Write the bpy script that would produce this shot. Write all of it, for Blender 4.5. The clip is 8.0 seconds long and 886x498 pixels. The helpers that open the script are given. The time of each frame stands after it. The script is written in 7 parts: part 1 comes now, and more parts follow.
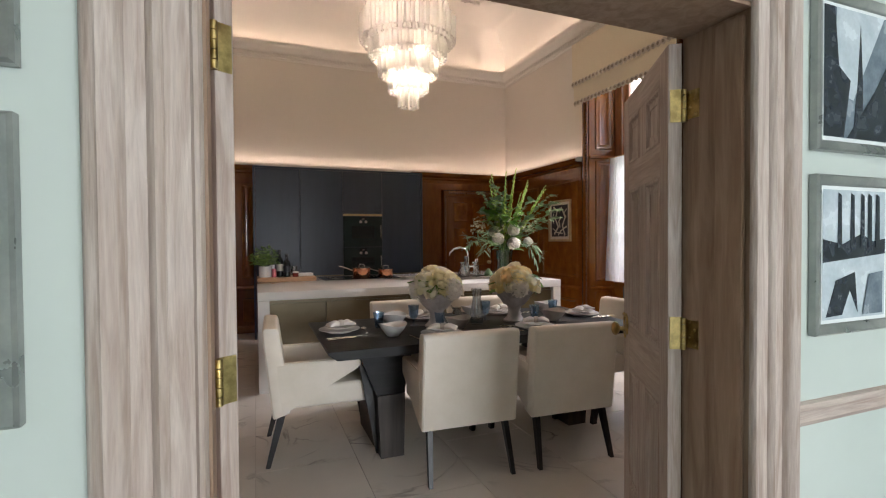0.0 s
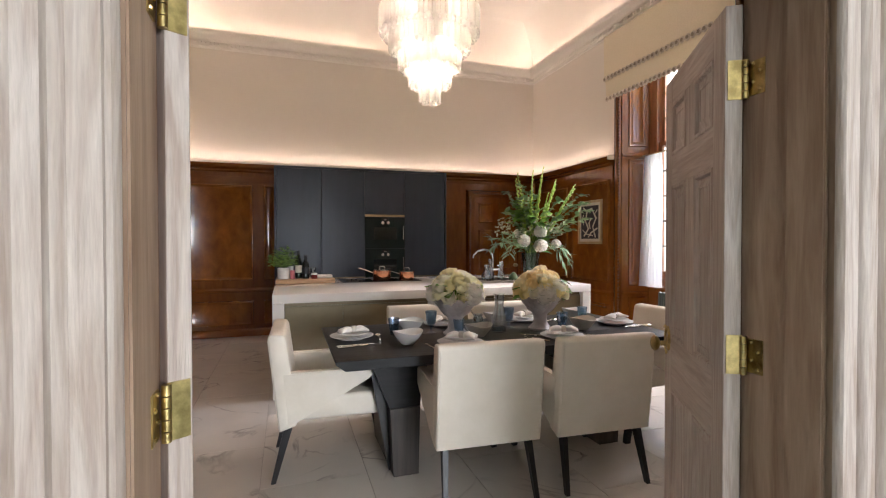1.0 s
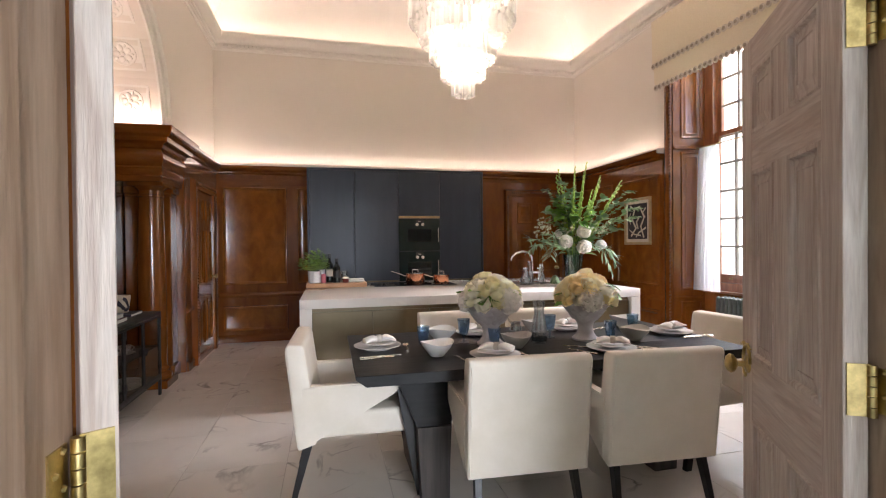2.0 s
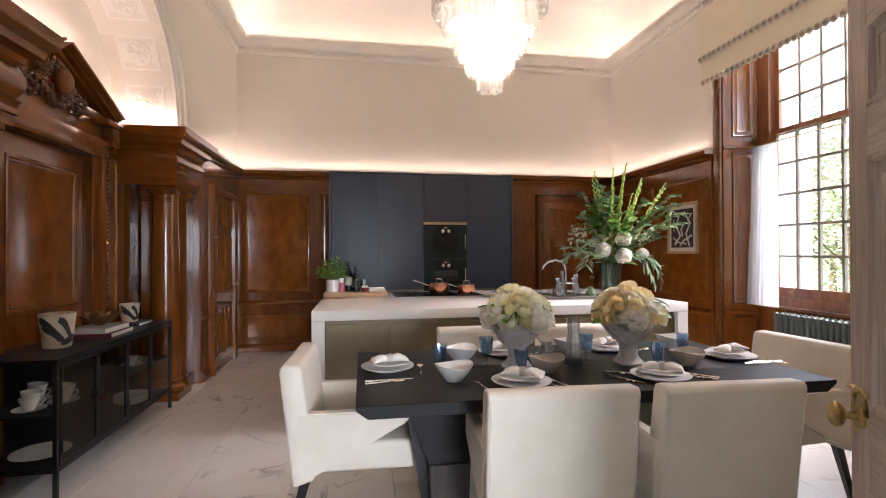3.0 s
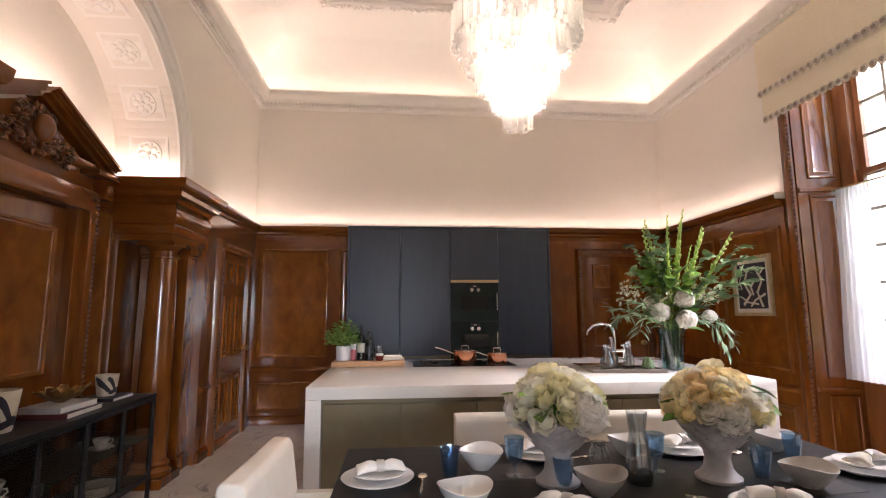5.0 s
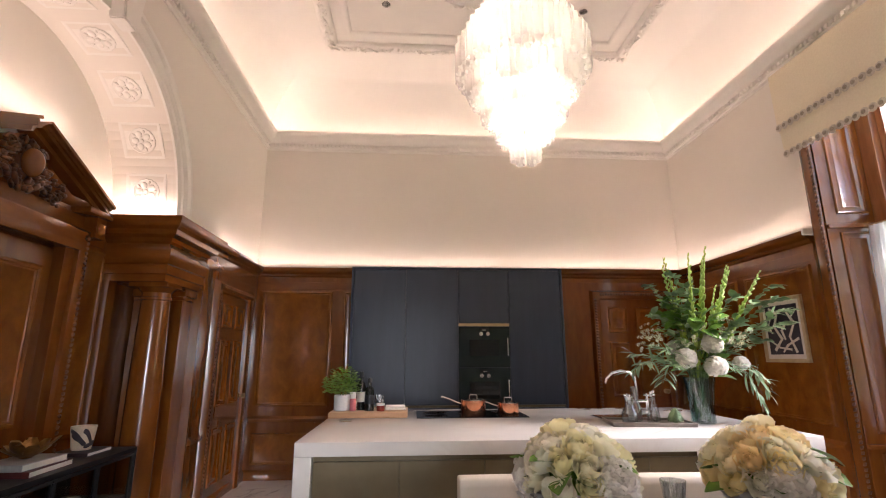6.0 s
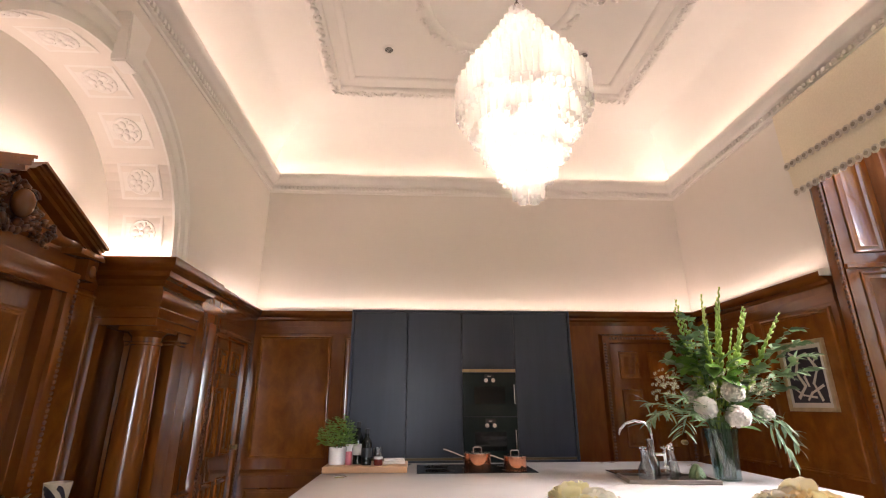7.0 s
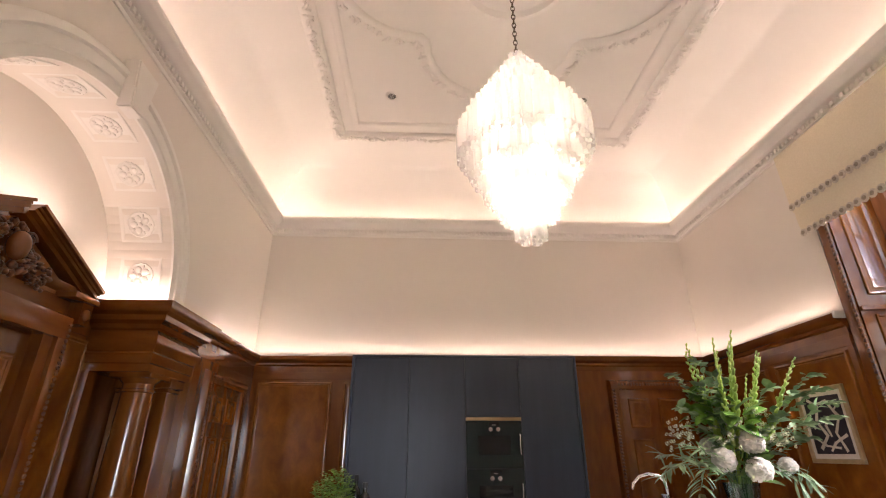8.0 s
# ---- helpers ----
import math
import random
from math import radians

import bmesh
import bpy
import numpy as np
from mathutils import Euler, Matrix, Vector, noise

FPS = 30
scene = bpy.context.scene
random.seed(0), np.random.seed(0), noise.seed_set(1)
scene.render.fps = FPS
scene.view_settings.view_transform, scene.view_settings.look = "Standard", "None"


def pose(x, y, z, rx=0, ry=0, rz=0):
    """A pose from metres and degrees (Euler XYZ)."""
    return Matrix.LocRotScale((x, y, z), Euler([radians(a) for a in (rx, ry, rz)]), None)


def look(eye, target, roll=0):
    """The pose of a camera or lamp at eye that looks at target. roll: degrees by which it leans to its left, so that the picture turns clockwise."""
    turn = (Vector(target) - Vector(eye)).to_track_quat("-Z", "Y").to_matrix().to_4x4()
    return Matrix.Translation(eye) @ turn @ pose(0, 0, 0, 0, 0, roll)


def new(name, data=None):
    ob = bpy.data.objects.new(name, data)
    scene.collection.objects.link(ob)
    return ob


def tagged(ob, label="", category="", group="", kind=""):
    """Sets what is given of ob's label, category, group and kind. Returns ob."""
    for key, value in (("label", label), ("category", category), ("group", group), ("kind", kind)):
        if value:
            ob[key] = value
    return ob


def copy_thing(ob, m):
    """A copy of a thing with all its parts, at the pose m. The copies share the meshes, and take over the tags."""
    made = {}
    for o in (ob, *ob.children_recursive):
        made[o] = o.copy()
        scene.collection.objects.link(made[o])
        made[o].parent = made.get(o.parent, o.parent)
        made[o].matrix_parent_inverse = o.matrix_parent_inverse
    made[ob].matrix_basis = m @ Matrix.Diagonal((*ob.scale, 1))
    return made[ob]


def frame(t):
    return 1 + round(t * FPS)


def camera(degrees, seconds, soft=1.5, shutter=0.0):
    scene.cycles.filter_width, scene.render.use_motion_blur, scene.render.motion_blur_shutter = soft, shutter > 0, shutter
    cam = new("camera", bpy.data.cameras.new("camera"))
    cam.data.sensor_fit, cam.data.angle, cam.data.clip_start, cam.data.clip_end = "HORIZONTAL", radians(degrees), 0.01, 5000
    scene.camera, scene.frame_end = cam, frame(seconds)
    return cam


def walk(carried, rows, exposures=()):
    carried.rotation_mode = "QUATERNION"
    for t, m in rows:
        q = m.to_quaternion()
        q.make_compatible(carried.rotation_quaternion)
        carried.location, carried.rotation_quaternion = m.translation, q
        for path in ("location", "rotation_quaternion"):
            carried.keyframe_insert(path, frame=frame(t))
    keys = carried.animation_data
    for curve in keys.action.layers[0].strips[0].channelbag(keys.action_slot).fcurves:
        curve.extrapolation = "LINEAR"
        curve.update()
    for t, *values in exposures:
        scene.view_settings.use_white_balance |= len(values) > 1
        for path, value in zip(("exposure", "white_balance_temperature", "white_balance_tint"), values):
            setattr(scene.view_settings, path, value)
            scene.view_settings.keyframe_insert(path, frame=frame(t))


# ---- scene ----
cam = camera(85.8, 8.0, soft=1.1)
PATH = [
    (0, (0.766, 0.477, 1.384), (1.499, 2.337, 1.345), -0.4),
    (0.5, (0.824, 0.571, 1.379), (1.528, 2.442, 1.348), -0.2),
    (1, (0.899, 0.676, 1.379), (1.524, 2.576, 1.349), -0.1),
    (1.5, (0.961, 0.792, 1.377), (1.503, 2.717, 1.35), -0.4),
    (2.8, (1.136, 1.183, 1.367), (1.495, 3.151, 1.37), -0.3),
    (3, (1.166, 1.251, 1.372), (1.502, 3.223, 1.386), -0.2),
    (3.5, (1.222, 1.409, 1.379), (1.512, 3.387, 1.436), -0.2),
    (4, (1.29, 1.571, 1.386), (1.531, 3.553, 1.507), -0.2),
    (4.5, (1.339, 1.71, 1.394), (1.544, 3.691, 1.582), -0.2),
    (4.7, (1.356, 1.762, 1.405), (1.55, 3.741, 1.618), -0.2),
    (6, (1.45, 2.069, 1.406), (1.577, 4.015, 1.846), -0.1),
    (6.5, (1.476, 2.139, 1.415), (1.588, 4.066, 1.939), -0.1),
    (7, (1.494, 2.2, 1.424), (1.594, 4.101, 2.039), -0.1),
    (7.5, (1.513, 2.234, 1.428), (1.601, 4.106, 2.127), -0.1),
    (8, (1.515, 2.266, 1.437), (1.596, 4.103, 2.222), -0.1),
]
exposures = [(0.0, 2.75, 6600, 16), (1.5, 3.42, 6400, 17), (3.0, 3.48, 6250, 19), (5.0, 3.47, 6350, 21), (8.0, 3.42, 6500, 21)]
walk(cam, [(t, look(eye, target, roll)) for t, eye, target, roll in PATH], exposures)

# ---- plan (metres) ----
XW, XE, YN, YS, YC = -0.54, 5.08, 8.25, 1.70, 1.45      # room faces; YC: corridor face of the door wall
ZC = 5.15                                               # flat of the ceiling
XB, AY, AZ, AR = -1.05, 4.96, 2.55, 1.065               # recess back, arch centre and radius
DX0, DX1, DH = 0.67, 2.13, 2.06                         # doorway

# ---- world and lights ----
world = bpy.data.worlds.new("sky")
scene.world = world
world.use_nodes = True
wn = world.node_tree.nodes
sky = wn.new("ShaderNodeTexSky")
sky.sky_type, sky.sun_disc = "NISHITA", False
sky.dust_density, sky.air_density = 6.0, 1.5
sky.sun_elevation, sky.sun_rotation = radians(42), radians(250)
world.node_tree.links.new(sky.outputs[0], wn["Background"].inputs[0])
wn["Background"].inputs[1].default_value = 0.16


def lamp(name, kind, m, watts, colour, sx=1.0, sy=1.0):
    data = bpy.data.lights.new(name, kind)
    data.energy, data.color = watts, colour
    if kind == "AREA":
        data.shape, data.size, data.size_y = "RECTANGLE", sx, sy
    if kind == "POINT":
        data.shadow_soft_size = sx
    ob = new(name, data)
    ob.matrix_world = m
    return ob


sun = bpy.data.lights.new("sun", "SUN")
sun.energy, sun.angle, sun.color = 2.0, radians(0.5), (1.0, 0.95, 0.88)
sun_ob = new("sun", sun)
sun_ob.matrix_world = look((0, 0, 0), (0.7, 0.25, -0.67))

WARM = (1.0, 0.79, 0.65)
LED = 0.285
# strips in the cornice trough, tipped towards the room, and strips on top of the panelling
for nm, x, y, length, rx, rz in (("n", 2.27, YN - 0.09, 5.4, 228, 0), ("s", 2.27, YS + 0.09, 5.4, 132, 0), ("w", XW + 0.09, 4.975, 6.3, 228, 90), ("e", XE - 0.09, 4.975, 6.3, 132, 90)):
    lamp("cornice_led_" + nm, "AREA", pose(x, y, 4.342, rx, 0, rz), LED * length, WARM, length, 0.05)
for nm, x, y, length, rx, rz in (("n", 2.27, YN - 0.075, 5.4, 196, 0), ("e", XE - 0.075, 7.15, 2.1, 164, 90), ("w", XW + 0.075, 7.55, 1.25, 196, 90), ("sw", XW + 0.075, 2.35, 1.2, 196, 90), ("recess_n", XB + 0.06, 5.89, 0.2, 196, 90), ("recess_s", XB + 0.06, 4.03, 0.2, 196, 90)):
    lamp("panelling_led_" + nm, "AREA", pose(x, y, 2.535, rx, 0, rz), 0.225 * length, WARM, length, 0.04)
for y in (3.95, 5.97):
    lamp("column_led", "AREA", pose(-0.76, y, 2.53, 180), 0.27, WARM, 0.5, 0.03)
lamp("pediment_led", "AREA", pose(XB + 0.12, 4.96, 2.87, 180, 0, 90), 0.26, WARM, 0.9, 0.03)
# lamps inside the chandelier
CHX, CHY = 2.22, 5.09
RING = [(0.32 * math.cos(a), 0.32 * math.sin(a), 3.64, 0.34) for a in (-0.5, 1.6, 3.7)]
for x, y, z, w in [(0, 0, 4.02, 0.50), (0, 0, 3.25, 0.36), (0, 0, 2.95, 0.22)] + RING:
    lamp("chandelier_lamp", "POINT", pose(CHX + x, CHY + y, z), w, (1.0, 0.86, 0.74), 0.06)
# sky stand-ins: an unseen lamp high outside the window, another at the corridor's opening
lamp("window_daylight", "AREA", look((8.7, 4.6, 6.3), (1.9, 4.8, 0.4)), 250, (1.0, 0.97, 0.95), 3.6, 2.4)
lamp("corridor_daylight", "AREA", look((3.2, -6.1, 1.75), (1.5, 3.0, 1.0)), 46.0, (0.86, 0.94, 1.0), 2.5, 2.0)


# ---- materials ----
def surface(name, c1, c2, rough=0.5, metal=0.0, scale=6.0, stretch=(1, 1, 1), bump=0.0, detail=6.0, coat=0.0, fine=0.0, ramp=(0.35, 0.65), var=0.0, trans=0.0, ior=1.45, sheen=0.0, spread=0.1, distort=0.0):
    """Two colours mixed by stretched noise, a finer grain on top, roughness that varies, and relief."""
    m = bpy.data.materials.new(name)
    m.use_nodes = True
    n, l = m.node_tree.nodes, m.node_tree.links
    b = n["Principled BSDF"]
    tc, mp, info, add = n.new("ShaderNodeTexCoord"), n.new("ShaderNodeMapping"), n.new("ShaderNodeObjectInfo"), n.new("ShaderNodeVectorMath")
    mul = n.new("ShaderNodeMath")
    mul.operation, mul.inputs[1].default_value = "MULTIPLY", 37.0
    l.new(info.outputs["Random"], mul.inputs[0])
    l.new(tc.outputs["Object"], add.inputs[0])
    l.new(mul.outputs[0], add.inputs[1])
    mp.inputs["Scale"].default_value = stretch
    l.new(add.outputs[0], mp.inputs["Vector"])
    t1 = n.new("ShaderNodeTexNoise")
    t1.inputs["Scale"].default_value, t1.inputs["Detail"].default_value, t1.inputs["Distortion"].default_value = scale, detail, distort
    l.new(mp.outputs[0], t1.inputs["Vector"])
    cr = n.new("ShaderNodeValToRGB")
    cr.color_ramp.elements[0].position, cr.color_ramp.elements[1].position = ramp
    cr.color_ramp.elements[0].color, cr.color_ramp.elements[1].color = (*c1, 1), (*c2, 1)
    l.new(t1.outputs["Fac"], cr.inputs[0])
    t2 = n.new("ShaderNodeTexNoise")
    t2.inputs["Scale"].default_value, t2.inputs["Detail"].default_value = scale * 7, 4
    l.new(mp.outputs[0], t2.inputs["Vector"])
    hsv = n.new("ShaderNodeHueSaturation")
    val = n.new("ShaderNodeMath")
    val.operation = "MULTIPLY_ADD"
    val.inputs[1].default_value, val.inputs[2].default_value = fine, 1.0 - fine * 0.5
    l.new(t2.outputs["Fac"], val.inputs[0])
    vv = n.new("ShaderNodeMath")
    vv.operation = "MULTIPLY_ADD"
    vv.inputs[1].default_value, vv.inputs[2].default_value = var, 1.0 - var * 0.5
    l.new(info.outputs["Random"], vv.inputs[0])
    v3 = n.new("ShaderNodeMath")
    v3.operation = "MULTIPLY"
    l.new(val.outputs[0], v3.inputs[0])
    l.new(vv.outputs[0], v3.inputs[1])
    l.new(v3.outputs[0], hsv.inputs["Value"])
    l.new(cr.outputs[0], hsv.inputs["Color"])
    l.new(hsv.outputs[0], b.inputs["Base Color"])
    rr = n.new("ShaderNodeMapRange")
    rr.inputs["To Min"].default_value, rr.inputs["To Max"].default_value = max(0.0, rough - spread), min(1.0, rough + spread)
    l.new(t1.outputs["Fac"], rr.inputs["Value"])
    l.new(rr.outputs[0], b.inputs["Roughness"])
    b.inputs["Metallic"].default_value, b.inputs["Coat Weight"].default_value, b.inputs["Coat Roughness"].default_value = metal, coat, 0.08
    b.inputs["Transmission Weight"].default_value, b.inputs["IOR"].default_value = trans, ior
    b.inputs["Sheen Weight"].default_value = sheen
    if bump:
        bp = n.new("ShaderNodeBump")
        bp.inputs["Strength"].default_value, bp.inputs["Distance"].default_value = bump, 0.004
        l.new(t2.outputs["Fac"], bp.inputs["Height"])
        l.new(bp.outputs[0], b.inputs["Normal"])
    return m


def thin_glass(name, colour, gloss=0.12, rough=0.02):
    """Thin clear glass: mostly see-through, with a mirror-like share."""
    m = bpy.data.materials.new(name)
    m.use_nodes = True
    n, l = m.node_tree.nodes, m.node_tree.links
    tr, gl, mix = n.new("ShaderNodeBsdfTransparent"), n.new("ShaderNodeBsdfGlossy"), n.new("ShaderNodeMixShader")
    fr, ad, pw = n.new("ShaderNodeLayerWeight"), n.new("ShaderNodeMath"), n.new("ShaderNodeMath")
    pw.operation, pw.inputs[1].default_value = "POWER", 4.0
    ad.operation, ad.inputs[2].default_value = "MULTIPLY_ADD", gloss
    tr.inputs[0].default_value, gl.inputs["Roughness"].default_value = (*colour, 1), rough
    ad.inputs[1].default_value = 0.5
    l.new(fr.outputs["Facing"], pw.inputs[0])
    l.new(pw.outputs[0], ad.inputs[0])
    l.new(ad.outputs[0], mix.inputs[0])
    l.new(tr.outputs[0], mix.inputs[1])
    l.new(gl.outputs[0], mix.inputs[2])
    l.new(mix.outputs[0], n["Material Output"].inputs[0])
    return m


def frosted(name, colour, clear=0.35, gloss=0.12):
    """Milky cast glass or thin cloth: lets light through, scatters it, and glints a little."""
    m = bpy.data.materials.new(name)
    m.use_nodes = True
    n, l = m.node_tree.nodes, m.node_tree.links
    tr, tl, df, gl = n.new("ShaderNodeBsdfTransparent"), n.new("ShaderNodeBsdfTranslucent"), n.new("ShaderNodeBsdfDiffuse"), n.new("ShaderNodeBsdfGlossy")
    m1, m2, m3 = n.new("ShaderNodeMixShader"), n.new("ShaderNodeMixShader"), n.new("ShaderNodeMixShader")
    for s in (tl, df):
        s.inputs[0].default_value = (*colour, 1)
    gl.inputs["Roughness"].default_value = 0.1
    m1.inputs[0].default_value, m2.inputs[0].default_value, m3.inputs[0].default_value = 0.4, clear, gloss
    l.new(tl.outputs[0], m1.inputs[1])
    l.new(df.outputs[0], m1.inputs[2])
    l.new(m1.outputs[0], m2.inputs[1])
    l.new(tr.outputs[0], m2.inputs[2])
    l.new(m2.outputs[0], m3.inputs[1])
    l.new(gl.outputs[0], m3.inputs[2])
    l.new(m3.outputs[0], n["Material Output"].inputs[0])
    return m


def glow(name, colour, strength):
    m = bpy.data.materials.new(name)
    m.use_nodes = True
    b = m.node_tree.nodes["Principled BSDF"]
    b.inputs["Emission Color"].default_value, b.inputs["Emission Strength"].default_value = (*colour, 1), strength
    return m


def veined(name, base, vein, rough, scale, coat=0.0, amount=0.03):
    """Marble: a cloudy ground with thin broken veins."""
    m = surface(name, [c * 0.9 for c in base], base, rough, scale=1.6, fine=0.04, coat=coat, spread=0.06)
    n, l = m.node_tree.nodes, m.node_tree.links
    b = n["Principled BSDF"]
    hsv = [x for x in n if x.type == "HUE_SAT"][0]
    mp = [x for x in n if x.type == "MAPPING"][0]
    t = n.new("ShaderNodeTexNoise")
    t.inputs["Scale"].default_value, t.inputs["Detail"].default_value, t.inputs["Distortion"].default_value = scale, 9, 1.6
    l.new(mp.outputs[0], t.inputs["Vector"])
    sub, ab, r1 = n.new("ShaderNodeMath"), n.new("ShaderNodeMath"), n.new("ShaderNodeMapRange")
    sub.operation, sub.inputs[1].default_value, ab.operation = "SUBTRACT", 0.5, "ABSOLUTE"
    l.new(t.outputs["Fac"], sub.inputs[0])
    l.new(sub.outputs[0], ab.inputs[0])
    l.new(ab.outputs[0], r1.inputs["Value"])
    r1.inputs["From Max"].default_value, r1.inputs["To Min"].default_value, r1.inputs["To Max"].default_value = amount, 1.0, 0.0
    t2, r2, mm = n.new("ShaderNodeTexNoise"), n.new("ShaderNodeMapRange"), n.new("ShaderNodeMath")
    t2.inputs["Scale"].default_value = scale * 1.7
    l.new(mp.outputs[0], t2.inputs["Vector"])
    l.new(t2.outputs["Fac"], r2.inputs["Value"])
    r2.inputs["From Min"].default_value, r2.inputs["From Max"].default_value = 0.5, 0.75
    mm.operation = "MULTIPLY"
    l.new(r1.outputs[0], mm.inputs[0])
    l.new(r2.outputs[0], mm.inputs[1])
    mix = n.new("ShaderNodeMixRGB")
    l.new(mm.outputs[0], mix.inputs[0])
    l.new(hsv.outputs[0], mix.inputs[1])
    mix.inputs[2].default_value = (*vein, 1)
    l.new(mix.outputs[0], b.inputs["Base Color"])
    return m


OAK = surface("limed_oak", (0.40, 0.305, 0.255), (0.56, 0.475, 0.425), 0.5, scale=3.6, stretch=(9, 9, 0.7), fine=0.42, bump=0.3, distort=1.4, var=0.06)
OAKH = surface("limed_oak_across", (0.40, 0.305, 0.255), (0.56, 0.475, 0.425), 0.5, scale=3.6, stretch=(0.7, 9, 9), fine=0.42, bump=0.3, distort=1.4, var=0.06)
# limed oak like the casing, browned so the colour carries the doorway's shade
JAMB_SHADED = surface("limed_oak_shaded_brown", (0.28, 0.17, 0.11), (0.41, 0.28, 0.20), 0.45, scale=3, stretch=(8, 8, 0.7), fine=0.3, bump=0.2, distort=1.0)
WOOD = surface("polished_mahogany", (0.140, 0.0385, 0.0052), (0.220, 0.069, 0.0095), 0.20, scale=3.4, stretch=(3.5, 3.5, 0.8), fine=0.14, coat=0.5, distort=0.5, var=0.12, spread=0.05, ramp=(0.25, 0.75))
WOODH = surface("polished_mahogany_across", (0.140, 0.0385, 0.0052), (0.220, 0.069, 0.0095), 0.20, scale=3.4, stretch=(0.8, 0.8, 3.5), fine=0.14, coat=0.5, distort=0.5, var=0.12, spread=0.05, ramp=(0.25, 0.75))
BURL = surface("figured_mahogany", (0.150, 0.043, 0.0055), (0.275, 0.092, 0.0125), 0.18, scale=5.0, stretch=(1.5, 1.5, 1.0), fine=0.28, coat=0.55, distort=0.5, var=0.12, spread=0.05, ramp=(0.25, 0.75))
CARVE = surface("carved_mahogany", (0.070, 0.022, 0.005), (0.20, 0.068, 0.014), 0.30, scale=24, fine=0.3, coat=0.35)
PLASTER = surface("cream_wall_paint", (0.80, 0.74, 0.665), (0.81, 0.75, 0.675), 0.75, scale=1.5, fine=0.015)
WHITE = surface("white_plaster", (0.85, 0.81, 0.75), (0.87, 0.83, 0.77), 0.65, scale=2.0, fine=0.02)
MINT = surface("pale_green_paint", (0.53, 0.595, 0.555), (0.56, 0.62, 0.58), 0.6, scale=2, fine=0.03, bump=0.03)
FLOORM = veined("marble_tile", (0.72, 0.68, 0.63), (0.23, 0.21, 0.20), 0.22, 1.3, coat=0.2, amount=0.022)
GROUT = surface("grout", (0.46, 0.43, 0.40), (0.52, 0.49, 0.46), 0.9, scale=30)
QUARTZ = veined("white_quartz", (0.80, 0.77, 0.73), (0.62, 0.58, 0.54), 0.10, 0.9, amount=0.03)
NAVY = surface("blue_grey_lacquer", (0.036, 0.046, 0.064), (0.043, 0.054, 0.074), 0.36, scale=3, stretch=(4, 4, 0.5), fine=0.1, bump=0.03)
BRONZE = surface("bronze_lacquer", (0.15, 0.118, 0.066), (0.18, 0.142, 0.082), 0.36, metal=0.35, scale=4, fine=0.1)
BLACKGLASS = surface("black_glass", (0.006, 0.010, 0.011), (0.008, 0.012, 0.013), 0.05, scale=3, spread=0.02)
OVEN = surface("dark_green_oven_glass", (0.012, 0.022, 0.022), (0.016, 0.027, 0.026), 0.12, scale=3, spread=0.03)
STEEL = surface("brushed_steel", (0.62, 0.60, 0.57), (0.72, 0.70, 0.67), 0.22, metal=1.0, scale=12, stretch=(1, 1, 8), fine=0.1)
CHROME = surface("chrome", (0.85, 0.85, 0.85), (0.9, 0.9, 0.9), 0.06, metal=1.0, scale=4, spread=0.03)
SILVER = surface("old_silver", (0.80, 0.73, 0.62), (0.92, 0.87, 0.78), 0.26, metal=1.0, scale=40, fine=0.2)
COPPER = surface("copper", (0.78, 0.33, 0.18), (0.90, 0.45, 0.28), 0.16, metal=1.0, scale=14, fine=0.15)
BRASS = surface("worn_brass", (0.34, 0.25, 0.10), (0.66, 0.50, 0.22), 0.32, metal=1.0, scale=30, fine=0.3)
BRASSTRIM = surface("satin_brass", (0.50, 0.37, 0.20), (0.58, 0.44, 0.25), 0.35, metal=1.0, scale=8, fine=0.1)
BLACKWOOD = surface("black_stained_oak", (0.005, 0.005, 0.005), (0.014, 0.013, 0.013), 0.42, scale=4, stretch=(0.6, 8, 8), fine=0.4, bump=0.12)
BLACKWOOD.node_tree.nodes["Principled BSDF"].inputs["Specular IOR Level"].default_value = 0.3
BLACKLEG = surface("black_lacquered_wood", (0.010, 0.010, 0.011), (0.018, 0.018, 0.019), 0.35, scale=8, fine=0.2)
TRAYM = surface("grey_brown_oak", (0.18, 0.15, 0.125), (0.27, 0.23, 0.20), 0.5, scale=4, stretch=(0.6, 8, 8), fine=0.3)
LEGB = surface("smoked_oak", (0.035, 0.028, 0.024), (0.065, 0.052, 0.045), 0.5, scale=4, stretch=(8, 8, 0.6), fine=0.3)
CREAM = surface("cream_leather", (0.76, 0.69, 0.59), (0.81, 0.74, 0.65), 0.48, scale=7, fine=0.05, bump=0.08, var=0.05)
BLACKMETAL = surface("black_steel", (0.010, 0.010, 0.011), (0.020, 0.020, 0.022), 0.45, metal=0.3, scale=20, fine=0.2)
SMOKED = thin_glass("smoked_glass", (0.78, 0.75, 0.70), 0.03)
CLEAR = thin_glass("clear_glass", (0.88, 0.905, 0.915), 0.22)
BLUEGLASS = thin_glass("blue_glass", (0.70, 0.81, 0.91), 0.18)
VASEGLASS = thin_glass("teal_glass", (0.66, 0.78, 0.78), 0.12)
AMBER = thin_glass("amber_liquid", (0.75, 0.36, 0.10), 0.03)
PANE = thin_glass("window_glass", (0.97, 0.98, 0.98), 0.01)
PORCELAIN = surface("white_porcelain", (0.84, 0.83, 0.81), (0.88, 0.87, 0.86), 0.16, scale=10, fine=0.03)
STONEWARE = surface("grey_beige_stoneware", (0.52, 0.47, 0.42), (0.60, 0.55, 0.49), 0.3, scale=10, fine=0.08)
LINEN = surface("ivory_linen", (0.82, 0.78, 0.73), (0.87, 0.84, 0.79), 0.85, scale=40, fine=0.12, bump=0.2, sheen=0.2)
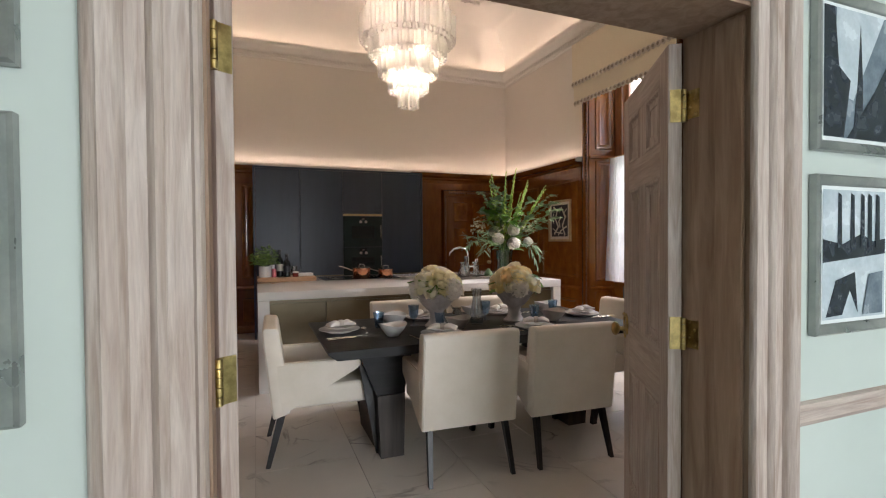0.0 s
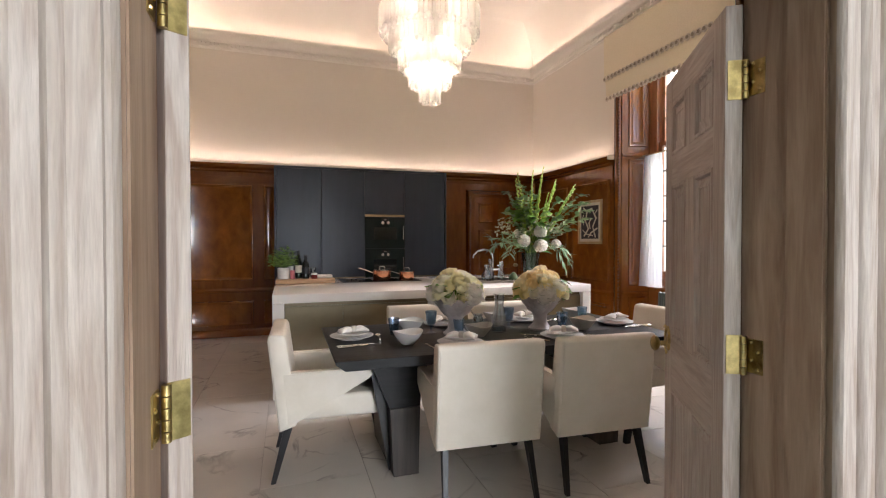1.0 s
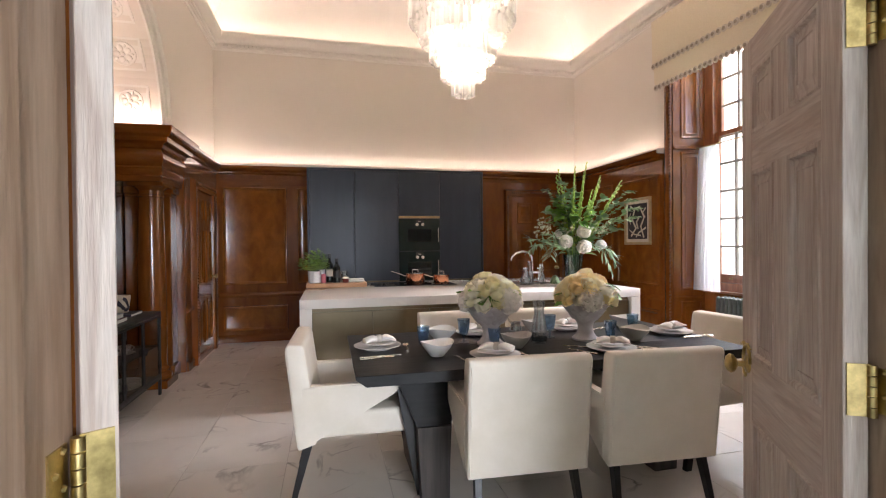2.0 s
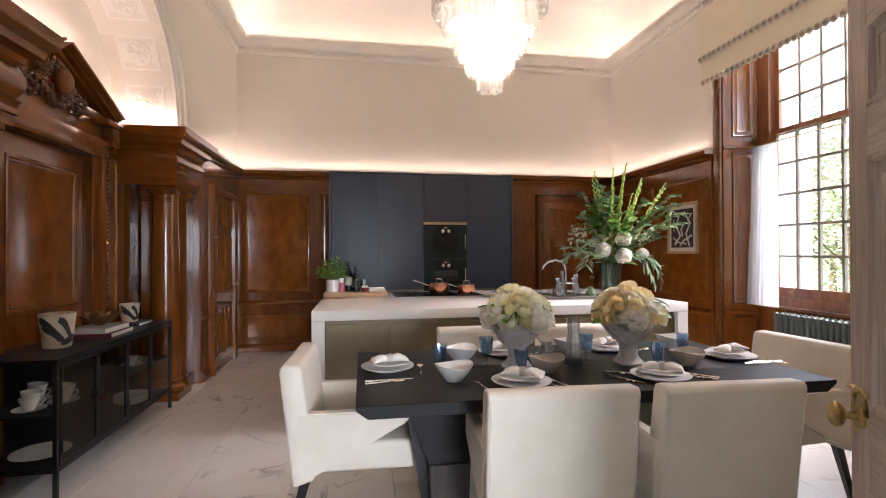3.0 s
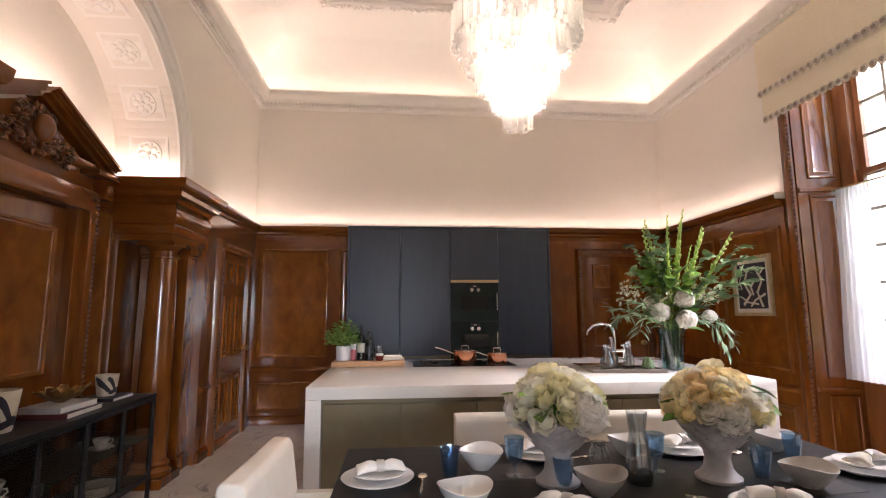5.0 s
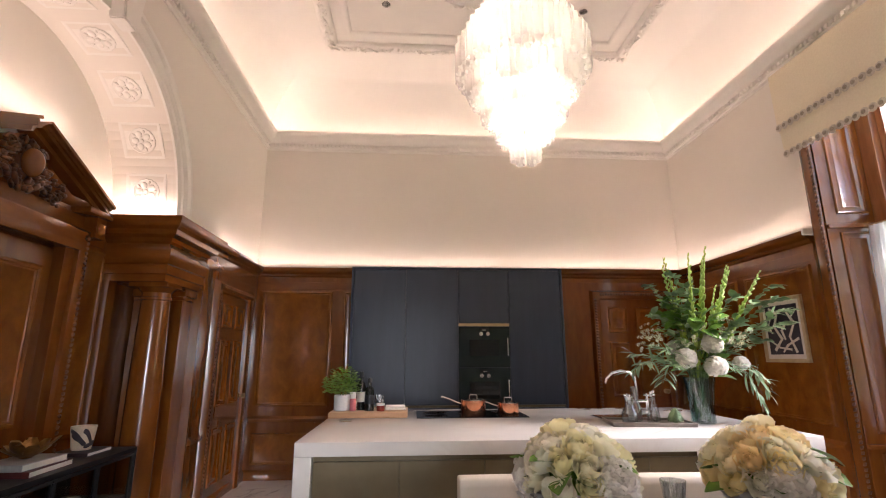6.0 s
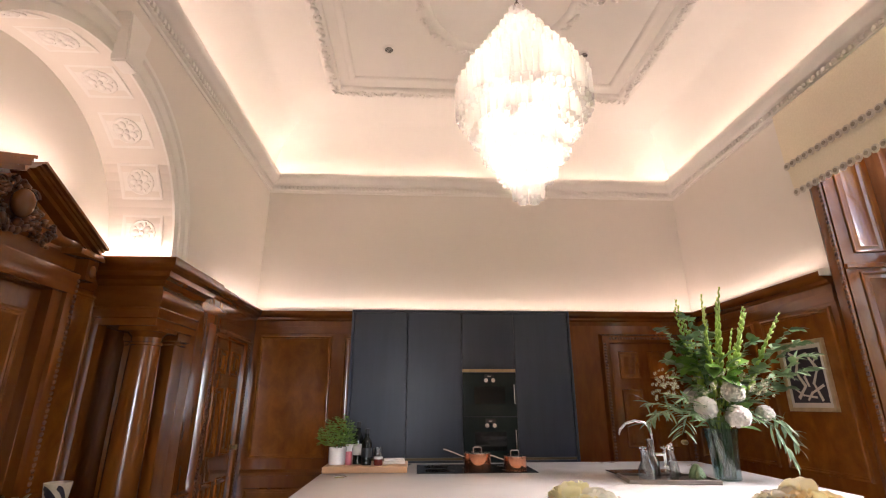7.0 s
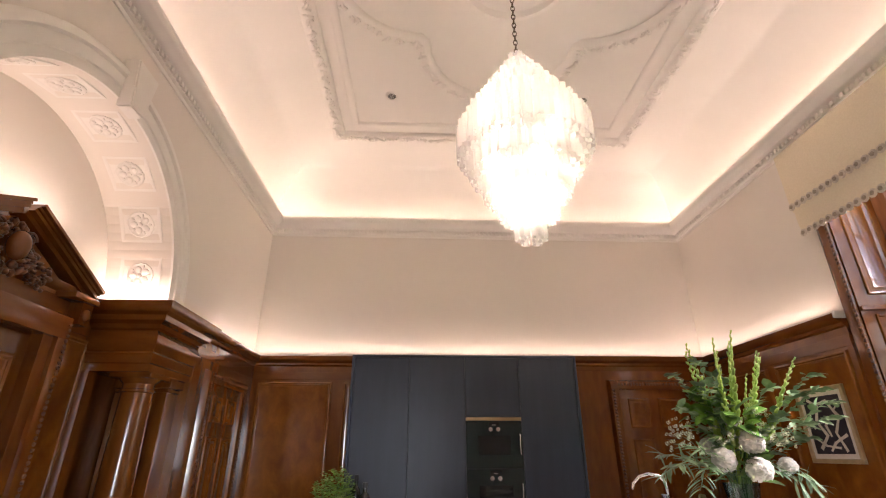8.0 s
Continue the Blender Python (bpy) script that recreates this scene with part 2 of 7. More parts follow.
URN = surface("grey_lilac_ceramic", (0.46, 0.42, 0.42), (0.64, 0.60, 0.60), 0.5, scale=9, fine=0.18, bump=0.15)
IVORY = [frosted("ivory_petal", c, 0.0, 0.0) for c in ((0.96, 0.93, 0.74), (0.95, 0.92, 0.80), (0.95, 0.90, 0.62))]
YELLOW = [frosted("yellow_petal", c, 0.0, 0.0) for c in ((0.97, 0.86, 0.52), (0.97, 0.90, 0.66), (0.96, 0.80, 0.48))]
WHITEPETAL = frosted("white_petal", (0.95, 0.92, 0.88), 0.0, 0.0)
LEAF = surface("mid_green_leaf", (0.07, 0.19, 0.02), (0.20, 0.38, 0.06), 0.45, scale=12, fine=0.3, var=0.4)
PALELEAF = surface("pale_green_spike", (0.30, 0.47, 0.06), (0.50, 0.64, 0.18), 0.5, scale=25, fine=0.3, var=0.3)
GREYLEAF = surface("grey_green_leaf", (0.15, 0.25, 0.11), (0.29, 0.41, 0.22), 0.5, scale=14, fine=0.25, var=0.35)
STEMM = surface("green_stem", (0.06, 0.13, 0.03), (0.10, 0.18, 0.05), 0.5, scale=14, fine=0.2)
HERB = surface("fresh_herb_leaf", (0.14, 0.29, 0.03), (0.32, 0.50, 0.09), 0.5, scale=14, fine=0.3, var=0.2)
BOARD = surface("pale_maple", (0.48, 0.27, 0.14), (0.60, 0.37, 0.21), 0.45, scale=3, stretch=(0.6, 6, 6), fine=0.15)
BOTTLE = surface("dark_bottle_glass", (0.006, 0.008, 0.006), (0.010, 0.012, 0.010), 0.06, scale=3, spread=0.02)
PAPER = surface("cream_paper", (0.70, 0.66, 0.58), (0.76, 0.72, 0.64), 0.7, scale=20, fine=0.08)
PINK = surface("pink_glaze", (0.60, 0.16, 0.20), (0.68, 0.22, 0.26), 0.35, scale=10)
JAM = surface("red_jam", (0.12, 0.015, 0.012), (0.2, 0.03, 0.02), 0.2, scale=10)
RADIATOR = surface("grey_green_enamel", (0.055, 0.068, 0.058), (0.075, 0.09, 0.078), 0.4, scale=10, fine=0.1)
SASH = surface("window_wood", (0.20, 0.07, 0.028), (0.32, 0.13, 0.06), 0.35, scale=3, stretch=(6, 6, 0.7), fine=0.2, coat=0.3)
BARS = surface("glazing_bar_paint", (0.24, 0.20, 0.17), (0.32, 0.27, 0.23), 0.4, scale=9, fine=0.1)
BLIND = surface("cream_blind_cloth", (0.78, 0.69, 0.52), (0.83, 0.74, 0.57), 0.85, scale=60, fine=0.12, bump=0.2, sheen=0.2)
TRIMCLOTH = surface("pale_braid", (0.52, 0.46, 0.38), (0.68, 0.61, 0.52), 0.8, scale=60, fine=0.3, bump=0.2)
BRAIDCORE = surface("taupe_braid", (0.27, 0.22, 0.17), (0.38, 0.32, 0.26), 0.85, scale=60, fine=0.3, bump=0.2)
SHEER = frosted("white_sheer", (0.88, 0.88, 0.90), 0.12, 0.0)
TUBE = frosted("milky_murano_glass", (0.97, 0.96, 0.94), 0.50, 0.10)
PICFRAME = surface("pewter_frame", (0.28, 0.30, 0.29), (0.40, 0.41, 0.39), 0.3, metal=0.7, scale=12, fine=0.15)
MOUNT = surface("white_mount", (0.72, 0.76, 0.76), (0.76, 0.80, 0.80), 0.6, scale=20)
PHOTO_D = surface("photo_dark", (0.012, 0.017, 0.024), (0.035, 0.045, 0.060), 0.25, scale=20, fine=0.5)
PHOTO_M = surface("photo_grey", (0.12, 0.16, 0.20), (0.22, 0.27, 0.31), 0.25, scale=14, fine=0.4)
PHOTO_L = surface("photo_light", (0.42, 0.50, 0.55), (0.58, 0.65, 0.69), 0.25, scale=10, fine=0.3)
INK = surface("ink_black", (0.020, 0.014, 0.022), (0.035, 0.026, 0.036), 0.5, scale=14)
ARTPAPER = surface("ivory_print_paper", (0.62, 0.57, 0.47), (0.70, 0.64, 0.54), 0.6, scale=14)
GILT = surface("pale_gilt_frame", (0.42, 0.31, 0.17), (0.54, 0.41, 0.24), 0.4, metal=0.4, scale=14, fine=0.2)
VASEART = surface("cream_glazed_ceramic", (0.55, 0.45, 0.31), (0.70, 0.61, 0.46), 0.3, scale=9, fine=0.25)
BOOKRED = surface("dark_red_cloth", (0.08, 0.012, 0.012), (0.11, 0.02, 0.02), 0.7, scale=40)
BOOKGREY = surface("grey_book_cover", (0.42, 0.41, 0.41), (0.50, 0.49, 0.48), 0.5, scale=20)
BRONZELEAF = surface("dark_gilt_bronze", (0.16, 0.09, 0.03), (0.36, 0.22, 0.08), 0.3, metal=0.9, scale=18, fine=0.3)
CHAINM = surface("antique_iron", (0.10, 0.075, 0.05), (0.17, 0.13, 0.09), 0.4, metal=0.8, scale=30)
BULB = glow("lit_bulb", (1.0, 0.82, 0.62), 8.0)
GRILLE = surface("grille_shadow", (0.05, 0.045, 0.04), (0.08, 0.07, 0.06), 0.6, scale=30)
GRASS = surface("lawn", (0.04, 0.09, 0.02), (0.08, 0.15, 0.04), 0.8, scale=2, fine=0.4)
BARK = surface("bark", (0.06, 0.045, 0.03), (0.12, 0.09, 0.06), 0.9, scale=12, fine=0.4, bump=0.5)
# leaf green paled: daylight haze and bleaching are put into the colour
TREELEAF = surface("hazed_lime_leaf", (0.20, 0.25, 0.15), (0.34, 0.39, 0.26), 0.55, scale=3, fine=0.3)
CORRFLOOR = surface("grey_corridor_stone", (0.30, 0.31, 0.31), (0.38, 0.39, 0.39), 0.4, scale=2, fine=0.1)


# ---- mesh helpers ----
def bx(bm, x0, y0, z0, x1, y1, z1):
    r = bmesh.ops.create_cube(bm, size=1.0)["verts"]
    for v in r:
        v.co = Vector((x0 + (v.co.x + 0.5) * (x1 - x0), y0 + (v.co.y + 0.5) * (y1 - y0), z0 + (v.co.z + 0.5) * (z1 - z0)))
    return r


def box(x0, y0, z0, x1, y1, z1, bev=0.0, seg=1):
    bm = bmesh.new()
    bx(bm, x0, y0, z0, x1, y1, z1)
    if bev:
        bmesh.ops.bevel(bm, geom=bm.edges[:], offset=bev, segments=seg, affect="EDGES", profile=0.5)
    return bm


def prism(bm, pts, m, depth):
    """A polygon in local x, z pushed along local y from 0 to depth, then moved by m."""
    a = [bm.verts.new(m @ Vector((x, 0, z))) for x, z in pts]
    b = [bm.verts.new(m @ Vector((x, depth, z))) for x, z in pts]
    bm.faces.new(a)
    bm.faces.new(b[::-1])
    for i in range(len(pts)):
        j = (i + 1) % len(pts)
        bm.faces.new((a[i], b[i], b[j], a[j]))


def sweep(bm, profile, path, closed=False):
    """A profile of (inset to the left of the way, z) along a flat path with mitred corners."""
    n, rings = len(path), []
    for i, p in enumerate(path):
        p = Vector(p)
        d1 = (p - Vector(path[i - 1])).normalized() if (closed or i) else None
        d2 = (Vector(path[(i + 1) % n]) - p).normalized() if (closed or i < n - 1) else None
        d1, d2 = d1 or d2, d2 or d1
        n1, n2 = Vector((-d1.y, d1.x)), Vector((-d2.y, d2.x))
        mit = (n1 + n2) / (1 + n1.dot(n2))
        rings.append([bm.verts.new((p.x + mit.x * d, p.y + mit.y * d, z)) for d, z in profile])
    for i in range(n if closed else n - 1):
        a, b = rings[i], rings[(i + 1) % n]
        for k in range(len(profile) - 1):
            bm.faces.new((a[k], b[k], b[k + 1], a[k + 1]))
    if not closed:
        bm.faces.new(rings[0])
        bm.faces.new(rings[-1][::-1])


def lathe(bm, profile, n=24, m=Matrix(), wob=None):
    rings = []
    for r, z in profile:
        ring = []
        for k in range(n):
            a = 2 * math.pi * k / n
            rr = max(r, 0.0004) * (wob(a, z) if wob else 1.0)
            ring.append(bm.verts.new(m @ Vector((rr * math.cos(a), rr * math.sin(a), z))))
        rings.append(ring)
    for a, b in zip(rings, rings[1:]):
        for k in range(n):
            bm.faces.new((a[k], a[(k + 1) % n], b[(k + 1) % n], b[k]))
    if profile[0][0] > 0:
        bm.faces.new(rings[0][::-1])
    if profile[-1][0] > 0:
        bm.faces.new(rings[-1])


def tube(bm, pts, r, n=8, taper=1.0):
    pts = [Vector(p) for p in pts]
    rings = []
    for i, p in enumerate(pts):
        d = (pts[min(i + 1, len(pts) - 1)] - pts[max(i - 1, 0)]).normalized()
        u = d.orthogonal().normalized() if i == 0 else (rings_u - d * rings_u.dot(d)).normalized()
        rings_u = u
        w = d.cross(u)
        rr = r * (1 + (taper - 1) * i / max(1, len(pts) - 1))
        rings.append([bm.verts.new(p + (u * math.cos(2 * math.pi * k / n) + w * math.sin(2 * math.pi * k / n)) * rr) for k in range(n)])
    for a, b in zip(rings, rings[1:]):
        for k in range(n):
            bm.faces.new((a[k], a[(k + 1) % n], b[(k + 1) % n], b[k]))
    bm.faces.new(rings[0][::-1])
    bm.faces.new(rings[-1])


def steps(bm, m, w, h, rings):
    """A moulded panel on local x (0..w), z (0..h): nested rectangles of (inset, rise along y), the last one filled."""
    loops = []
    for ins, up in rings:
        loops.append([bm.verts.new(m @ Vector(c)) for c in ((ins, up, ins), (w - ins, up, ins), (w - ins, up, h - ins), (ins, up, h - ins))])
    for a, b in zip(loops, loops[1:]):
        for k in range(4):
            bm.faces.new((a[k], b[k], b[(k + 1) % 4], a[(k + 1) % 4]))
    bm.faces.new(loops[-1][::-1])


RAISED = [(0, 0), (0.005, 0.011), (0.012, 0.013), (0.020, 0.009), (0.025, 0.002), (0.033, 0.0015), (0.060, 0.007), (0.063, 0.005)]
FLATP = [(0, 0), (0.005, 0.020), (0.012, 0.024), (0.022, 0.024), (0.032, 0.012), (0.040, 0.012), (0.048, 0.005), (0.052, 0.003)]


def smooth(ob, angle=40):
    for p in ob.data.polygons:
        p.use_smooth = True
    ob.data.set_sharp_from_angle(angle=radians(angle))
    return ob


def meshed(name, bm, material, angle=40):
    bmesh.ops.recalc_face_normals(bm, faces=bm.faces[:])
    me = bpy.data.meshes.new(name)
    bm.to_mesh(me)
    bm.free()
    me.materials.append(material)
    ob = new(name, me)
    return smooth(ob, angle)


def part(name, bm, material, parent, label="", angle=40):
    ob = meshed(name, bm, material, angle)
    ob.parent = parent
    return tagged(ob, label)


def again(ob, name, parent, m):
    """Another part on the same mesh."""
    o = new(name, ob.data)
    o.parent, o.matrix_basis = parent, m
    return o


def thing(name, m, label, category, group="", kind=""):
    ob = new(name)
    ob.empty_display_size = 0.1
    ob.matrix_basis = m
    return tagged(ob, label, category, group, kind)


def structure(name, bm, material, label, category):
    return tagged(meshed(name, bm, material), label, category, "", "structure")


# ---- the shell of the room ----
def wall_blocks(name, blocks, material, label):
    bm = bmesh.new()
    for b in blocks:
        bx(bm, *b)
    return structure(name, bm, material, label, "wall")


ZT = 5.6
wall_n = wall_blocks("wall_north", [(XW - 1.5, YN, 0, XE + 1.5, YN + 0.3, ZT)], PLASTER, "cream painted upper wall above mahogany panelling")
wall_s = wall_blocks("wall_south", [(-1.5, YC + 0.004, 0, DX0 - 0.03, YS, ZT), (DX1 + 0.03, YC + 0.004, 0, XE + 0.2, YS, ZT), (DX0 - 0.03, YC + 0.004, DH + 0.03, DX1 + 0.03, YS, ZT)], PLASTER, "cream painted wall round the double doorway")
WY0, WY1, WZ0, WZ1 = 4.06, 5.90, 0.86, 4.02      # window opening
wall_e = wall_blocks("wall_east", [(XE, YS, 0, XE + 0.55, WY0, ZT), (XE, WY1, 0, XE + 0.55, YN, ZT), (XE, WY0, WZ1, XE + 0.55, WY1, ZT), (XE + 0.40, WY0, 0, XE + 0.55, WY1, 0.785)], PLASTER, "cream painted outer wall with a tall sash window")
# west wall: two flanks and the arch over the recess
bm = bmesh.new()
bx(bm, XB, YS, 2.01, XW, AY - AR, ZT)
bx(bm, XB, AY + AR, 2.01, XW, YN, ZT)
bx(bm, XB, YS, 0, XW, 2 * AY - 6.67, 2.01)
bx(bm, XB, 6.67, 0, XW, YN, 2.01)
N = 48
for i in range(N):
    a0, a1 = math.pi * i / N, math.pi * (i + 1) / N
    p = [(AY + AR * math.cos(a), AZ + AR * math.sin(a)) for a in (a0, a1)]
    prism(bm, [(p[0][0], p[0][1]), (p[0][0], ZT), (p[1][0], ZT), (p[1][0], p[1][1])], Matrix(((0, 1, 0, XB), (1, 0, 0, 0), (0, 0, 1, 0), (0, 0, 0, 1))), XW - XB)
wall_w = structure("wall_west", bm, PLASTER, "cream plaster wall with a round-headed recess", "wall")
wall_blocks("wall_recess", [(XB - 0.25, YS, 0, XB, YN, ZT)], PLASTER, "cream plaster back wall of the arched recess")

# ceiling: cove and flat
bm = bmesh.new()
RECT = [(XW, YS), (XE, YS), (XE, YN), (XW, YN)]
cove = [(0.0, 4.30), (0.004, 4.40)] + [(0.90 * (1 - math.cos(math.pi / 2 * k / 14)) ** 0.92, 4.40 + (ZC - 4.40) * math.sin(math.pi / 2 * k / 14)) for k in range(1, 15)]
sweep(bm, cove, RECT, True)
f = [bm.verts.new((x, y, ZC)) for x, y in ((XW + 0.88, YS + 0.88), (XE - 0.88, YS + 0.88), (XE - 0.88, YN - 0.88), (XW + 0.88, YN - 0.88))]
bm.faces.new(f)
bx(bm, XW - 0.8, YS - 0.2, ZT, XE + 0.6, YN + 0.3, ZT + 0.1)
structure("ceiling", bm, WHITE, "white coved plaster ceiling lit from the cornice", "ceiling")

bm = bmesh.new()
sweep(bm, [(0, 4.15), (0.015, 4.15), (0.022, 4.175), (0.045, 4.185), (0.045, 4.235), (0.075, 4.245), (0.095, 4.27), (0.135, 4.295), (0.150, 4.315), (0.150, 4.375), (0.138, 4.375), (0.138, 4.33), (0, 4.33)], RECT, True)
cornice = structure("cornice", bm, WHITE, "white moulded plaster cornice with a row of dentils", "cornice")
bm = bmesh.new()
for k in range(int((XE - XW - 0.12) / 0.055)):
    x = XW + 0.07 + k * 0.055
    bx(bm, x, YN - 0.066, 4.192, x + 0.030, YN - 0.044, 4.232)
for k in range(int((YN - YS - 0.12) / 0.055)):
    y = YS + 0.07 + k * 0.055
    bx(bm, XW + 0.044, y, 4.192, XW + 0.066, y + 0.030, 4.232)
    bx(bm, XE - 0.066, y, 4.192, XE - 0.044, y + 0.030, 4.232)
tagged(part("dentils", bm, WHITE, cornice), kind="stuff")


# ceiling relief: frames, quatrefoil and leafy garlands
def ribbon(bm, pts, prof, closed=True):
    """A relief moulding hanging from the flat ceiling along points (x, y)."""
    sweep(bm, [(d, ZC - h) for d, h in prof], pts, closed)


CX, CY = 2.25, 4.975
HX, HY = 1.87, 2.39
bm = bmesh.new()
frame_pts = [(CX - HX, CY - HY), (CX + HX, CY - HY), (CX + HX, CY + HY), (CX - HX, CY + HY)]
ribbon(bm, frame_pts, [(-0.03, 0.0), (-0.03, 0.03), (0.0, 0.05), (0.09, 0.05), (0.12, 0.03), (0.13, 0.0)])
inner = [(CX - HX + 0.24, CY - HY + 0.24), (CX + HX - 0.24, CY - HY + 0.24), (CX + HX - 0.24, CY + HY - 0.24), (CX - HX + 0.24, CY + HY - 0.24)]
ribbon(bm, inner, [(0, 0), (0.01, 0.022), (0.05, 0.028), (0.08, 0.01), (0.085, 0)])
structure("ceiling_frame", bm, WHITE, "white plaster frame moulding on the ceiling", "moulding")
QUAT = []
QR, QO = 0.80, 0.80
for q in range(4):
    a0 = math.pi / 2 * q
    cx, cy = CX + QO * math.cos(a0), CY + QO * math.sin(a0)
    for k in range(17):
        a = a0 + math.radians(-88 + 176 * k / 16)
        QUAT.append((cx + QR * math.cos(a), cy + QR * math.sin(a)))
bm = bmesh.new()
ribbon(bm, QUAT, [(-0.02, 0.0), (-0.01, 0.03), (0.02, 0.045), (0.06, 0.045), (0.09, 0.02), (0.10, 0.0)])
structure("ceiling_quatrefoil", bm, WHITE, "white plaster quatrefoil moulding round the chandelier", "moulding")
bm = bmesh.new()
ribbon(bm, [(CX + 0.52 * math.cos(2 * math.pi * k / 40), CY + 0.52 * math.sin(2 * math.pi * k / 40)) for k in range(40)], [(0, 0), (0.01, 0.03), (0.05, 0.035), (0.09, 0.0)])
structure("ceiling_ring", bm, WHITE, "white plaster ring moulding on the ceiling", "moulding")


rng = random.Random(4)
gv, gf = [], []
ico = bmesh.new()
bmesh.ops.create_icosphere(ico, subdivisions=1, radius=1.0)
iv, jf = [v.co.copy() for v in ico.verts], [[v.index for v in fc.verts] for fc in ico.faces]
ico.free()


def scatter_along(pts, step, r, z, spread):
    for i, p in enumerate(pts):
        q = pts[(i + 1) % len(pts)]
        d = math.dist(p, q)
        for k in range(max(1, int(d / step))):
            u = k * step / d if d else 0
            for _ in range(2):
                c = Vector((p[0] + (q[0] - p[0]) * u + rng.uniform(-spread, spread), p[1] + (q[1] - p[1]) * u + rng.uniform(-spread, spread), z))
                a, s = rng.uniform(0, 6.28), r * rng.uniform(0.7, 1.2)
                m = Matrix.Translation(c) @ Matrix.Rotation(a, 4, "Z") @ Matrix.Diagonal((s * 1.6, s * 0.75, s * 0.7, 1))
                base = len(gv)
                gv.extend(m @ v for v in iv)
                gf.extend([[base + j for j in fc] for fc in jf])


scatter_along([(x + (0.045 if x < CX else -0.045), y + (0.045 if y < CY else -0.045)) for x, y in frame_pts], 0.05, 0.024, ZC - 0.055, 0.03)
scatter_along(QUAT, 0.055, 0.024, ZC - 0.05, 0.025)
me = bpy.data.meshes.new("garland")
me.from_pydata(gv, [], gf)
me.materials.append(WHITE)
tagged(smooth(new("ceiling_garland", me), 60), "white plaster leaf garland along the ceiling mouldings", "plaster garland", kind="structure")


# archivolt, keystone and coffered soffit
bm = bmesh.new()
prev = None
prof = [(AR - 0.002, 0.0), (AR - 0.002, 0.018), (AR + 0.06, 0.018), (AR + 0.07, 0.03), (AR + 0.15, 0.03), (AR + 0.165, 0.05), (AR + 0.20, 0.05), (AR + 0.225, 0.03), (AR + 0.235, 0.0)]
for i in range(61):
    a = math.pi * i / 60
    ring = [bm.verts.new((XW + d, AY + r * math.cos(a), AZ + r * math.sin(a))) for r, d in prof]
    if prev:
        for k in range(len(prof) - 1):
            bm.faces.new((prev[k], prev[k + 1], ring[k + 1], ring[k]))
    prev = ring
archivolt = structure("archivolt", bm, WHITE, "white moulded plaster arch over the recess", "arch moulding")
bm = bmesh.new()
prism(bm, [(-0.075, AZ + AR - 0.06), (0.075, AZ + AR - 0.06), (0.125, AZ + AR + 0.30), (-0.125, AZ + AR + 0.30)], Matrix.Translation((XW, AY, 0)) @ Matrix.Rotation(radians(-90), 4, "Z"), 0.11)
bmesh.ops.bevel(bm, geom=bm.edges[:], offset=0.01, segments=2, affect="EDGES")
structure("keystone", bm, WHITE, "white plaster keystone at the top of the arch", "keystone")

SXM = (XW + XB) / 2 + 0.02
first = None
for k in range(8):
    a = math.pi / 16 * (2 * k + 1)
    c = Vector((SXM, AY + AR * math.cos(a), AZ + AR * math.sin(a)))
    out = Vector((0, -math.cos(a), -math.sin(a)))
    up = Vector((0, math.sin(a), -math.cos(a)))
    m = Matrix(((1, out.x, up.x, c.x), (0, out.y, up.y, c.y), (0, out.z, up.z, c.z), (0, 0, 0, 1)))
    if first is None:
        first = thing("coffer", m, "white plaster coffer with a carved rosette", "plaster rosette", "rosettes of the arch", "structure")
        bm = bmesh.new()
        steps(bm, Matrix.Translation((-0.165, 0.001, -0.15)), 0.33, 0.30, [(0, 0), (0.004, 0.010), (0.020, 0.010), (0.030, 0.003), (0.036, 0.002)])
        part("coffer_frame", bm, WHITE, first)
        bm = bmesh.new()
        lathe(bm, [(0.106, 0.0), (0.106, 0.010), (0.099, 0.014), (0.088, 0.009), (0.03, 0.008), (0.0, 0.008)], 32, Matrix.Rotation(radians(-90), 4, "X"), lambda q, z: 1 + 0.02 * math.cos(16 * q))
        for j in range(10):
            q = 2 * math.pi * j / 10
            size = (0.030, 0.011, 0.026) if j % 2 else (0.018, 0.009, 0.011)
            bmesh.ops.create_icosphere(bm, subdivisions=2, radius=1.0, matrix=Matrix.Rotation(-q, 4, "Y") @ Matrix.Translation((0.052 if j % 2 else 0.074, 0.008, 0)) @ Matrix.Diagonal((*size, 1)))
        bmesh.ops.create_icosphere(bm, subdivisions=2, radius=1.0, matrix=Matrix.Translation((0, 0.012, 0)) @ Matrix.Diagonal((0.018, 0.012, 0.018, 1)))
        part("rosette", bm, WHITE, first)
    else:
        copy_thing(first, m)


# ---- mahogany panelling ----
WCORN = [(0.0, 2.33), (0.018, 2.33), (0.024, 2.36), (0.03, 2.40), (0.05, 2.415), (0.055, 2.44), (0.095, 2.455), (0.110, 2.475), (0.115, 2.515), (0.0, 2.515)]


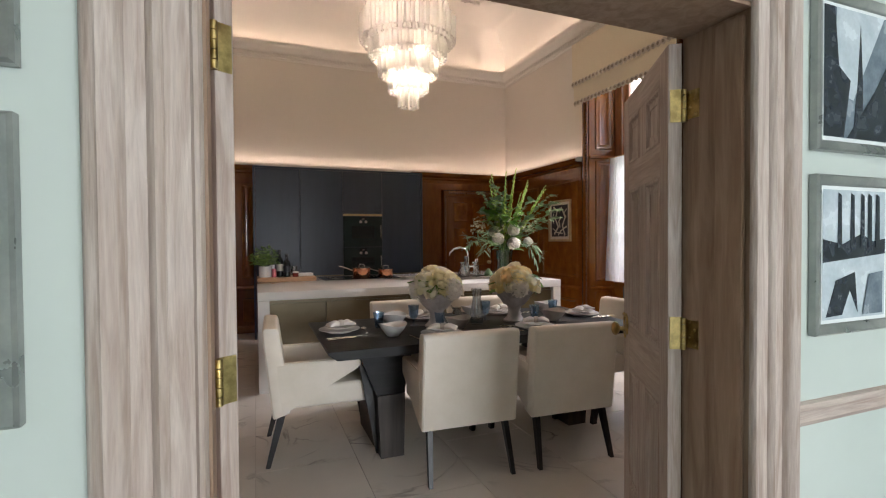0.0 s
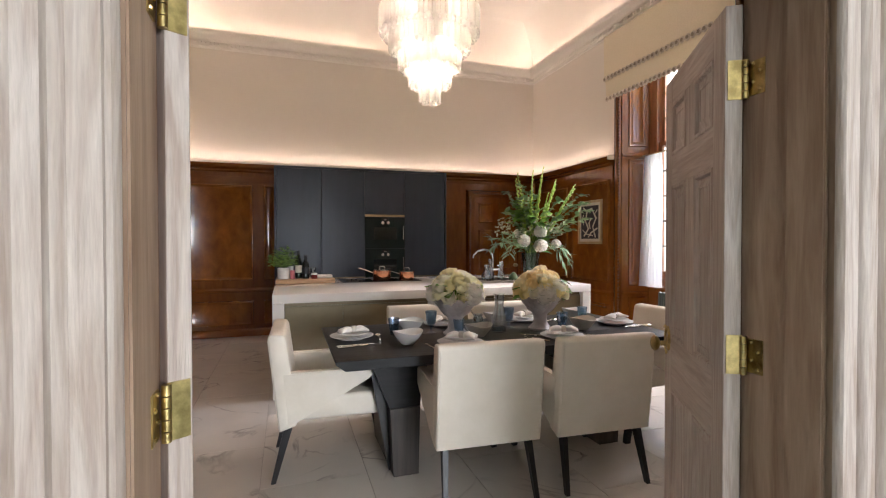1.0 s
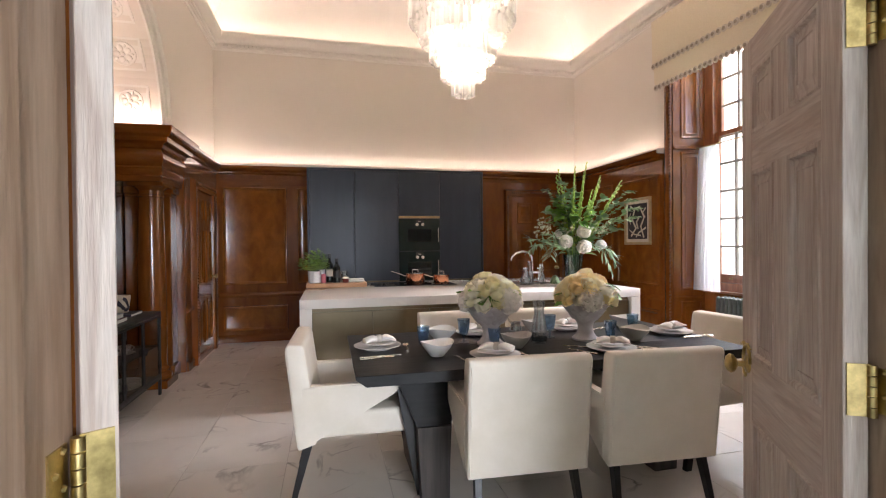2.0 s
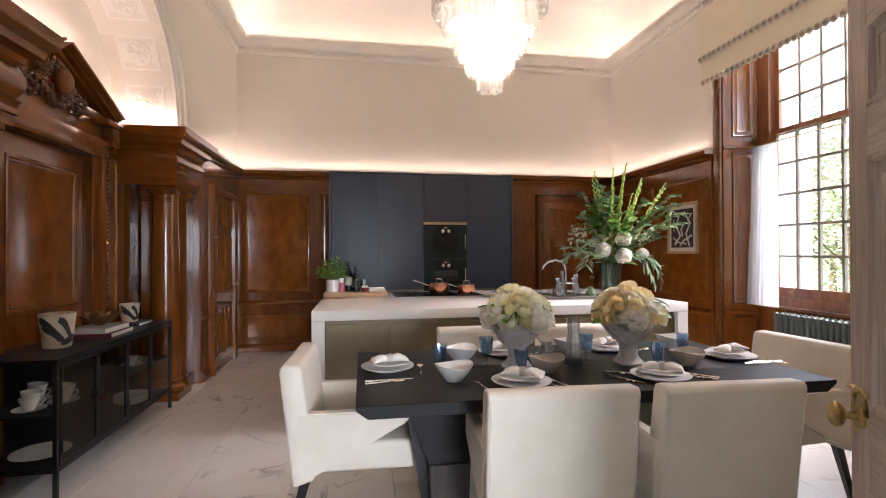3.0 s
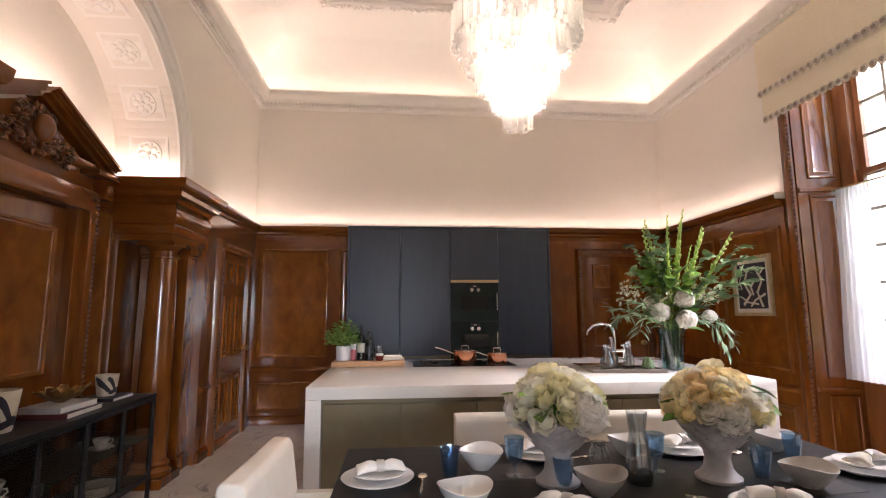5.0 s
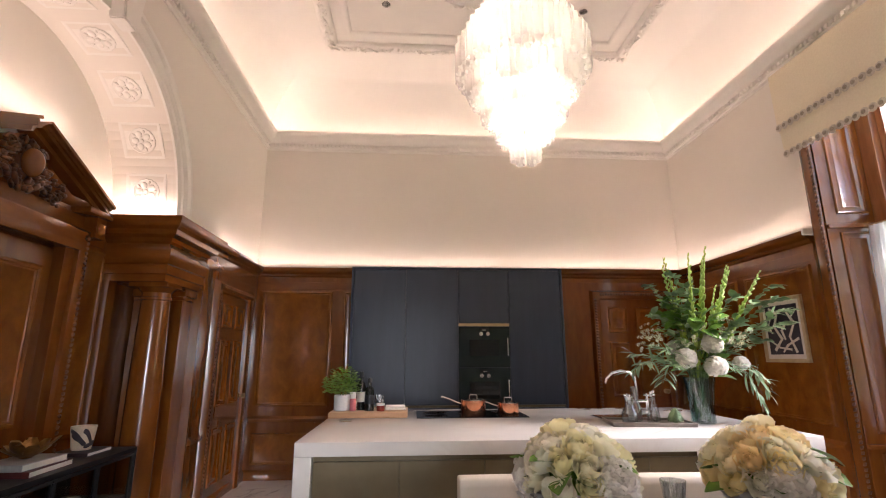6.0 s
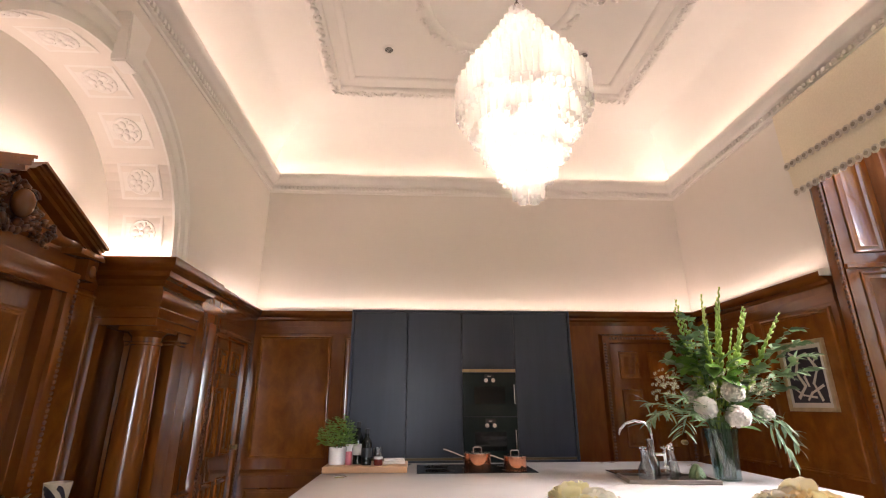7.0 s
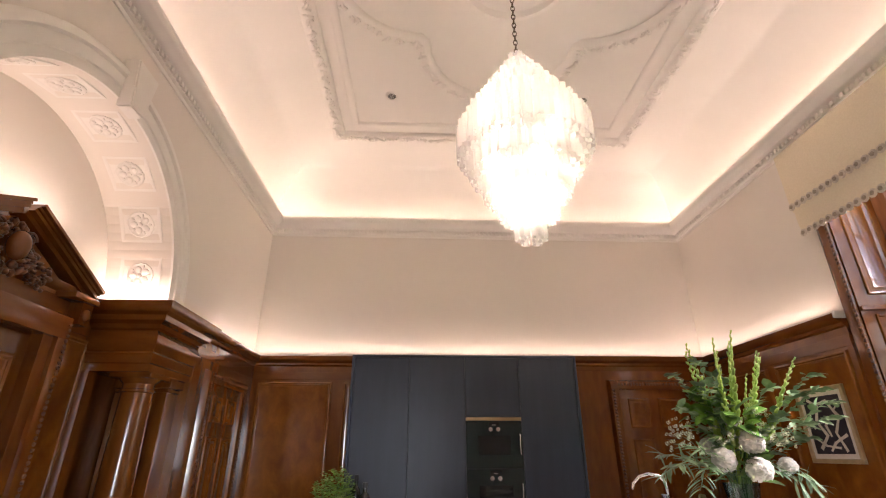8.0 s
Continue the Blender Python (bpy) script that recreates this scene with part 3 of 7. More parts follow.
def wainscot(m, width, columns, label, ends=(0, 0), cornice_on=True):
    """Panelling along local x from 0 to width, facing local y: board, plinth, rails, panels and cornice."""
    w = thing("wainscot", m, label, "panelling", "", "structure")
    bm = bmesh.new()
    bx(bm, 0, 0.002, 0, width, 0.030, 2.40)
    part("backing_board", bm, WOOD, w)
    for x0, x1 in columns:
        for z0, z1, mat in ((0.82, 2.22, BURL), (0.16, 0.52, BURL)):
            bm = bmesh.new()
            steps(bm, Matrix.Translation((x0, 0.030, z0)), x1 - x0, z1 - z0, FLATP)
            part("panel", bm, mat, w)
    bm = bmesh.new()
    sweep(bm, [(0.030, 0.0), (0.055, 0.0), (0.055, 0.085), (0.045, 0.10), (0.030, 0.11)], [(0, 0), (width, 0)])
    part("plinth", bm, WOODH, w)
    bm = bmesh.new()
    sweep(bm, [(0.030, 0.64), (0.050, 0.645), (0.060, 0.665), (0.060, 0.68), (0.042, 0.70), (0.030, 0.71)], [(0, 0), (width, 0)])
    part("dado_rail", bm, WOODH, w)
    part("frieze_rail", box(0.001, 0.030, 2.245, width - 0.001, 0.036, 2.335, 0.001), WOODH, w)
    if cornice_on:
        bm = bmesh.new()
        sweep(bm, WCORN, [(0, 0), (width, 0)])
        part("crown", bm, WOODH, w)
    return w


def inner_door(m, w, h, label):
    """A closed mahogany door in a carved architrave, on local x 0..w, facing local y."""
    d = thing("door_inner", m, label, "door", "", "structure")
    part("leaf", box(0, 0.030, 0.006, w, 0.050, h, 0.003), WOOD, d)
    rows = ((0.18, 0.72), (0.92, 1.58), (1.70, h - 0.10))
    st = 0.13 * w
    pw = (w - 3 * st) / 2
    for x0 in (st, 2 * st + pw):
        for z0, z1 in rows:
            bm = bmesh.new()
            steps(bm, Matrix.Translation((x0, 0.0505, z0)), pw, z1 - z0, RAISED)
            part("panel", bm, BURL, d)
    bm = bmesh.new()
    prof = [(0.0, 0.030), (0.0, 0.075), (0.03, 0.085), (0.09, 0.085), (0.10, 0.070), (0.115, 0.030)]
    pathp = [(-0.0, 0.0), (-0.0, h + 0.0), (w, h + 0.0), (w, 0.0)]
    # architrave as a mitred frame standing upright
    rings = []
    for i, (x, z) in enumerate(pathp):
        sx = -1 if i < 2 else 1
        up = 1 if i in (1, 2) else 0
        rings.append([bm.verts.new((x + sx * q, yy, z + up * q)) for q, yy in prof])
    for a, b in zip(rings, rings[1:]):
        for k in range(len(prof) - 1):
            bm.faces.new((a[k], b[k], b[k + 1], a[k + 1]))
    part("architrave", bm, WOOD, d)
    bm = bmesh.new()
    r2 = random.Random(3)
    for side in (-1, 1):
        for k in range(int(h / 0.036)):
            z = 0.10 + k * 0.036
            if z > h:
                break
            x = -0.06 if side < 0 else w + 0.06
            bmesh.ops.create_icosphere(bm, subdivisions=1, radius=1.0, matrix=Matrix.Translation((x, 0.086, z)) @ Matrix.Rotation(r2.uniform(-0.5, 0.5), 4, "Y") @ Matrix.Diagonal((0.022, 0.012, 0.015, 1)))
    for k in range(int((w + 0.1) / 0.036)):
        bmesh.ops.create_icosphere(bm, subdivisions=1, radius=1.0, matrix=Matrix.Translation((-0.05 + k * 0.036, 0.086, h + 0.06)) @ Matrix.Diagonal((0.015, 0.012, 0.022, 1)))
    part("carving", bm, CARVE, d, "carved leaf border")
    bm = bmesh.new()
    lathe(bm, [(0.028, 0.0), (0.028, 0.006), (0.010, 0.012), (0.010, 0.035), (0.026, 0.045), (0.030, 0.058), (0.020, 0.072), (0.0, 0.076)], 16, Matrix.Translation((0.055, 0.05, 0.98)) @ Matrix.Rotation(radians(-90), 4, "X"))
    part("knob", bm, BRASS, d, "brass knob")
    return d


# north wall, west of the tall cupboards
wainscot(pose(0.80, YN, 0, 0, 0, 180), 0.80 - XW, [(0.06, 0.22), (0.36, 1.24)], "polished mahogany panelling beside the kitchen cupboards")
# north wall, east of the cupboards: a slightly projecting bay with a door
PY = YN - 0.10
wainscot(pose(XE - 0.03, PY, 0, 0, 0, 180), 0.22, [(0.04, 0.18)], "narrow polished mahogany panel in the corner")
bay = thing("wainscot", pose(3.32, PY, 0), "polished mahogany bay round a panelled door", "panelling", "", "structure")
part("backing_board", box(0, -0.022, 0, 1.52, 0.098, 2.40, 0.002), WOOD, bay)
bm = bmesh.new()
sweep(bm, WCORN, [(1.73, 0.0), (0, 0.0), (0, 0.10)][::1])
part("crown", bm, WOODH, bay)
inner_door(pose(4.70, PY + 0.008, 0, 0, 0, 180), 0.83, 2.13, "closed mahogany panelled door with a carved frame")

# east wall, north of the window
wainscot(pose(XE, 6.03, 0, 0, 0, 90), YN - 0.10 - 6.03, [(0.06, 0.94), (1.06, 1.94)], "polished mahogany panelling beside the window")
# west wall: flank panelling with doors, mirrored about the recess
for y0, y1, side in ((6.675, 8.22, 1), (YS, 3.245, -1)):
    w = wainscot(pose(XW, y1, 0, 0, 0, -90), y1 - y0, [], "polished mahogany panelling round a side door")
inner_door(pose(XW, 7.86, 0, 0, 0, -90), 0.84, 2.05, "closed mahogany six-panel side door with a carved frame")
inner_door(pose(XW, 2.90, 0, 0, 0, -90), 0.84, 2.05, "closed mahogany six-panel side door with a carved frame")

# recess: back panelling, columns with entablature, doorcase with pediment
rec = wainscot(pose(XB, 6.668, 0, 0, 0, -90), 3.416, [(0.66, 0.98), (2.44, 2.76)], "polished mahogany panelling at the back of the recess")
for y in (6.668, 2 * AY - 6.668):
    s = 1 if y > AY else -1
    bm = bmesh.new()
    bx(bm, XB + 0.03, min(y, y - s * 0.022), 0, XW + 0.031, max(y, y - s * 0.022), 2.005)
    structure("recess_lining", bm, WOOD, "polished mahogany side of the recess", "panelling")

ENT = [(0.0, 2.00), (0.0, 2.055), (0.012, 2.06), (0.012, 2.11), (0.022, 2.13), (0.008, 2.145), (0.022, 2.17), (0.034, 2.205), (0.034, 2.245), (0.022, 2.28), (0.008, 2.305), (0.03, 2.32), (0.04, 2.35), (0.085, 2.37), (0.09, 2.41), (0.125, 2.43), (0.14, 2.46), (0.145, 2.51), (0.0, 2.51)]
for yc, mirror in ((6.33, 1), (2 * AY - 6.33, -1)):
    e = thing("column_bay", pose(0, yc, 0), "polished mahogany column, pilaster and moulded entablature", "column", "column bays of the recess", "structure")
    y0, y1, xf = -0.34, 0.34, -0.53
    bm = bmesh.new()
    sweep(bm, ENT, [(XB + 0.03, y0), (xf, y0), (xf, y1), (XW - 0.02, y1)][::-1] if mirror > 0 else [(XB + 0.03, y1), (xf, y1), (xf, y0), (XW - 0.02, y0)])
    bx(bm, XB + 0.03, y0 + 0.002, 2.002, xf - 0.002, y1 - 0.002, 2.505)
    part("entablature", bm, WOODH, e, "", 30)
    cy = -0.13 * mirror
    bm = bmesh.new()
    lathe(bm, [(0.165, 0.075), (0.170, 0.09), (0.170, 0.115), (0.150, 0.13), (0.145, 0.15), (0.155, 0.165), (0.150, 0.18), (0.128, 0.20), (0.128, 0.70), (0.122, 1.30), (0.110, 1.86), (0.122, 1.865), (0.122, 1.885), (0.110, 1.89), (0.110, 1.925), (0.150, 1.965)], 40, Matrix.Translation((-0.685, cy, 0)))
    part("shaft", bm, WOOD, e)
    part("column_base", box(-0.685 - 0.175, cy - 0.175, 0, -0.685 + 0.175, cy + 0.175, 0.077, 0.006), WOOD, e)
    part("abacus", box(-0.685 - 0.155, cy - 0.155, 1.963, -0.685 + 0.155, cy + 0.155, 2.004, 0.006), WOOD, e)
    py = 0.22 * mirror
    bm = bmesh.new()
    bx(bm, XB + 0.04, py - 0.10, 0.13, -0.585, py + 0.10, 1.90)
    bx(bm, XB + 0.04, py - 0.12, 0, -0.56, py + 0.12, 0.13)
    bx(bm, XB + 0.04, py - 0.105, 1.90, -0.578, py + 0.105, 1.93)
    bx(bm, XB + 0.04, py - 0.13, 1.93, -0.55, py + 0.13, 2.002)
    bmesh.ops.bevel(bm, geom=bm.edges[:], offset=0.006, segments=1, affect="EDGES")
    part("pilaster", bm, WOOD, e)
    bm = bmesh.new()
    bx(bm, XB + 0.032, -0.30 * mirror - 0.05, 0, XB + 0.10, -0.30 * mirror + 0.05, 2.0)
    part("back_pilaster", bm, WOOD, e)

dc = thing("doorcase", pose(XB + 0.032, AY, 0, 0, 0, -90), "carved mahogany doorcase with a closed door and a pediment", "doorcase", "", "structure")
part("leaf", box(-0.47, -0.004, 0.004, 0.47, 0.012, 2.14, 0.003), WOOD, dc)
for x0, x1 in ((-0.38, 0.38),):
    for z0, z1 in ((0.18, 0.78), (0.98, 2.00)):
        bm = bmesh.new()
        steps(bm, Matrix.Translation((x0, 0.0125, z0)), x1 - x0, z1 - z0, FLATP)
        part("panel", bm, BURL, dc)
for s in (-1, 1):
    part("jamb_lining", box(min(s * 0.47, s * 0.56), 0, 0, max(s * 0.47, s * 0.56), 0.085, 2.22, 0.003), WOOD, dc)
    part("jamb_moulding", box(min(s * 0.56, s * 0.66), 0, 0, max(s * 0.56, s * 0.66), 0.115, 2.30, 0.008, 2), WOOD, dc)
    bm = bmesh.new()
    for k in range(60):
        bmesh.ops.create_icosphere(bm, subdivisions=1, radius=1.0, matrix=Matrix.Translation((s * 0.635, 0.116, 0.12 + k * 0.036)) @ Matrix.Diagonal((0.018, 0.010, 0.015, 1)))
    part("carving", bm, CARVE, dc, "carved leaf border")
    bm = bmesh.new()
    bx(bm, s * 0.70 - 0.055, 0.0, 2.26, s * 0.70 + 0.055, 0.15, 2.41)
    bmesh.ops.create_icosphere(bm, subdivisions=2, radius=1.0, matrix=Matrix.Translation((s * 0.70, 0.15, 2.33)) @ Matrix.Diagonal((0.035, 0.03, 0.05, 1)))
    part("console", bm, WOOD, dc)
part("head_moulding", box(-0.66, 0, 2.145, 0.66, 0.118, 2.30, 0.008, 2), WOODH, dc)
part("frieze", box(-0.72, 0, 2.30, 0.72, 0.06, 2.42, 0.003), WOODH, dc)
for s in (-1, 1):
    part("cornice_block", box(min(s * 0.50, s * 0.76), 0, 2.41, max(s * 0.50, s * 0.76), 0.19, 2.455, 0.008, 2), WOODH, dc)
    bm = bmesh.new()
    ang = math.atan2(0.325, 0.735)
    mm = Matrix.Translation((s * 0.76, 0, 2.455)) @ Matrix.Rotation(s * -(math.pi - ang) if s > 0 else -ang, 4, "Y")
    L = math.hypot(0.325, 0.735) + 0.02
    for (z0, z1, d) in ((-0.005, 0.026, 0.10), (0.026, 0.048, 0.14), (0.048, 0.064, 0.155), (0.064, 0.085, 0.18)):
        if s > 0:
            bx(bm, 0, 0, -z1, L, d, -z0)
        else:
            bx(bm, 0, 0, z0, L, d, z1)
    bm.transform(mm)
    part("raking_cornice", bm, WOODH, dc)
bm = bmesh.new()
prism(bm, [(-0.72, 2.42), (0.72, 2.42), (0.0, 2.765)], Matrix(), 0.05)
part("tympanum", bm, WOOD, dc)
bm = bmesh.new()
r5 = random.Random(8)
bmesh.ops.create_uvsphere(bm, u_segments=20, v_segments=12, radius=1.0, matrix=Matrix.Translation((0.0, 0.14, 2.57)) @ Matrix.Diagonal((0.068, 0.060, 0.095, 1)))
part("cartouche", bm, WOOD, dc, "smooth oval cartouche")
bm = bmesh.new()
for k in range(130):
    a, rr = r5.uniform(0, 6.28), r5.uniform(0.08, 0.15)
    x, z = rr * 1.25 * math.cos(a), 2.56 + rr * 1.05 * math.sin(a)
    if abs(x) * 0.46 + z > 2.73:
        continue
    bmesh.ops.create_icosphere(bm, subdivisions=1, radius=1.0, matrix=Matrix.Translation((x, r5.uniform(0.06, 0.11), z)) @ Matrix.Rotation(a, 4, "Y") @ Matrix.Diagonal((r5.uniform(0.018, 0.045), 0.024, r5.uniform(0.010, 0.022), 1)))
for s in (-1, 1):
    for k in range(45):
        x, z = s * (0.27 + r5.uniform(-0.08, 0.08)), 2.48 + r5.uniform(-0.09, 0.06)
        bmesh.ops.create_icosphere(bm, subdivisions=1, radius=1.0, matrix=Matrix.Translation((x, r5.uniform(0.06, 0.13), z)) @ Matrix.Rotation(r5.uniform(0, 6), 4, "Y") @ Matrix.Diagonal((r5.uniform(0.014, 0.03), 0.018, r5.uniform(0.008, 0.016), 1)))
    pts = [Vector((s * (0.12 + 0.045 * math.cos(q) * (1 - q / 14)), 0.09, 2.66 + 0.045 * math.sin(q) * (1 - q / 14))) for q in [i * 0.5 for i in range(20)]]
    tube(bm, pts, 0.012, 6, 0.5)
part("foliage_carving", bm, CARVE, dc, "deeply carved leaves and scrolls", 60)

# ---- doorway, casing and open doors ----
bm = bmesh.new()
CP = [(0.0, 0.0), (0.0, 0.012), (0.006, 0.020), (0.014, 0.020), (0.020, 0.012), (0.060, 0.014), (0.064, 0.024), (0.074, 0.030), (0.084, 0.024), (0.088, 0.016), (0.118, 0.020), (0.124, 0.034), (0.136, 0.046), (0.152, 0.050), (0.160, 0.042), (0.172, 0.038), (0.180, 0.028), (0.18, 0.0)]


def casing(name, x0, x1, h, yface, out, material):
    bm = bmesh.new()
    rings = []
    for i, (x, z) in enumerate(((x0, 0), (x0, h), (x1, h), (x1, 0))):
        sx, up = (-1 if i < 2 else 1), (1 if i in (1, 2) else 0)
        rings.append([bm.verts.new((x + sx * q, yface + out * d, z + up * q)) for q, d in CP])
    for a, b in zip(rings, rings[1:]):
        for k in range(len(CP) - 1):
            bm.faces.new((a[k], b[k], b[k + 1], a[k + 1]))
    return structure(name, bm, material, "limed oak moulded casing round the double doorway" if out < 0 else "mahogany moulded casing round the double doorway", "door casing")


casing("trim_casing_corridor", DX0 + 0.012, DX1 - 0.012, DH + 0.01, YC, -1, OAK)
casing("trim_casing_room", DX0 + 0.012, DX1 - 0.012, DH + 0.01, YS, 1, WOOD)
for x, s in ((DX0, 1), (DX1, -1)):
    bm = bmesh.new()
    bx(bm, min(x, x - s * 0.03), YC + 0.002, 0, max(x, x - s * 0.03), YS - 0.002, DH)
    j = structure("trim_jamb", bm, JAMB_SHADED, "limed oak jamb lining of the doorway, its shade coloured in brown", "door jamb")
    bm = bmesh.new()
    bx(bm, min(x, x + s * 0.016), YC + 0.02, 0, max(x, x + s * 0.016), YC + 0.115, DH - 0.016)
    bmesh.ops.bevel(bm, geom=bm.edges[:], offset=0.004, segments=2, affect="EDGES")
    part("stop_bead", bm, JAMB_SHADED, j)
bm = bmesh.new()
bx(bm, DX0 - 0.03, YC + 0.002, DH, DX1 + 0.03, YS - 0.002, DH + 0.03)
structure("trim_head", bm, JAMB_SHADED, "limed oak head lining of the doorway, its shade coloured in brown", "door jamb")

LW, LH_, LT = 0.712, 2.04, 0.045
DOOR_ROWS = ((0.22, 0.78), (0.985, 1.605), (1.725, 1.93))


def oak_door(name, m, sgn, label):
    """A six-panel leaf hung at local x = 0, reaching to sgn * LW, its corridor face at y = -LT."""
    d = thing(name, m, label, "door", "double doors", "structure")
    st, pw = 0.105, (LW - 3 * 0.105) / 2
    X = lambda a, b: (min(sgn * a, sgn * b), max(sgn * a, sgn * b))
    for a, b in ((0.004, st), (LW - st, LW)):
        x0, x1 = X(a, b)
        part("stile", box(x0, -LT, 0.008, x1, 0, LH_, 0.002), OAK, d)
    x0, x1 = X(st + pw, 2 * st + pw)
    for z0, z1 in DOOR_ROWS:
        part("mullion", box(x0, -LT + 0.001, z0, x1, -0.001, z1, 0.001), OAK, d)
    x0, x1 = X(st, LW - st)
    for z0, z1 in ((0.008, 0.22), (0.78, 0.985), (1.605, 1.725), (1.93, LH_)):
        part("rail", box(x0, -LT + 0.0005, z0, x1, -0.0005, z1, 0.001), OAKH, d)
    for a in (st, 2 * st + pw):
        for z0, z1 in DOOR_ROWS:
            x0, x1 = X(a, a + pw)
            bm = bmesh.new()
            sunk = [(0, 0.0), (0.004, 0.004), (0.014, 0.003), (0.020, -0.008), (0.026, -0.010), (0.050, -0.003), (0.052, -0.006)]
            steps(bm, Matrix.Translation((x0, -0.001, z0)), x1 - x0, z1 - z0, sunk)
            steps(bm, Matrix.Translation((x1, -LT + 0.001, z0)) @ Matrix.Rotation(math.pi, 4, "Z"), x1 - x0, z1 - z0, sunk)
            part("panel", bm, OAK, d)
    for side, rot in ((-1, 90), (1, -90)):
        y = -LT if side < 0 else 0
        x = sgn * (LW - 0.062)
        bm = bmesh.new()
        mm = Matrix.Translation((x, y, 0.955)) @ Matrix.Rotation(radians(rot), 4, "X")
        lathe(bm, [(0.030, 0.0), (0.030, 0.006), (0.011, 0.012), (0.010, 0.032), (0.018, 0.036), (0.030, 0.045), (0.033, 0.055), (0.024, 0.066), (0.012, 0.070), (0.0, 0.071)], 24, mm)
        part("knob", bm, BRASS, d, "turned brass knob")
        bm = bmesh.new()
        rg = random.Random(5)
        lathe(bm, [(0.028, 0.0), (0.028, 0.006), (0.016, 0.010), (0.0, 0.010)], 20, Matrix.Translation((x, y, 0.955)) @ Matrix.Rotation(radians(rot), 4, "X"))
        for k in range(32):
            q = 2 * math.pi * k / 46
            bmesh.ops.create_icosphere(bm, subdivisions=1, radius=1.0, matrix=Matrix.Translation((x + 0.036 * math.cos(q), y + side * 0.005, 0.965 + 0.055 * math.sin(q))) @ Matrix.Rotation(q, 4, "Y") @ Matrix.Diagonal((rg.uniform(0.006, 0.012), 0.006, 0.005, 1)))
        for s in (-1, 1):
            tube(bm, [Vector((x + s * (0.01 + 0.012 * k), y + side * 0.008, 1.02 + 0.006 * math.sin(k * 1.4))) for k in range(5)], 0.006, 6, 0.4)
        part("escutcheon", bm, BRASS, d, "leafy cast brass plate")
    for z in (0.20, 1.005, 1.775):
        bm = bmesh.new()
        for k in range(5):
            lathe(bm, [(0.009, z + 0.022 * k), (0.009, z + 0.022 * k + 0.020)], 12, Matrix.Translation((0, 0.004, 0)))
        bx(bm, min(0.0, sgn * 0.004), -LT + 0.006, z, max(0.0, sgn * 0.004), 0.002, z + 0.11)
        part("hinge", bm, BRASS, d, "brass butt hinge")
    return d


oak_door("door_1", pose(DX0 + 0.018, YS - 0.018, 0, 0, 0, 122), 1, "limed oak six-panel door standing wide open")
oak_door("door_2", pose(DX1 - 0.018, YS - 0.018, 0, 0, 0, -121), -1, "limed oak six-panel door standing wide open")
for x, s in ((DX0, 1), (DX1, -1)):
    for z in (0.20, 1.005, 1.775):
        bm = bmesh.new()
        bx(bm, min(x, x + s * 0.003), YS - 0.068, z + 0.008, max(x, x + s * 0.003), YS - 0.022, z + 0.102)
        for k in range(4):
            bmesh.ops.create_icosphere(bm, subdivisions=1, radius=0.006, matrix=Matrix.Translation((x + s * 0.003, YS - 0.055 + 0.02 * (k % 2), z + 0.02 + 0.025 * k)))
        structure("trim_hinge_leaf", bm, BRASS, "brass hinge leaf screwed to the jamb", "hinge")

# ---- corridor ----
wall_blocks("wall_corridor", [(-1.8, YC - 0.004, 0, DX0 - 0.03, YC + 0.004, 3.0), (DX1 + 0.03, YC - 0.004, 0, 4.6, YC + 0.004, 3.0), (DX0 - 0.03, YC - 0.004, DH + 0.03, DX1 + 0.03, YC + 0.004, 3.0)], MINT, "pale green painted corridor wall")
HB0, HB1 = -6.4, -6.2
wall_blocks("wall_corridor_back", [(-1.8, HB0, 0, 1.9, HB1, 3.0), (4.5, HB0, 0, 4.6, HB1, 3.0), (1.9, HB0, 0, 4.5, HB1, 0.7), (1.9, HB0, 2.75, 4.5, HB1, 3.0)], MINT, "pale green painted corridor wall with a window opening")
wall_blocks("wall_corridor_ends", [(-2.0, HB0, 0, -1.8, YC, 3.0), (4.6, HB0, 0, 4.8, YC, 3.0)], MINT, "pale green painted corridor end wall")
bm = bmesh.new()
bx(bm, -2.0, HB0, 3.0, 4.8, YC, 3.1)
structure("ceiling_corridor", bm, WHITE, "plain white corridor ceiling", "ceiling")
bm = bmesh.new()
bx(bm, -2.0, HB0, -0.1, 4.8, YS, -0.002)
structure("floor_corridor", bm, CORRFLOOR, "grey stone corridor floor", "floor")
for x0, x1 in ((-1.8, DX0 - 0.17), (DX1 + 0.17, 4.6)):
    bm = bmesh.new()
    sweep(bm, [(0.004, 0.795), (0.020, 0.80), (0.028, 0.815), (0.022, 0.835), (0.028, 0.85), (0.020, 0.865), (0.004, 0.87)], [(x1, YC), (x0, YC)])
    structure("trim_dado", bm, OAKH, "limed oak dado rail on the corridor wall", "dado rail")


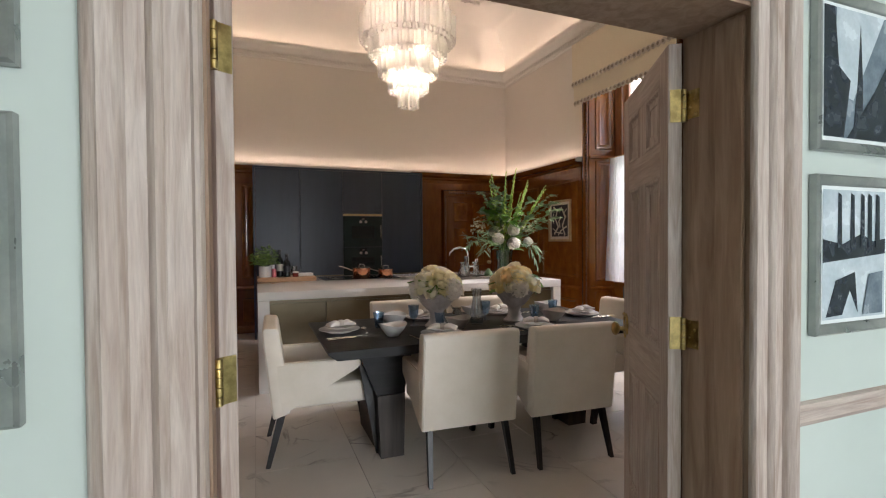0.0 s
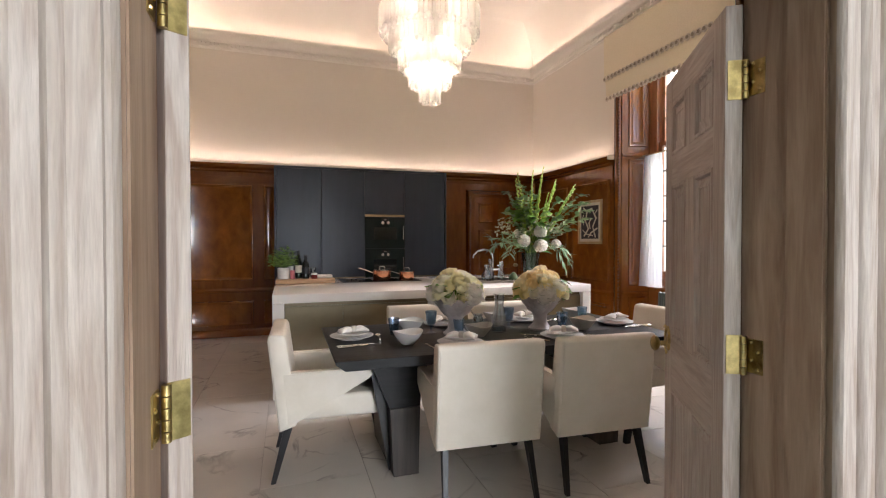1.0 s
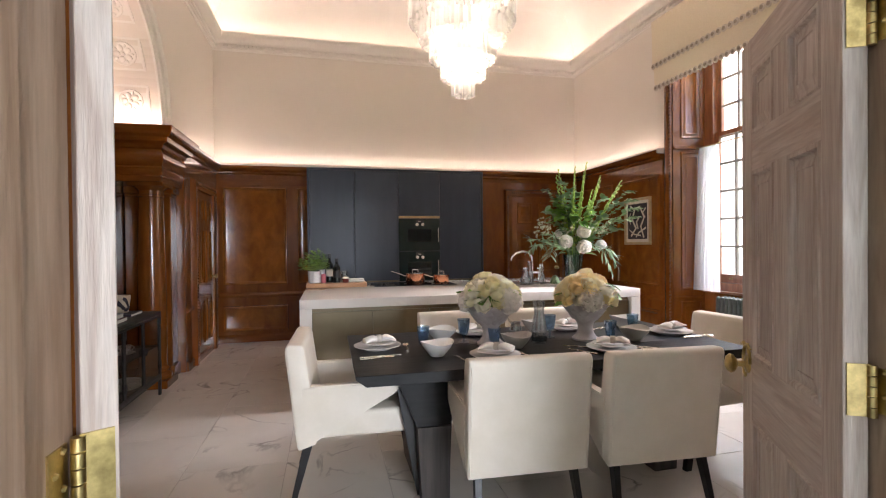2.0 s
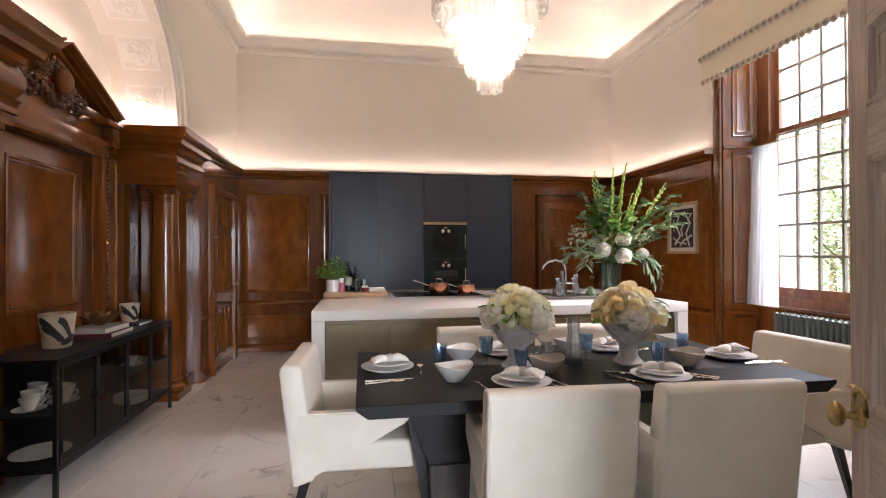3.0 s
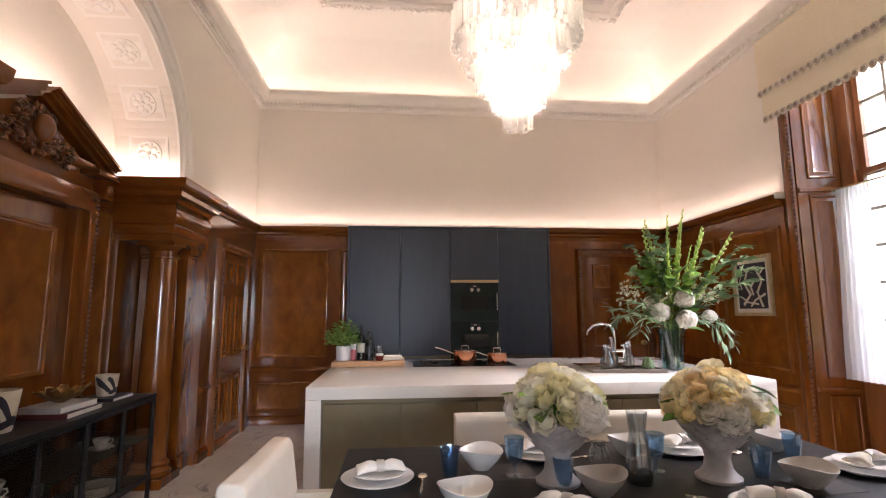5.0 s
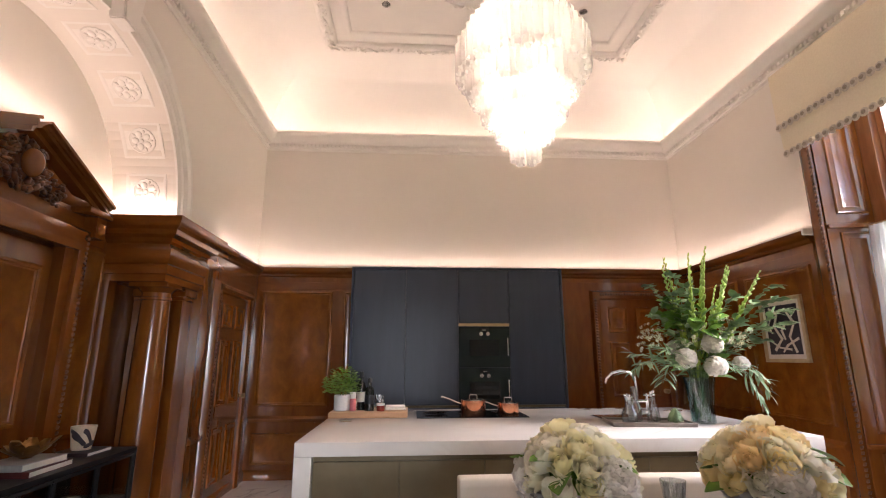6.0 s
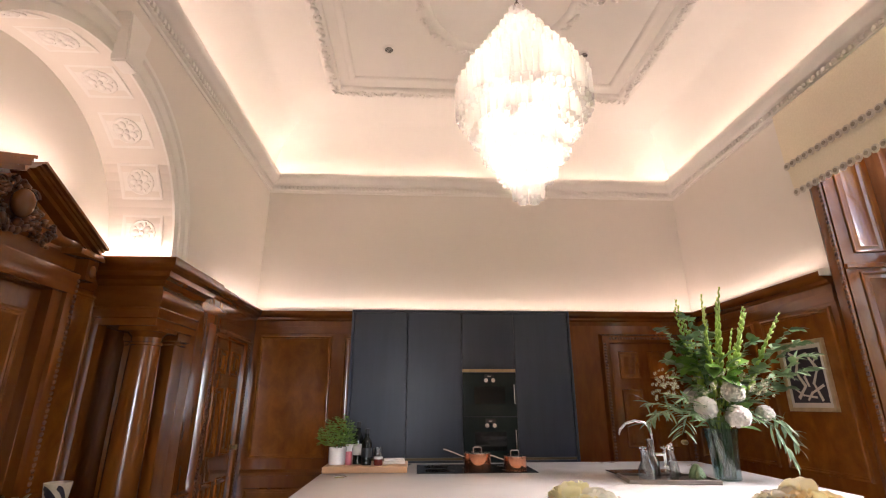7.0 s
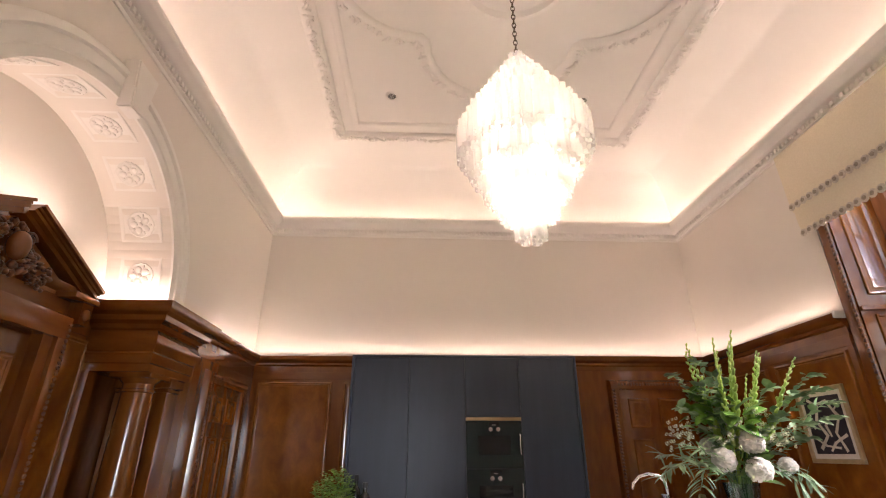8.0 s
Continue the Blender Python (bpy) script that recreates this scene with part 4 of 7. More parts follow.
def photo(x0, z0, w, h, kind, label):
    """A framed black-and-white view hung on the corridor wall, facing the corridor."""
    p = thing("framed_photograph", pose(x0 + w, YC - 0.006, z0, 0, 0, 180), label, "picture")
    bm = bmesh.new()
    steps(bm, Matrix(), w, h, [(0, 0), (0, 0.022), (0.006, 0.028), (0.028, 0.020), (0.034, 0.010)])
    part("picture_frame", bm, PICFRAME, p, "bevelled pewter frame")
    bm = bmesh.new()
    bx(bm, 0.034, 0.0105, 0.034, w - 0.034, 0.012, h - 0.034)
    part("mount", bm, MOUNT, p)
    i = 0.046
    iw, ih = w - 2 * i, h - 2 * i
    part("print", box(i, 0.0125, i, w - i, 0.0135, h - i), PHOTO_L if kind else PHOTO_M, p)
    # the prints are seen mirrored in local x: 0 is the viewer's far side
    def shape(dark, pts, lift=[0]):
        b = bmesh.new()
        lift[0] = (lift[0] + 1) % 9
        prism(b, [(w - i - u * iw, i + v * ih) for u, v in pts], Matrix.Translation((0, 0.0137 + 0.0003 * lift[0], 0)), 0.0006)
        part("dark_form" if dark else "light_form", b, PHOTO_D if dark else (PHOTO_L if kind == 0 else PHOTO_M), p)

    bm, bl = True, False
    F = shape
    if kind == 0:
        F(bl, [(0.15, 0.35), (0.45, 0.30), (0.95, 1.0), (0.18, 1.0)])
        F(bm, [(0, 0), (0.30, 0), (0.40, 0.45), (0.22, 0.55), (0.15, 1.0), (0, 1.0)])
        F(bm, [(0.46, 0.10), (0.60, 0.10), (0.60, 0.42), (0.555, 0.90), (0.51, 0.42)])
        F(bm, [(0.35, 0), (1, 0), (1, 0.62), (0.8, 0.4), (0.6, 0.22)])
    else:
        F(bm, [(0, 0.44), (1, 0.50), (1, 0.62), (0.8, 0.6), (0.6, 0.66), (0.3, 0.58), (0, 0.62)])
        F(bm, [(0.05, 0.02), (0.2, 0.3), (0.5, 0.36), (0.55, 0.04), (0.42, 0.22), (0.3, 0.03)])
        for u in (0.22, 0.42, 0.58, 0.70, 0.83):
            F(bm, [(u, 0.55), (u + 0.07, 0.55), (u + 0.06, 0.96), (u + 0.01, 0.98)])
        F(bl, [(0.62, 0.02), (0.95, 0.02), (0.95, 0.36), (0.72, 0.34)])
    return p


photo(2.375, 1.655, 0.42, 0.50, 0, "framed black and white photograph of a street with a spire")
photo(2.375, 1.075, 0.42, 0.505, 1, "framed black and white photograph of buildings mirrored in water")
photo(0.0, 1.665, 0.42, 0.50, 1, "framed black and white photograph on the pale green wall")
photo(0.0, 1.09, 0.415, 0.50, 0, "framed black and white photograph on the pale green wall")

# ---- window ----
XF = XE + 0.42
win = thing("window_1", pose(XF, 0, 0), "tall mahogany sash window with many small panes", "window", "", "structure")
GY0, GY1, GZ0, GZM, GZ1 = 4.225, 5.635, 0.985, 2.60, 3.92
for nm, b in (("window_frame", (-0.03, 4.08, 0.80, 0.08, GY1 + 0.055, 0.898)), ("window_frame", (-0.03, 4.08, 0.90, 0.08, GY0 - 0.055, 4.02)), ("window_frame", (-0.03, GY1 + 0.057, 0.80, 0.08, 5.90, 4.02)), ("window_frame", (-0.03, GY0 - 0.055, 3.97, 0.08, GY1 + 0.055, 4.02))):
    part(nm, box(*b, 0.004), SASH, win)
for nm, z0, z1, x in (("lower_sash", 0.90, 2.66, 0.0), ("upper_sash", 2.60, 3.97, 0.042)):
    bm = bmesh.new()
    bx(bm, x, GY0 - 0.055, z0, x + 0.038, GY0, z1)
    bx(bm, x, GY1, z0, x + 0.038, GY1 + 0.055, z1)
    bx(bm, x, GY0, z0, x + 0.038, GY1, z0 + (0.095 if x == 0 else 0.05))
    bx(bm, x, GY0, z1 - 0.05, x + 0.038, GY1, z1)
    sash = part(nm, bm, SASH, win)
    gz0, gz1 = z0 + (0.095 if x == 0 else 0.05), z1 - 0.05
    rows = 5 if x == 0 else 4
    for k in range(1, 6):
        y = GY0 + (GY1 - GY0) * k / 6
        part("glazing_bar", box(x + 0.004, y - 0.013, gz0, x + 0.034, y + 0.013, gz1), BARS, sash)
    for k in range(1, rows):
        z = gz0 + (gz1 - gz0) * k / rows
        part("glazing_bar", box(x + 0.005, GY0, z - 0.013, x + 0.033, GY1, z + 0.013), BARS, sash)
    bm = bmesh.new()
    bx(bm, x + 0.017, GY0, gz0, x + 0.020, GY1, gz1)
    g = part("glass", bm, PANE, sash)
    g.visible_shadow = False
for y in (4.41, 5.45):
    bm = bmesh.new()
    lathe(bm, [(0.012, 0), (0.012, 0.006), (0.006, 0.01), (0.006, 0.022), (0.012, 0.03), (0.0, 0.034)], 12, Matrix.Translation((-0.001, y, 0.950)) @ Matrix.Rotation(radians(-90), 4, "Y"))
    part("sash_lift", bm, BRASS, win, "small brass sash lift")
part("window_sill", box(-0.07, 4.10, 0.772, -0.004, 5.86, 0.798, 0.006, 2), SASH, win, "mahogany window board")
# panelled reveals and the moulded architrave
for y, s in ((WY1, -1), (WY0, 1)):
    r = thing("window_reveal", pose(XE, y, 0, 0, 0, s * 10), "polished mahogany panelled window reveal", "window lining", "", "structure")
    D = XF - XE
    part("lining", box(-0.01, min(-s * 0.01, s * 0.03), 0, D - 0.036, max(-s * 0.01, s * 0.03), 4.0, 0.002), WOOD, r)
    rot = 180 if s < 0 else 0
    for z0, z1 in ((0.12, 0.66), (0.80, 2.46), (2.62, 3.60)):
        bm = bmesh.new()
        mm = Matrix.Translation((D - 0.075 if s < 0 else 0.06, s * 0.031, z0)) @ Matrix.Rotation(radians(rot), 4, "Z")
        steps(bm, mm, 0.26, z1 - z0, RAISED)
        part("panel", bm, WOOD, r)
    part("dado_ledge", box(-0.005, min(0, s * 0.056), 0.685, D - 0.06, max(0, s * 0.056), 0.722, 0.005, 2), WOOD, r)
    part("ledge", box(-0.005, min(0, s * 0.05), 2.49, D - 0.04, max(0, s * 0.05), 2.53, 0.004), WOOD, r)
    part("post", box(-0.055, min(-s * 0.09, s * 0.02), 0, -0.011, max(-s * 0.09, s * 0.02), 4.02, 0.006, 2), WOOD, r)
    bm = bmesh.new()
    for k in range(95):
        bmesh.ops.create_icosphere(bm, subdivisions=1, radius=1.0, matrix=Matrix.Translation((-0.05, s * 0.028, 0.08 + k * 0.041)) @ Matrix.Rotation(0.6, 4, "X") @ Matrix.Diagonal((0.014, 0.012, 0.022, 1)))
    part("rope_carving", bm, CARVE, r, "carved rope border")
bm = bmesh.new()
bx(bm, XE + 0.372, WY0 + 0.036, 0.0, XE + 0.396, WY1 - 0.036, 0.770)
structure("trim_apron", bm, WOOD, "polished mahogany apron under the window", "panelling")
part_end = box(XE - 0.125, 6.005, 2.47, XE - 0.002, 6.03, 2.53, 0.006)
structure("trim_crown_end", part_end, WHITE, "white painted end of the panelling crown", "trim")

# floor slab and tiles come at the end; lawn and trees outside
bm = bmesh.new()
bx(bm, XB - 0.2, YS, -0.12, XE + 0.55, YN, -0.006)
floor = structure("floor", bm, GROUT, "large pale veined marble tiles, softly polished", "floor")


# ---- kitchen: tall cupboards and ovens ----
CY0 = 7.65
CXS = [0.775, 1.378, 1.992, 2.590, 3.215]
body = thing("tall_cupboard_surround", pose(0, 0, 0), "blue-grey lacquered surround of the tall kitchen cupboards", "cupboard surround")
part("side_panel", box(0.745, CY0 - 0.012, 0, 0.773, YN - 0.035, 2.44, 0.002), NAVY, body)
part("side_panel", box(3.217, CY0 - 0.012, 0, 3.245, YN - 0.105, 2.44, 0.002), NAVY, body)
part("top_panel", box(0.7735, CY0 - 0.012, 2.412, 3.2165, YN - 0.105, 2.44, 0.002), NAVY, body)
for k in range(4):
    x0, x1 = CXS[k] + 0.0015, CXS[k + 1] - 0.0015
    if k == 2:
        c = thing("oven_housing", pose(0, 0, 0), "blue-grey lacquered tall unit that houses two ovens", "cupboard", "tall cupboards")
        part("body", box(x0, CY0 + 0.024, 0.10, x1, YN - 0.11, 2.41), NAVY, c)
        part("cupboard_door", box(x0 + 0.001, CY0, 1.792, x1 - 0.001, CY0 + 0.022, 2.41, 0.002), NAVY, c)
        part("cupboard_door", box(x0 + 0.001, CY0, 0.12, x1 - 0.001, CY0 + 0.022, 0.80, 0.002), NAVY, c)
        part("trim_strip", box(x0, CY0 - 0.008, 1.750, x1, CY0 + 0.02, 1.782, 0.002), BRASSTRIM, c, "satin brass strip")
        continue
    c = thing("tall_cupboard", pose(0, 0, 0), "tall handleless cupboard in matt blue-grey lacquer", "cupboard", "tall cupboards")
    part("body", box(x0, CY0 + 0.024, 0.10, x1, YN - 0.11, 2.41), NAVY, c)
    part("cupboard_door", box(x0 + 0.001, CY0, 0.875, x1 - 0.001, CY0 + 0.022, 2.41, 0.002), NAVY, c)
    part("cupboard_door", box(x0 + 0.001, CY0, 0.12, x1 - 0.001, CY0 + 0.022, 0.845, 0.002), NAVY, c)
    # lighter strip between the upper and lower door
    part("grip_rail", box(x0 + 0.001, CY0 + 0.004, 0.848, x1 - 0.001, CY0 + 0.020, 0.872), BRONZE, c)
for z0, z1 in ((1.284, 1.746), (0.81, 1.278)):
    o = thing("built_in_oven", pose(2.291, CY0, 0), "built-in oven with dark green glass front and two knobs", "oven", "built-in ovens")
    part("front", box(-0.296, -0.012, z0, 0.296, 0.02, z1, 0.002), OVEN, o)
    part("window", box(-0.17, -0.0145, z0 + 0.13, 0.17, -0.0125, z1 - 0.15, 0.001), BLACKGLASS, o)
    part("display", box(-0.055, -0.0145, z1 - 0.060, 0.055, -0.0125, z1 - 0.015, 0.001), BLACKGLASS, o)
    part("display_mark", box(-0.02, -0.0155, z1 - 0.045, 0.02, -0.0147, z1 - 0.036), STEEL, o)
    for s in (-1, 1):
        bm = bmesh.new()
        lathe(bm, [(0.026, 0), (0.026, 0.012), (0.022, 0.024), (0.0, 0.025)], 24, Matrix.Translation((s * 0.040, -0.0125, z1 - 0.085)) @ Matrix.Rotation(radians(90), 4, "X"))
        part("knob", bm, STEEL, o, "steel knob")
    part("handle", box(0.262, -0.045, z0 + 0.13, 0.274, -0.034, z1 - 0.13, 0.003, 2), STEEL, o, "upright steel bar handle")
    for zz in (z0 + 0.15, z1 - 0.15):
        part("handle_post", box(0.264, -0.036, zz - 0.006, 0.272, -0.012, zz + 0.006), STEEL, o)

# ---- island ----
IX0, IX1, IY0, IY1, IZ = 0.78, 4.02, 5.06, 6.78, 0.92
isl = thing("kitchen_island", pose(0, 0, 0), "bronze-fronted kitchen island under a white quartz top", "kitchen island")
part("carcass", box(IX0 + 0.102, IY0 + 0.06, 0.0, IX1 - 0.102, IY1 - 0.02, IZ - 0.081), BRONZE, isl)
nf = 6
for k in range(nf):
    x0 = IX0 + 0.104 + (IX1 - IX0 - 0.208) * k / nf
    x1 = IX0 + 0.104 + (IX1 - IX0 - 0.208) * (k + 1) / nf
    part("front_panel", box(x0 + 0.002, IY0 + 0.038, 0.06, x1 - 0.002, IY0 + 0.058, IZ - 0.115, 0.002), BRONZE, isl)
wt = thing("worktop", pose(0, 0, 0), "thick white quartz worktop with waterfall ends on the island", "worktop")
part("slab", box(IX0, IY0, IZ - 0.08, IX1, IY1, IZ, 0.004, 2), QUARTZ, wt)
for x0, x1 in ((IX0 + 0.001, IX0 + 0.10), (IX1 - 0.10, IX1 - 0.001)):
    part("waterfall_end", box(x0, IY0 + 0.001, 0, x1, IY1 - 0.001, IZ - 0.0805, 0.002), QUARTZ, wt)
hob = thing("induction_hob", pose(1.96, 6.36, IZ), "flush black glass induction hob in the worktop", "hob")
part("glass", box(-0.46, -0.26, 0.0005, 0.46, 0.26, 0.006, 0.002), BLACKGLASS, hob)
for x, y in ((-0.30, -0.12), (-0.30, 0.12), (0.0, 0.0), (0.30, -0.12), (0.30, 0.12)):
    bm = bmesh.new()
    lathe(bm, [(0.098, 0.0062), (0.098, 0.0066), (0.100, 0.0066), (0.100, 0.0062)], 32, Matrix.Translation((x, y, 0)))
    part("cooking_ring", bm, STEEL, hob)


def pan(m, r, h, label):
    p = thing("copper_saucepan", m, label, "saucepan", "copper saucepans")
    bm = bmesh.new()
    lathe(bm, [(0, 0), (r * 0.97, 0), (r, 0.006), (r, h), (r + 0.004, h), (r + 0.004, h + 0.003), (r - 0.003, h + 0.003), (r - 0.004, 0.01), (0, 0.008)], 36)
    part("pan_body", bm, COPPER, p)
    bm = bmesh.new()
    lathe(bm, [(r + 0.003, h + 0.004), (r + 0.003, h + 0.008), (r * 0.6, h + 0.014), (0, h + 0.016)], 36)
    part("lid", bm, STEEL, p, "steel lid")
    bm = bmesh.new()
    tube(bm, [(-0.032, 0, h + 0.014), (-0.032, 0, h + 0.040), (-0.024, 0, h + 0.046), (0.024, 0, h + 0.046), (0.032, 0, h + 0.040), (0.032, 0, h + 0.014)], 0.005, 8)
    part("lid_handle", bm, STEEL, p)
    bm = bmesh.new()
    tube(bm, [(-r, 0, h * 0.75), (-r - 0.03, 0, h * 0.82), (-r - 0.08, 0, h * 1.0), (-r - 0.15, 0, h * 1.2), (-r - 0.17, 0, h * 1.22)], 0.008, 8, 0.9)
    part("handle", bm, STEEL, p, "long steel handle")
    return p


pan(pose(1.98, 6.29, IZ + 0.007, 0, 0, -12), 0.105, 0.115, "polished copper saucepan with a steel lid on the hob")
pan(pose(2.27, 6.24, IZ + 0.007, 0, 0, -8), 0.088, 0.095, "small polished copper saucepan with a steel lid on the hob")

# chopping board and what stands on it
cb = thing("chopping_board", pose(1.105, 6.36, IZ), "pale maple chopping board on the worktop", "chopping board")
part("board", box(-0.32, -0.19, 0, 0.32, 0.19, 0.045, 0.006, 2), BOARD, cb)
BZ = IZ + 0.045


def potted_herb(m):
    p = thing("potted_herb", m, "bushy green herb in a white pot", "plant")
    bm = bmesh.new()
    lathe(bm, [(0, 0), (0.060, 0), (0.066, 0.006), (0.070, 0.125), (0.064, 0.125), (0.060, 0.10), (0, 0.10)], 28)
    part("pot", bm, PORCELAIN, p, "white glazed pot")
    v, f = [], []
    rg = random.Random(2)
    for k in range(700):
        a, u = rg.uniform(0, 6.28), rg.random()
        rr = 0.155 * math.sqrt(rg.random())
        zz = 0.12 + 0.23 * u * (1 - (rr / 0.20) ** 2) + 0.02
        c, s = Vector((rr * math.cos(a), rr * math.sin(a), zz)), rg.uniform(0.022, 0.040)
        d = Vector((math.cos(a + rg.uniform(-1, 1)), math.sin(a + rg.uniform(-1, 1)), rg.uniform(-0.3, 0.6))).normalized()
        w = d.cross(Vector((0, 0, 1))).normalized() * s * 0.5
        b = len(v)
        v += [c, c + d * s * 0.5 + w + Vector((0, 0, s * 0.12)), c + d * s, c + d * s * 0.5 - w + Vector((0, 0, s * 0.12))]
        f.append([b, b + 1, b + 2, b + 3])
    me = bpy.data.meshes.new("foliage")
    me.from_pydata(v, [], f)
    me.materials.append(HERB)
    o = new("foliage", me)
    o.parent = p
    bm = bmesh.new()
    for k in range(16):
        a = rg.uniform(0, 6.28)
        tube(bm, [(0.02 * math.cos(a), 0.02 * math.sin(a), 0.10), (0.08 * math.cos(a), 0.08 * math.sin(a), 0.25)], 0.0025, 5)
    part("stems", bm, STEMM, p)


potted_herb(pose(0.87, 6.34, BZ))


def bottle(m, r, h, label, band):
    p = thing("wine_bottle", m, label, "bottle", "bottles on the board")
    bm = bmesh.new()
    lathe(bm, [(0, 0), (r, 0.003), (r, h * 0.60), (r * 0.85, h * 0.68), (r * 0.38, h * 0.76), (r * 0.36, h * 0.97), (r * 0.45, h * 0.97), (r * 0.45, h), (0, h)], 24)
    part("bottle_body", bm, BOTTLE, p)
    bm = bmesh.new()
    lathe(bm, [(r + 0.001, h * 0.22), (r + 0.001, h * 0.48)], 24)
    part("paper_label", bm, PAPER if band else BLACKLEG, p, "plain paper label" if band else "")
    bm = bmesh.new()
    lathe(bm, [(r * 0.47, h * 0.86), (r * 0.47, h * 1.002), (0, h * 1.003)], 20)
    part("capsule", bm, BLACKLEG, p)
    return p


bottle(pose(1.03, 6.33, BZ), 0.037, 0.315, "dark wine bottle with a cream label", True)
bottle(pose(1.105, 6.27, BZ), 0.040, 0.265, "plain dark oil bottle", False)
c = thing("pink_candle", pose(0.965, 6.30, BZ), "small pink glazed pot on the board", "pot")
bm = bmesh.new()
lathe(bm, [(0, 0), (0.024, 0), (0.026, 0.004), (0.026, 0.095), (0.022, 0.095), (0.021, 0.08), (0, 0.08)], 20)
part("pot_body", bm, PINK, c)
c = thing("white_jug", pose(0.95, 6.42, BZ), "small white jug behind the pink pot", "jug")
bm = bmesh.new()
lathe(bm, [(0, 0), (0.028, 0), (0.034, 0.05), (0.026, 0.10), (0.030, 0.14), (0.027, 0.14), (0.024, 0.10), (0, 0.02)], 20)
part("jug_body", bm, PORCELAIN, c)


def glassware(name, m, prof, material, label, category, group="", n=28, wob=None):
    g = thing(name, m, label, category, group)
    bm = bmesh.new()
    lathe(bm, prof, n, Matrix(), wob)
    part("glass_body", bm, material, g, "", 50)
    return g


TUMBLER = [(0, 0.001), (0.030, 0.001), (0.032, 0.004), (0.040, 0.100), (0.0375, 0.100), (0.030, 0.012), (0, 0.012)]
glassware("drinking_glass", pose(1.185, 6.36, BZ), [(r, z * 1.2) for r, z in TUMBLER], CLEAR, "clear drinking glass with cutlery beside a jam jar", "glass")
c = thing("jam_jar", pose(1.20, 6.26, BZ), "small jar of red jam with a pale lid", "jar")
bm = bmesh.new()
lathe(bm, [(0, 0), (0.030, 0), (0.033, 0.004), (0.033, 0.045), (0, 0.045)], 20)
part("jar", bm, JAM, c)
bm = bmesh.new()
lathe(bm, [(0.034, 0.0455), (0.034, 0.060), (0.030, 0.062), (0, 0.062)], 20)
part("lid", bm, PAPER, c, "pale lid")
c = thing("folded_towel", pose(1.32, 6.36, BZ, 0, 0, 4), "folded white tea towel on the board", "towel")
for k, (w, d) in enumerate(((0.085, 0.06), (0.082, 0.058))):
    bm = box(-w, -d, 0.001 + k * 0.018, w, d, 0.018 + k * 0.018, 0.008, 3)
    part("fold", bm, LINEN, c)

c = thing("pop_up_socket", pose(0.95, 5.98, IZ), "round flush steel socket cover in the worktop", "socket")
bm = bmesh.new()
lathe(bm, [(0.050, 0.0003), (0.050, 0.003), (0.046, 0.004), (0.043, 0.0025), (0, 0.0025)], 28)
part("cover", bm, STEEL, c)

# sink end: basin, bridge tap, tray with glass
c = thing("sink", pose(3.22, 6.42, IZ), "steel sink set in the white worktop", "sink")
bm = bmesh.new()
steps(bm, Matrix.Translation((-0.26, -0.19, 0.0015)) @ Matrix.Rotation(radians(-90), 4, "X") @ Matrix.Scale(-1, 4, (0, 0, 1)), 0.52, 0.38, [(0, 0), (0, 0.002), (0.015, 0.002), (0.018, -0.004), (0.03, -0.004)])
part("basin", bm, STEEL, c)
tap = thing("bridge_tap", pose(3.45, 6.36, IZ), "chrome bridge tap with two cross handles", "tap")
bm = bmesh.new()
tube(bm, [(0, 0, 0.10), (0, 0, 0.22), (-0.006, 0, 0.30), (-0.05, 0, 0.345), (-0.13, 0, 0.360), (-0.21, 0, 0.340), (-0.265, 0, 0.29), (-0.275, 0, 0.25)], 0.011, 10)
part("spout", bm, CHROME, tap)
bm = bmesh.new()
tube(bm, [(-0.09, 0, 0.10), (0.09, 0, 0.10)], 0.012, 10)
part("bridge", bm, CHROME, tap)
for s in (-1, 1):
    bm = bmesh.new()
    lathe(bm, [(0.026, 0.0005), (0.026, 0.01), (0.014, 0.02), (0.012, 0.10), (0.018, 0.115), (0.012, 0.135), (0.008, 0.16), (0, 0.165)], 16, Matrix.Translation((s * 0.09, 0, 0)))
    p = part("pillar", bm, CHROME, tap)
    bm = bmesh.new()
    tube(bm, [(s * 0.09 - 0.03, 0, 0.15), (s * 0.09 + 0.03, 0, 0.15)], 0.006, 8)
    tube(bm, [(s * 0.09, -0.03, 0.15), (s * 0.09, 0.03, 0.15)], 0.006, 8)
    part("cross_handle", bm, CHROME, p)
tray = thing("serving_tray", pose(3.19, 5.66, IZ, 0, 0, -8), "grey-brown serving tray on the worktop", "tray")
part("base", box(-0.29, -0.16, 0.0005, 0.29, 0.16, 0.012, 0.003), TRAYM, tray)
for b in ((-0.29, -0.16, 0.012, 0.29, -0.148, 0.028), (-0.29, 0.148, 0.012, 0.29, 0.16, 0.028), (-0.29, -0.147, 0.012, -0.278, 0.147, 0.028), (0.278, -0.147, 0.012, 0.29, 0.147, 0.028)):
    part("rim", box(*b, 0.002), TRAYM, tray)
TZ = IZ + 0.013
CARAFE = [(0, 0.001), (0.050, 0.001), (0.056, 0.01), (0.056, 0.07), (0.030, 0.115), (0.026, 0.175), (0.030, 0.185), (0.028, 0.185), (0.024, 0.17), (0.028, 0.115), (0.053, 0.07), (0.052, 0.012), (0, 0.01)]
glassware("glass_carafe", pose(3.04, 5.62, TZ), CARAFE, CLEAR, "small clear glass carafe on the tray", "carafe")
g = glassware("whisky_decanter", pose(3.13, 5.72, TZ), [(r * 0.85, z * 1.35) for r, z in CARAFE], CLEAR, "glass decanter half full of amber spirit", "decanter")
bm = bmesh.new()
lathe(bm, [(0, 0.016), (0.040, 0.016), (0.044, 0.06), (0.040, 0.10), (0, 0.10)], 20)
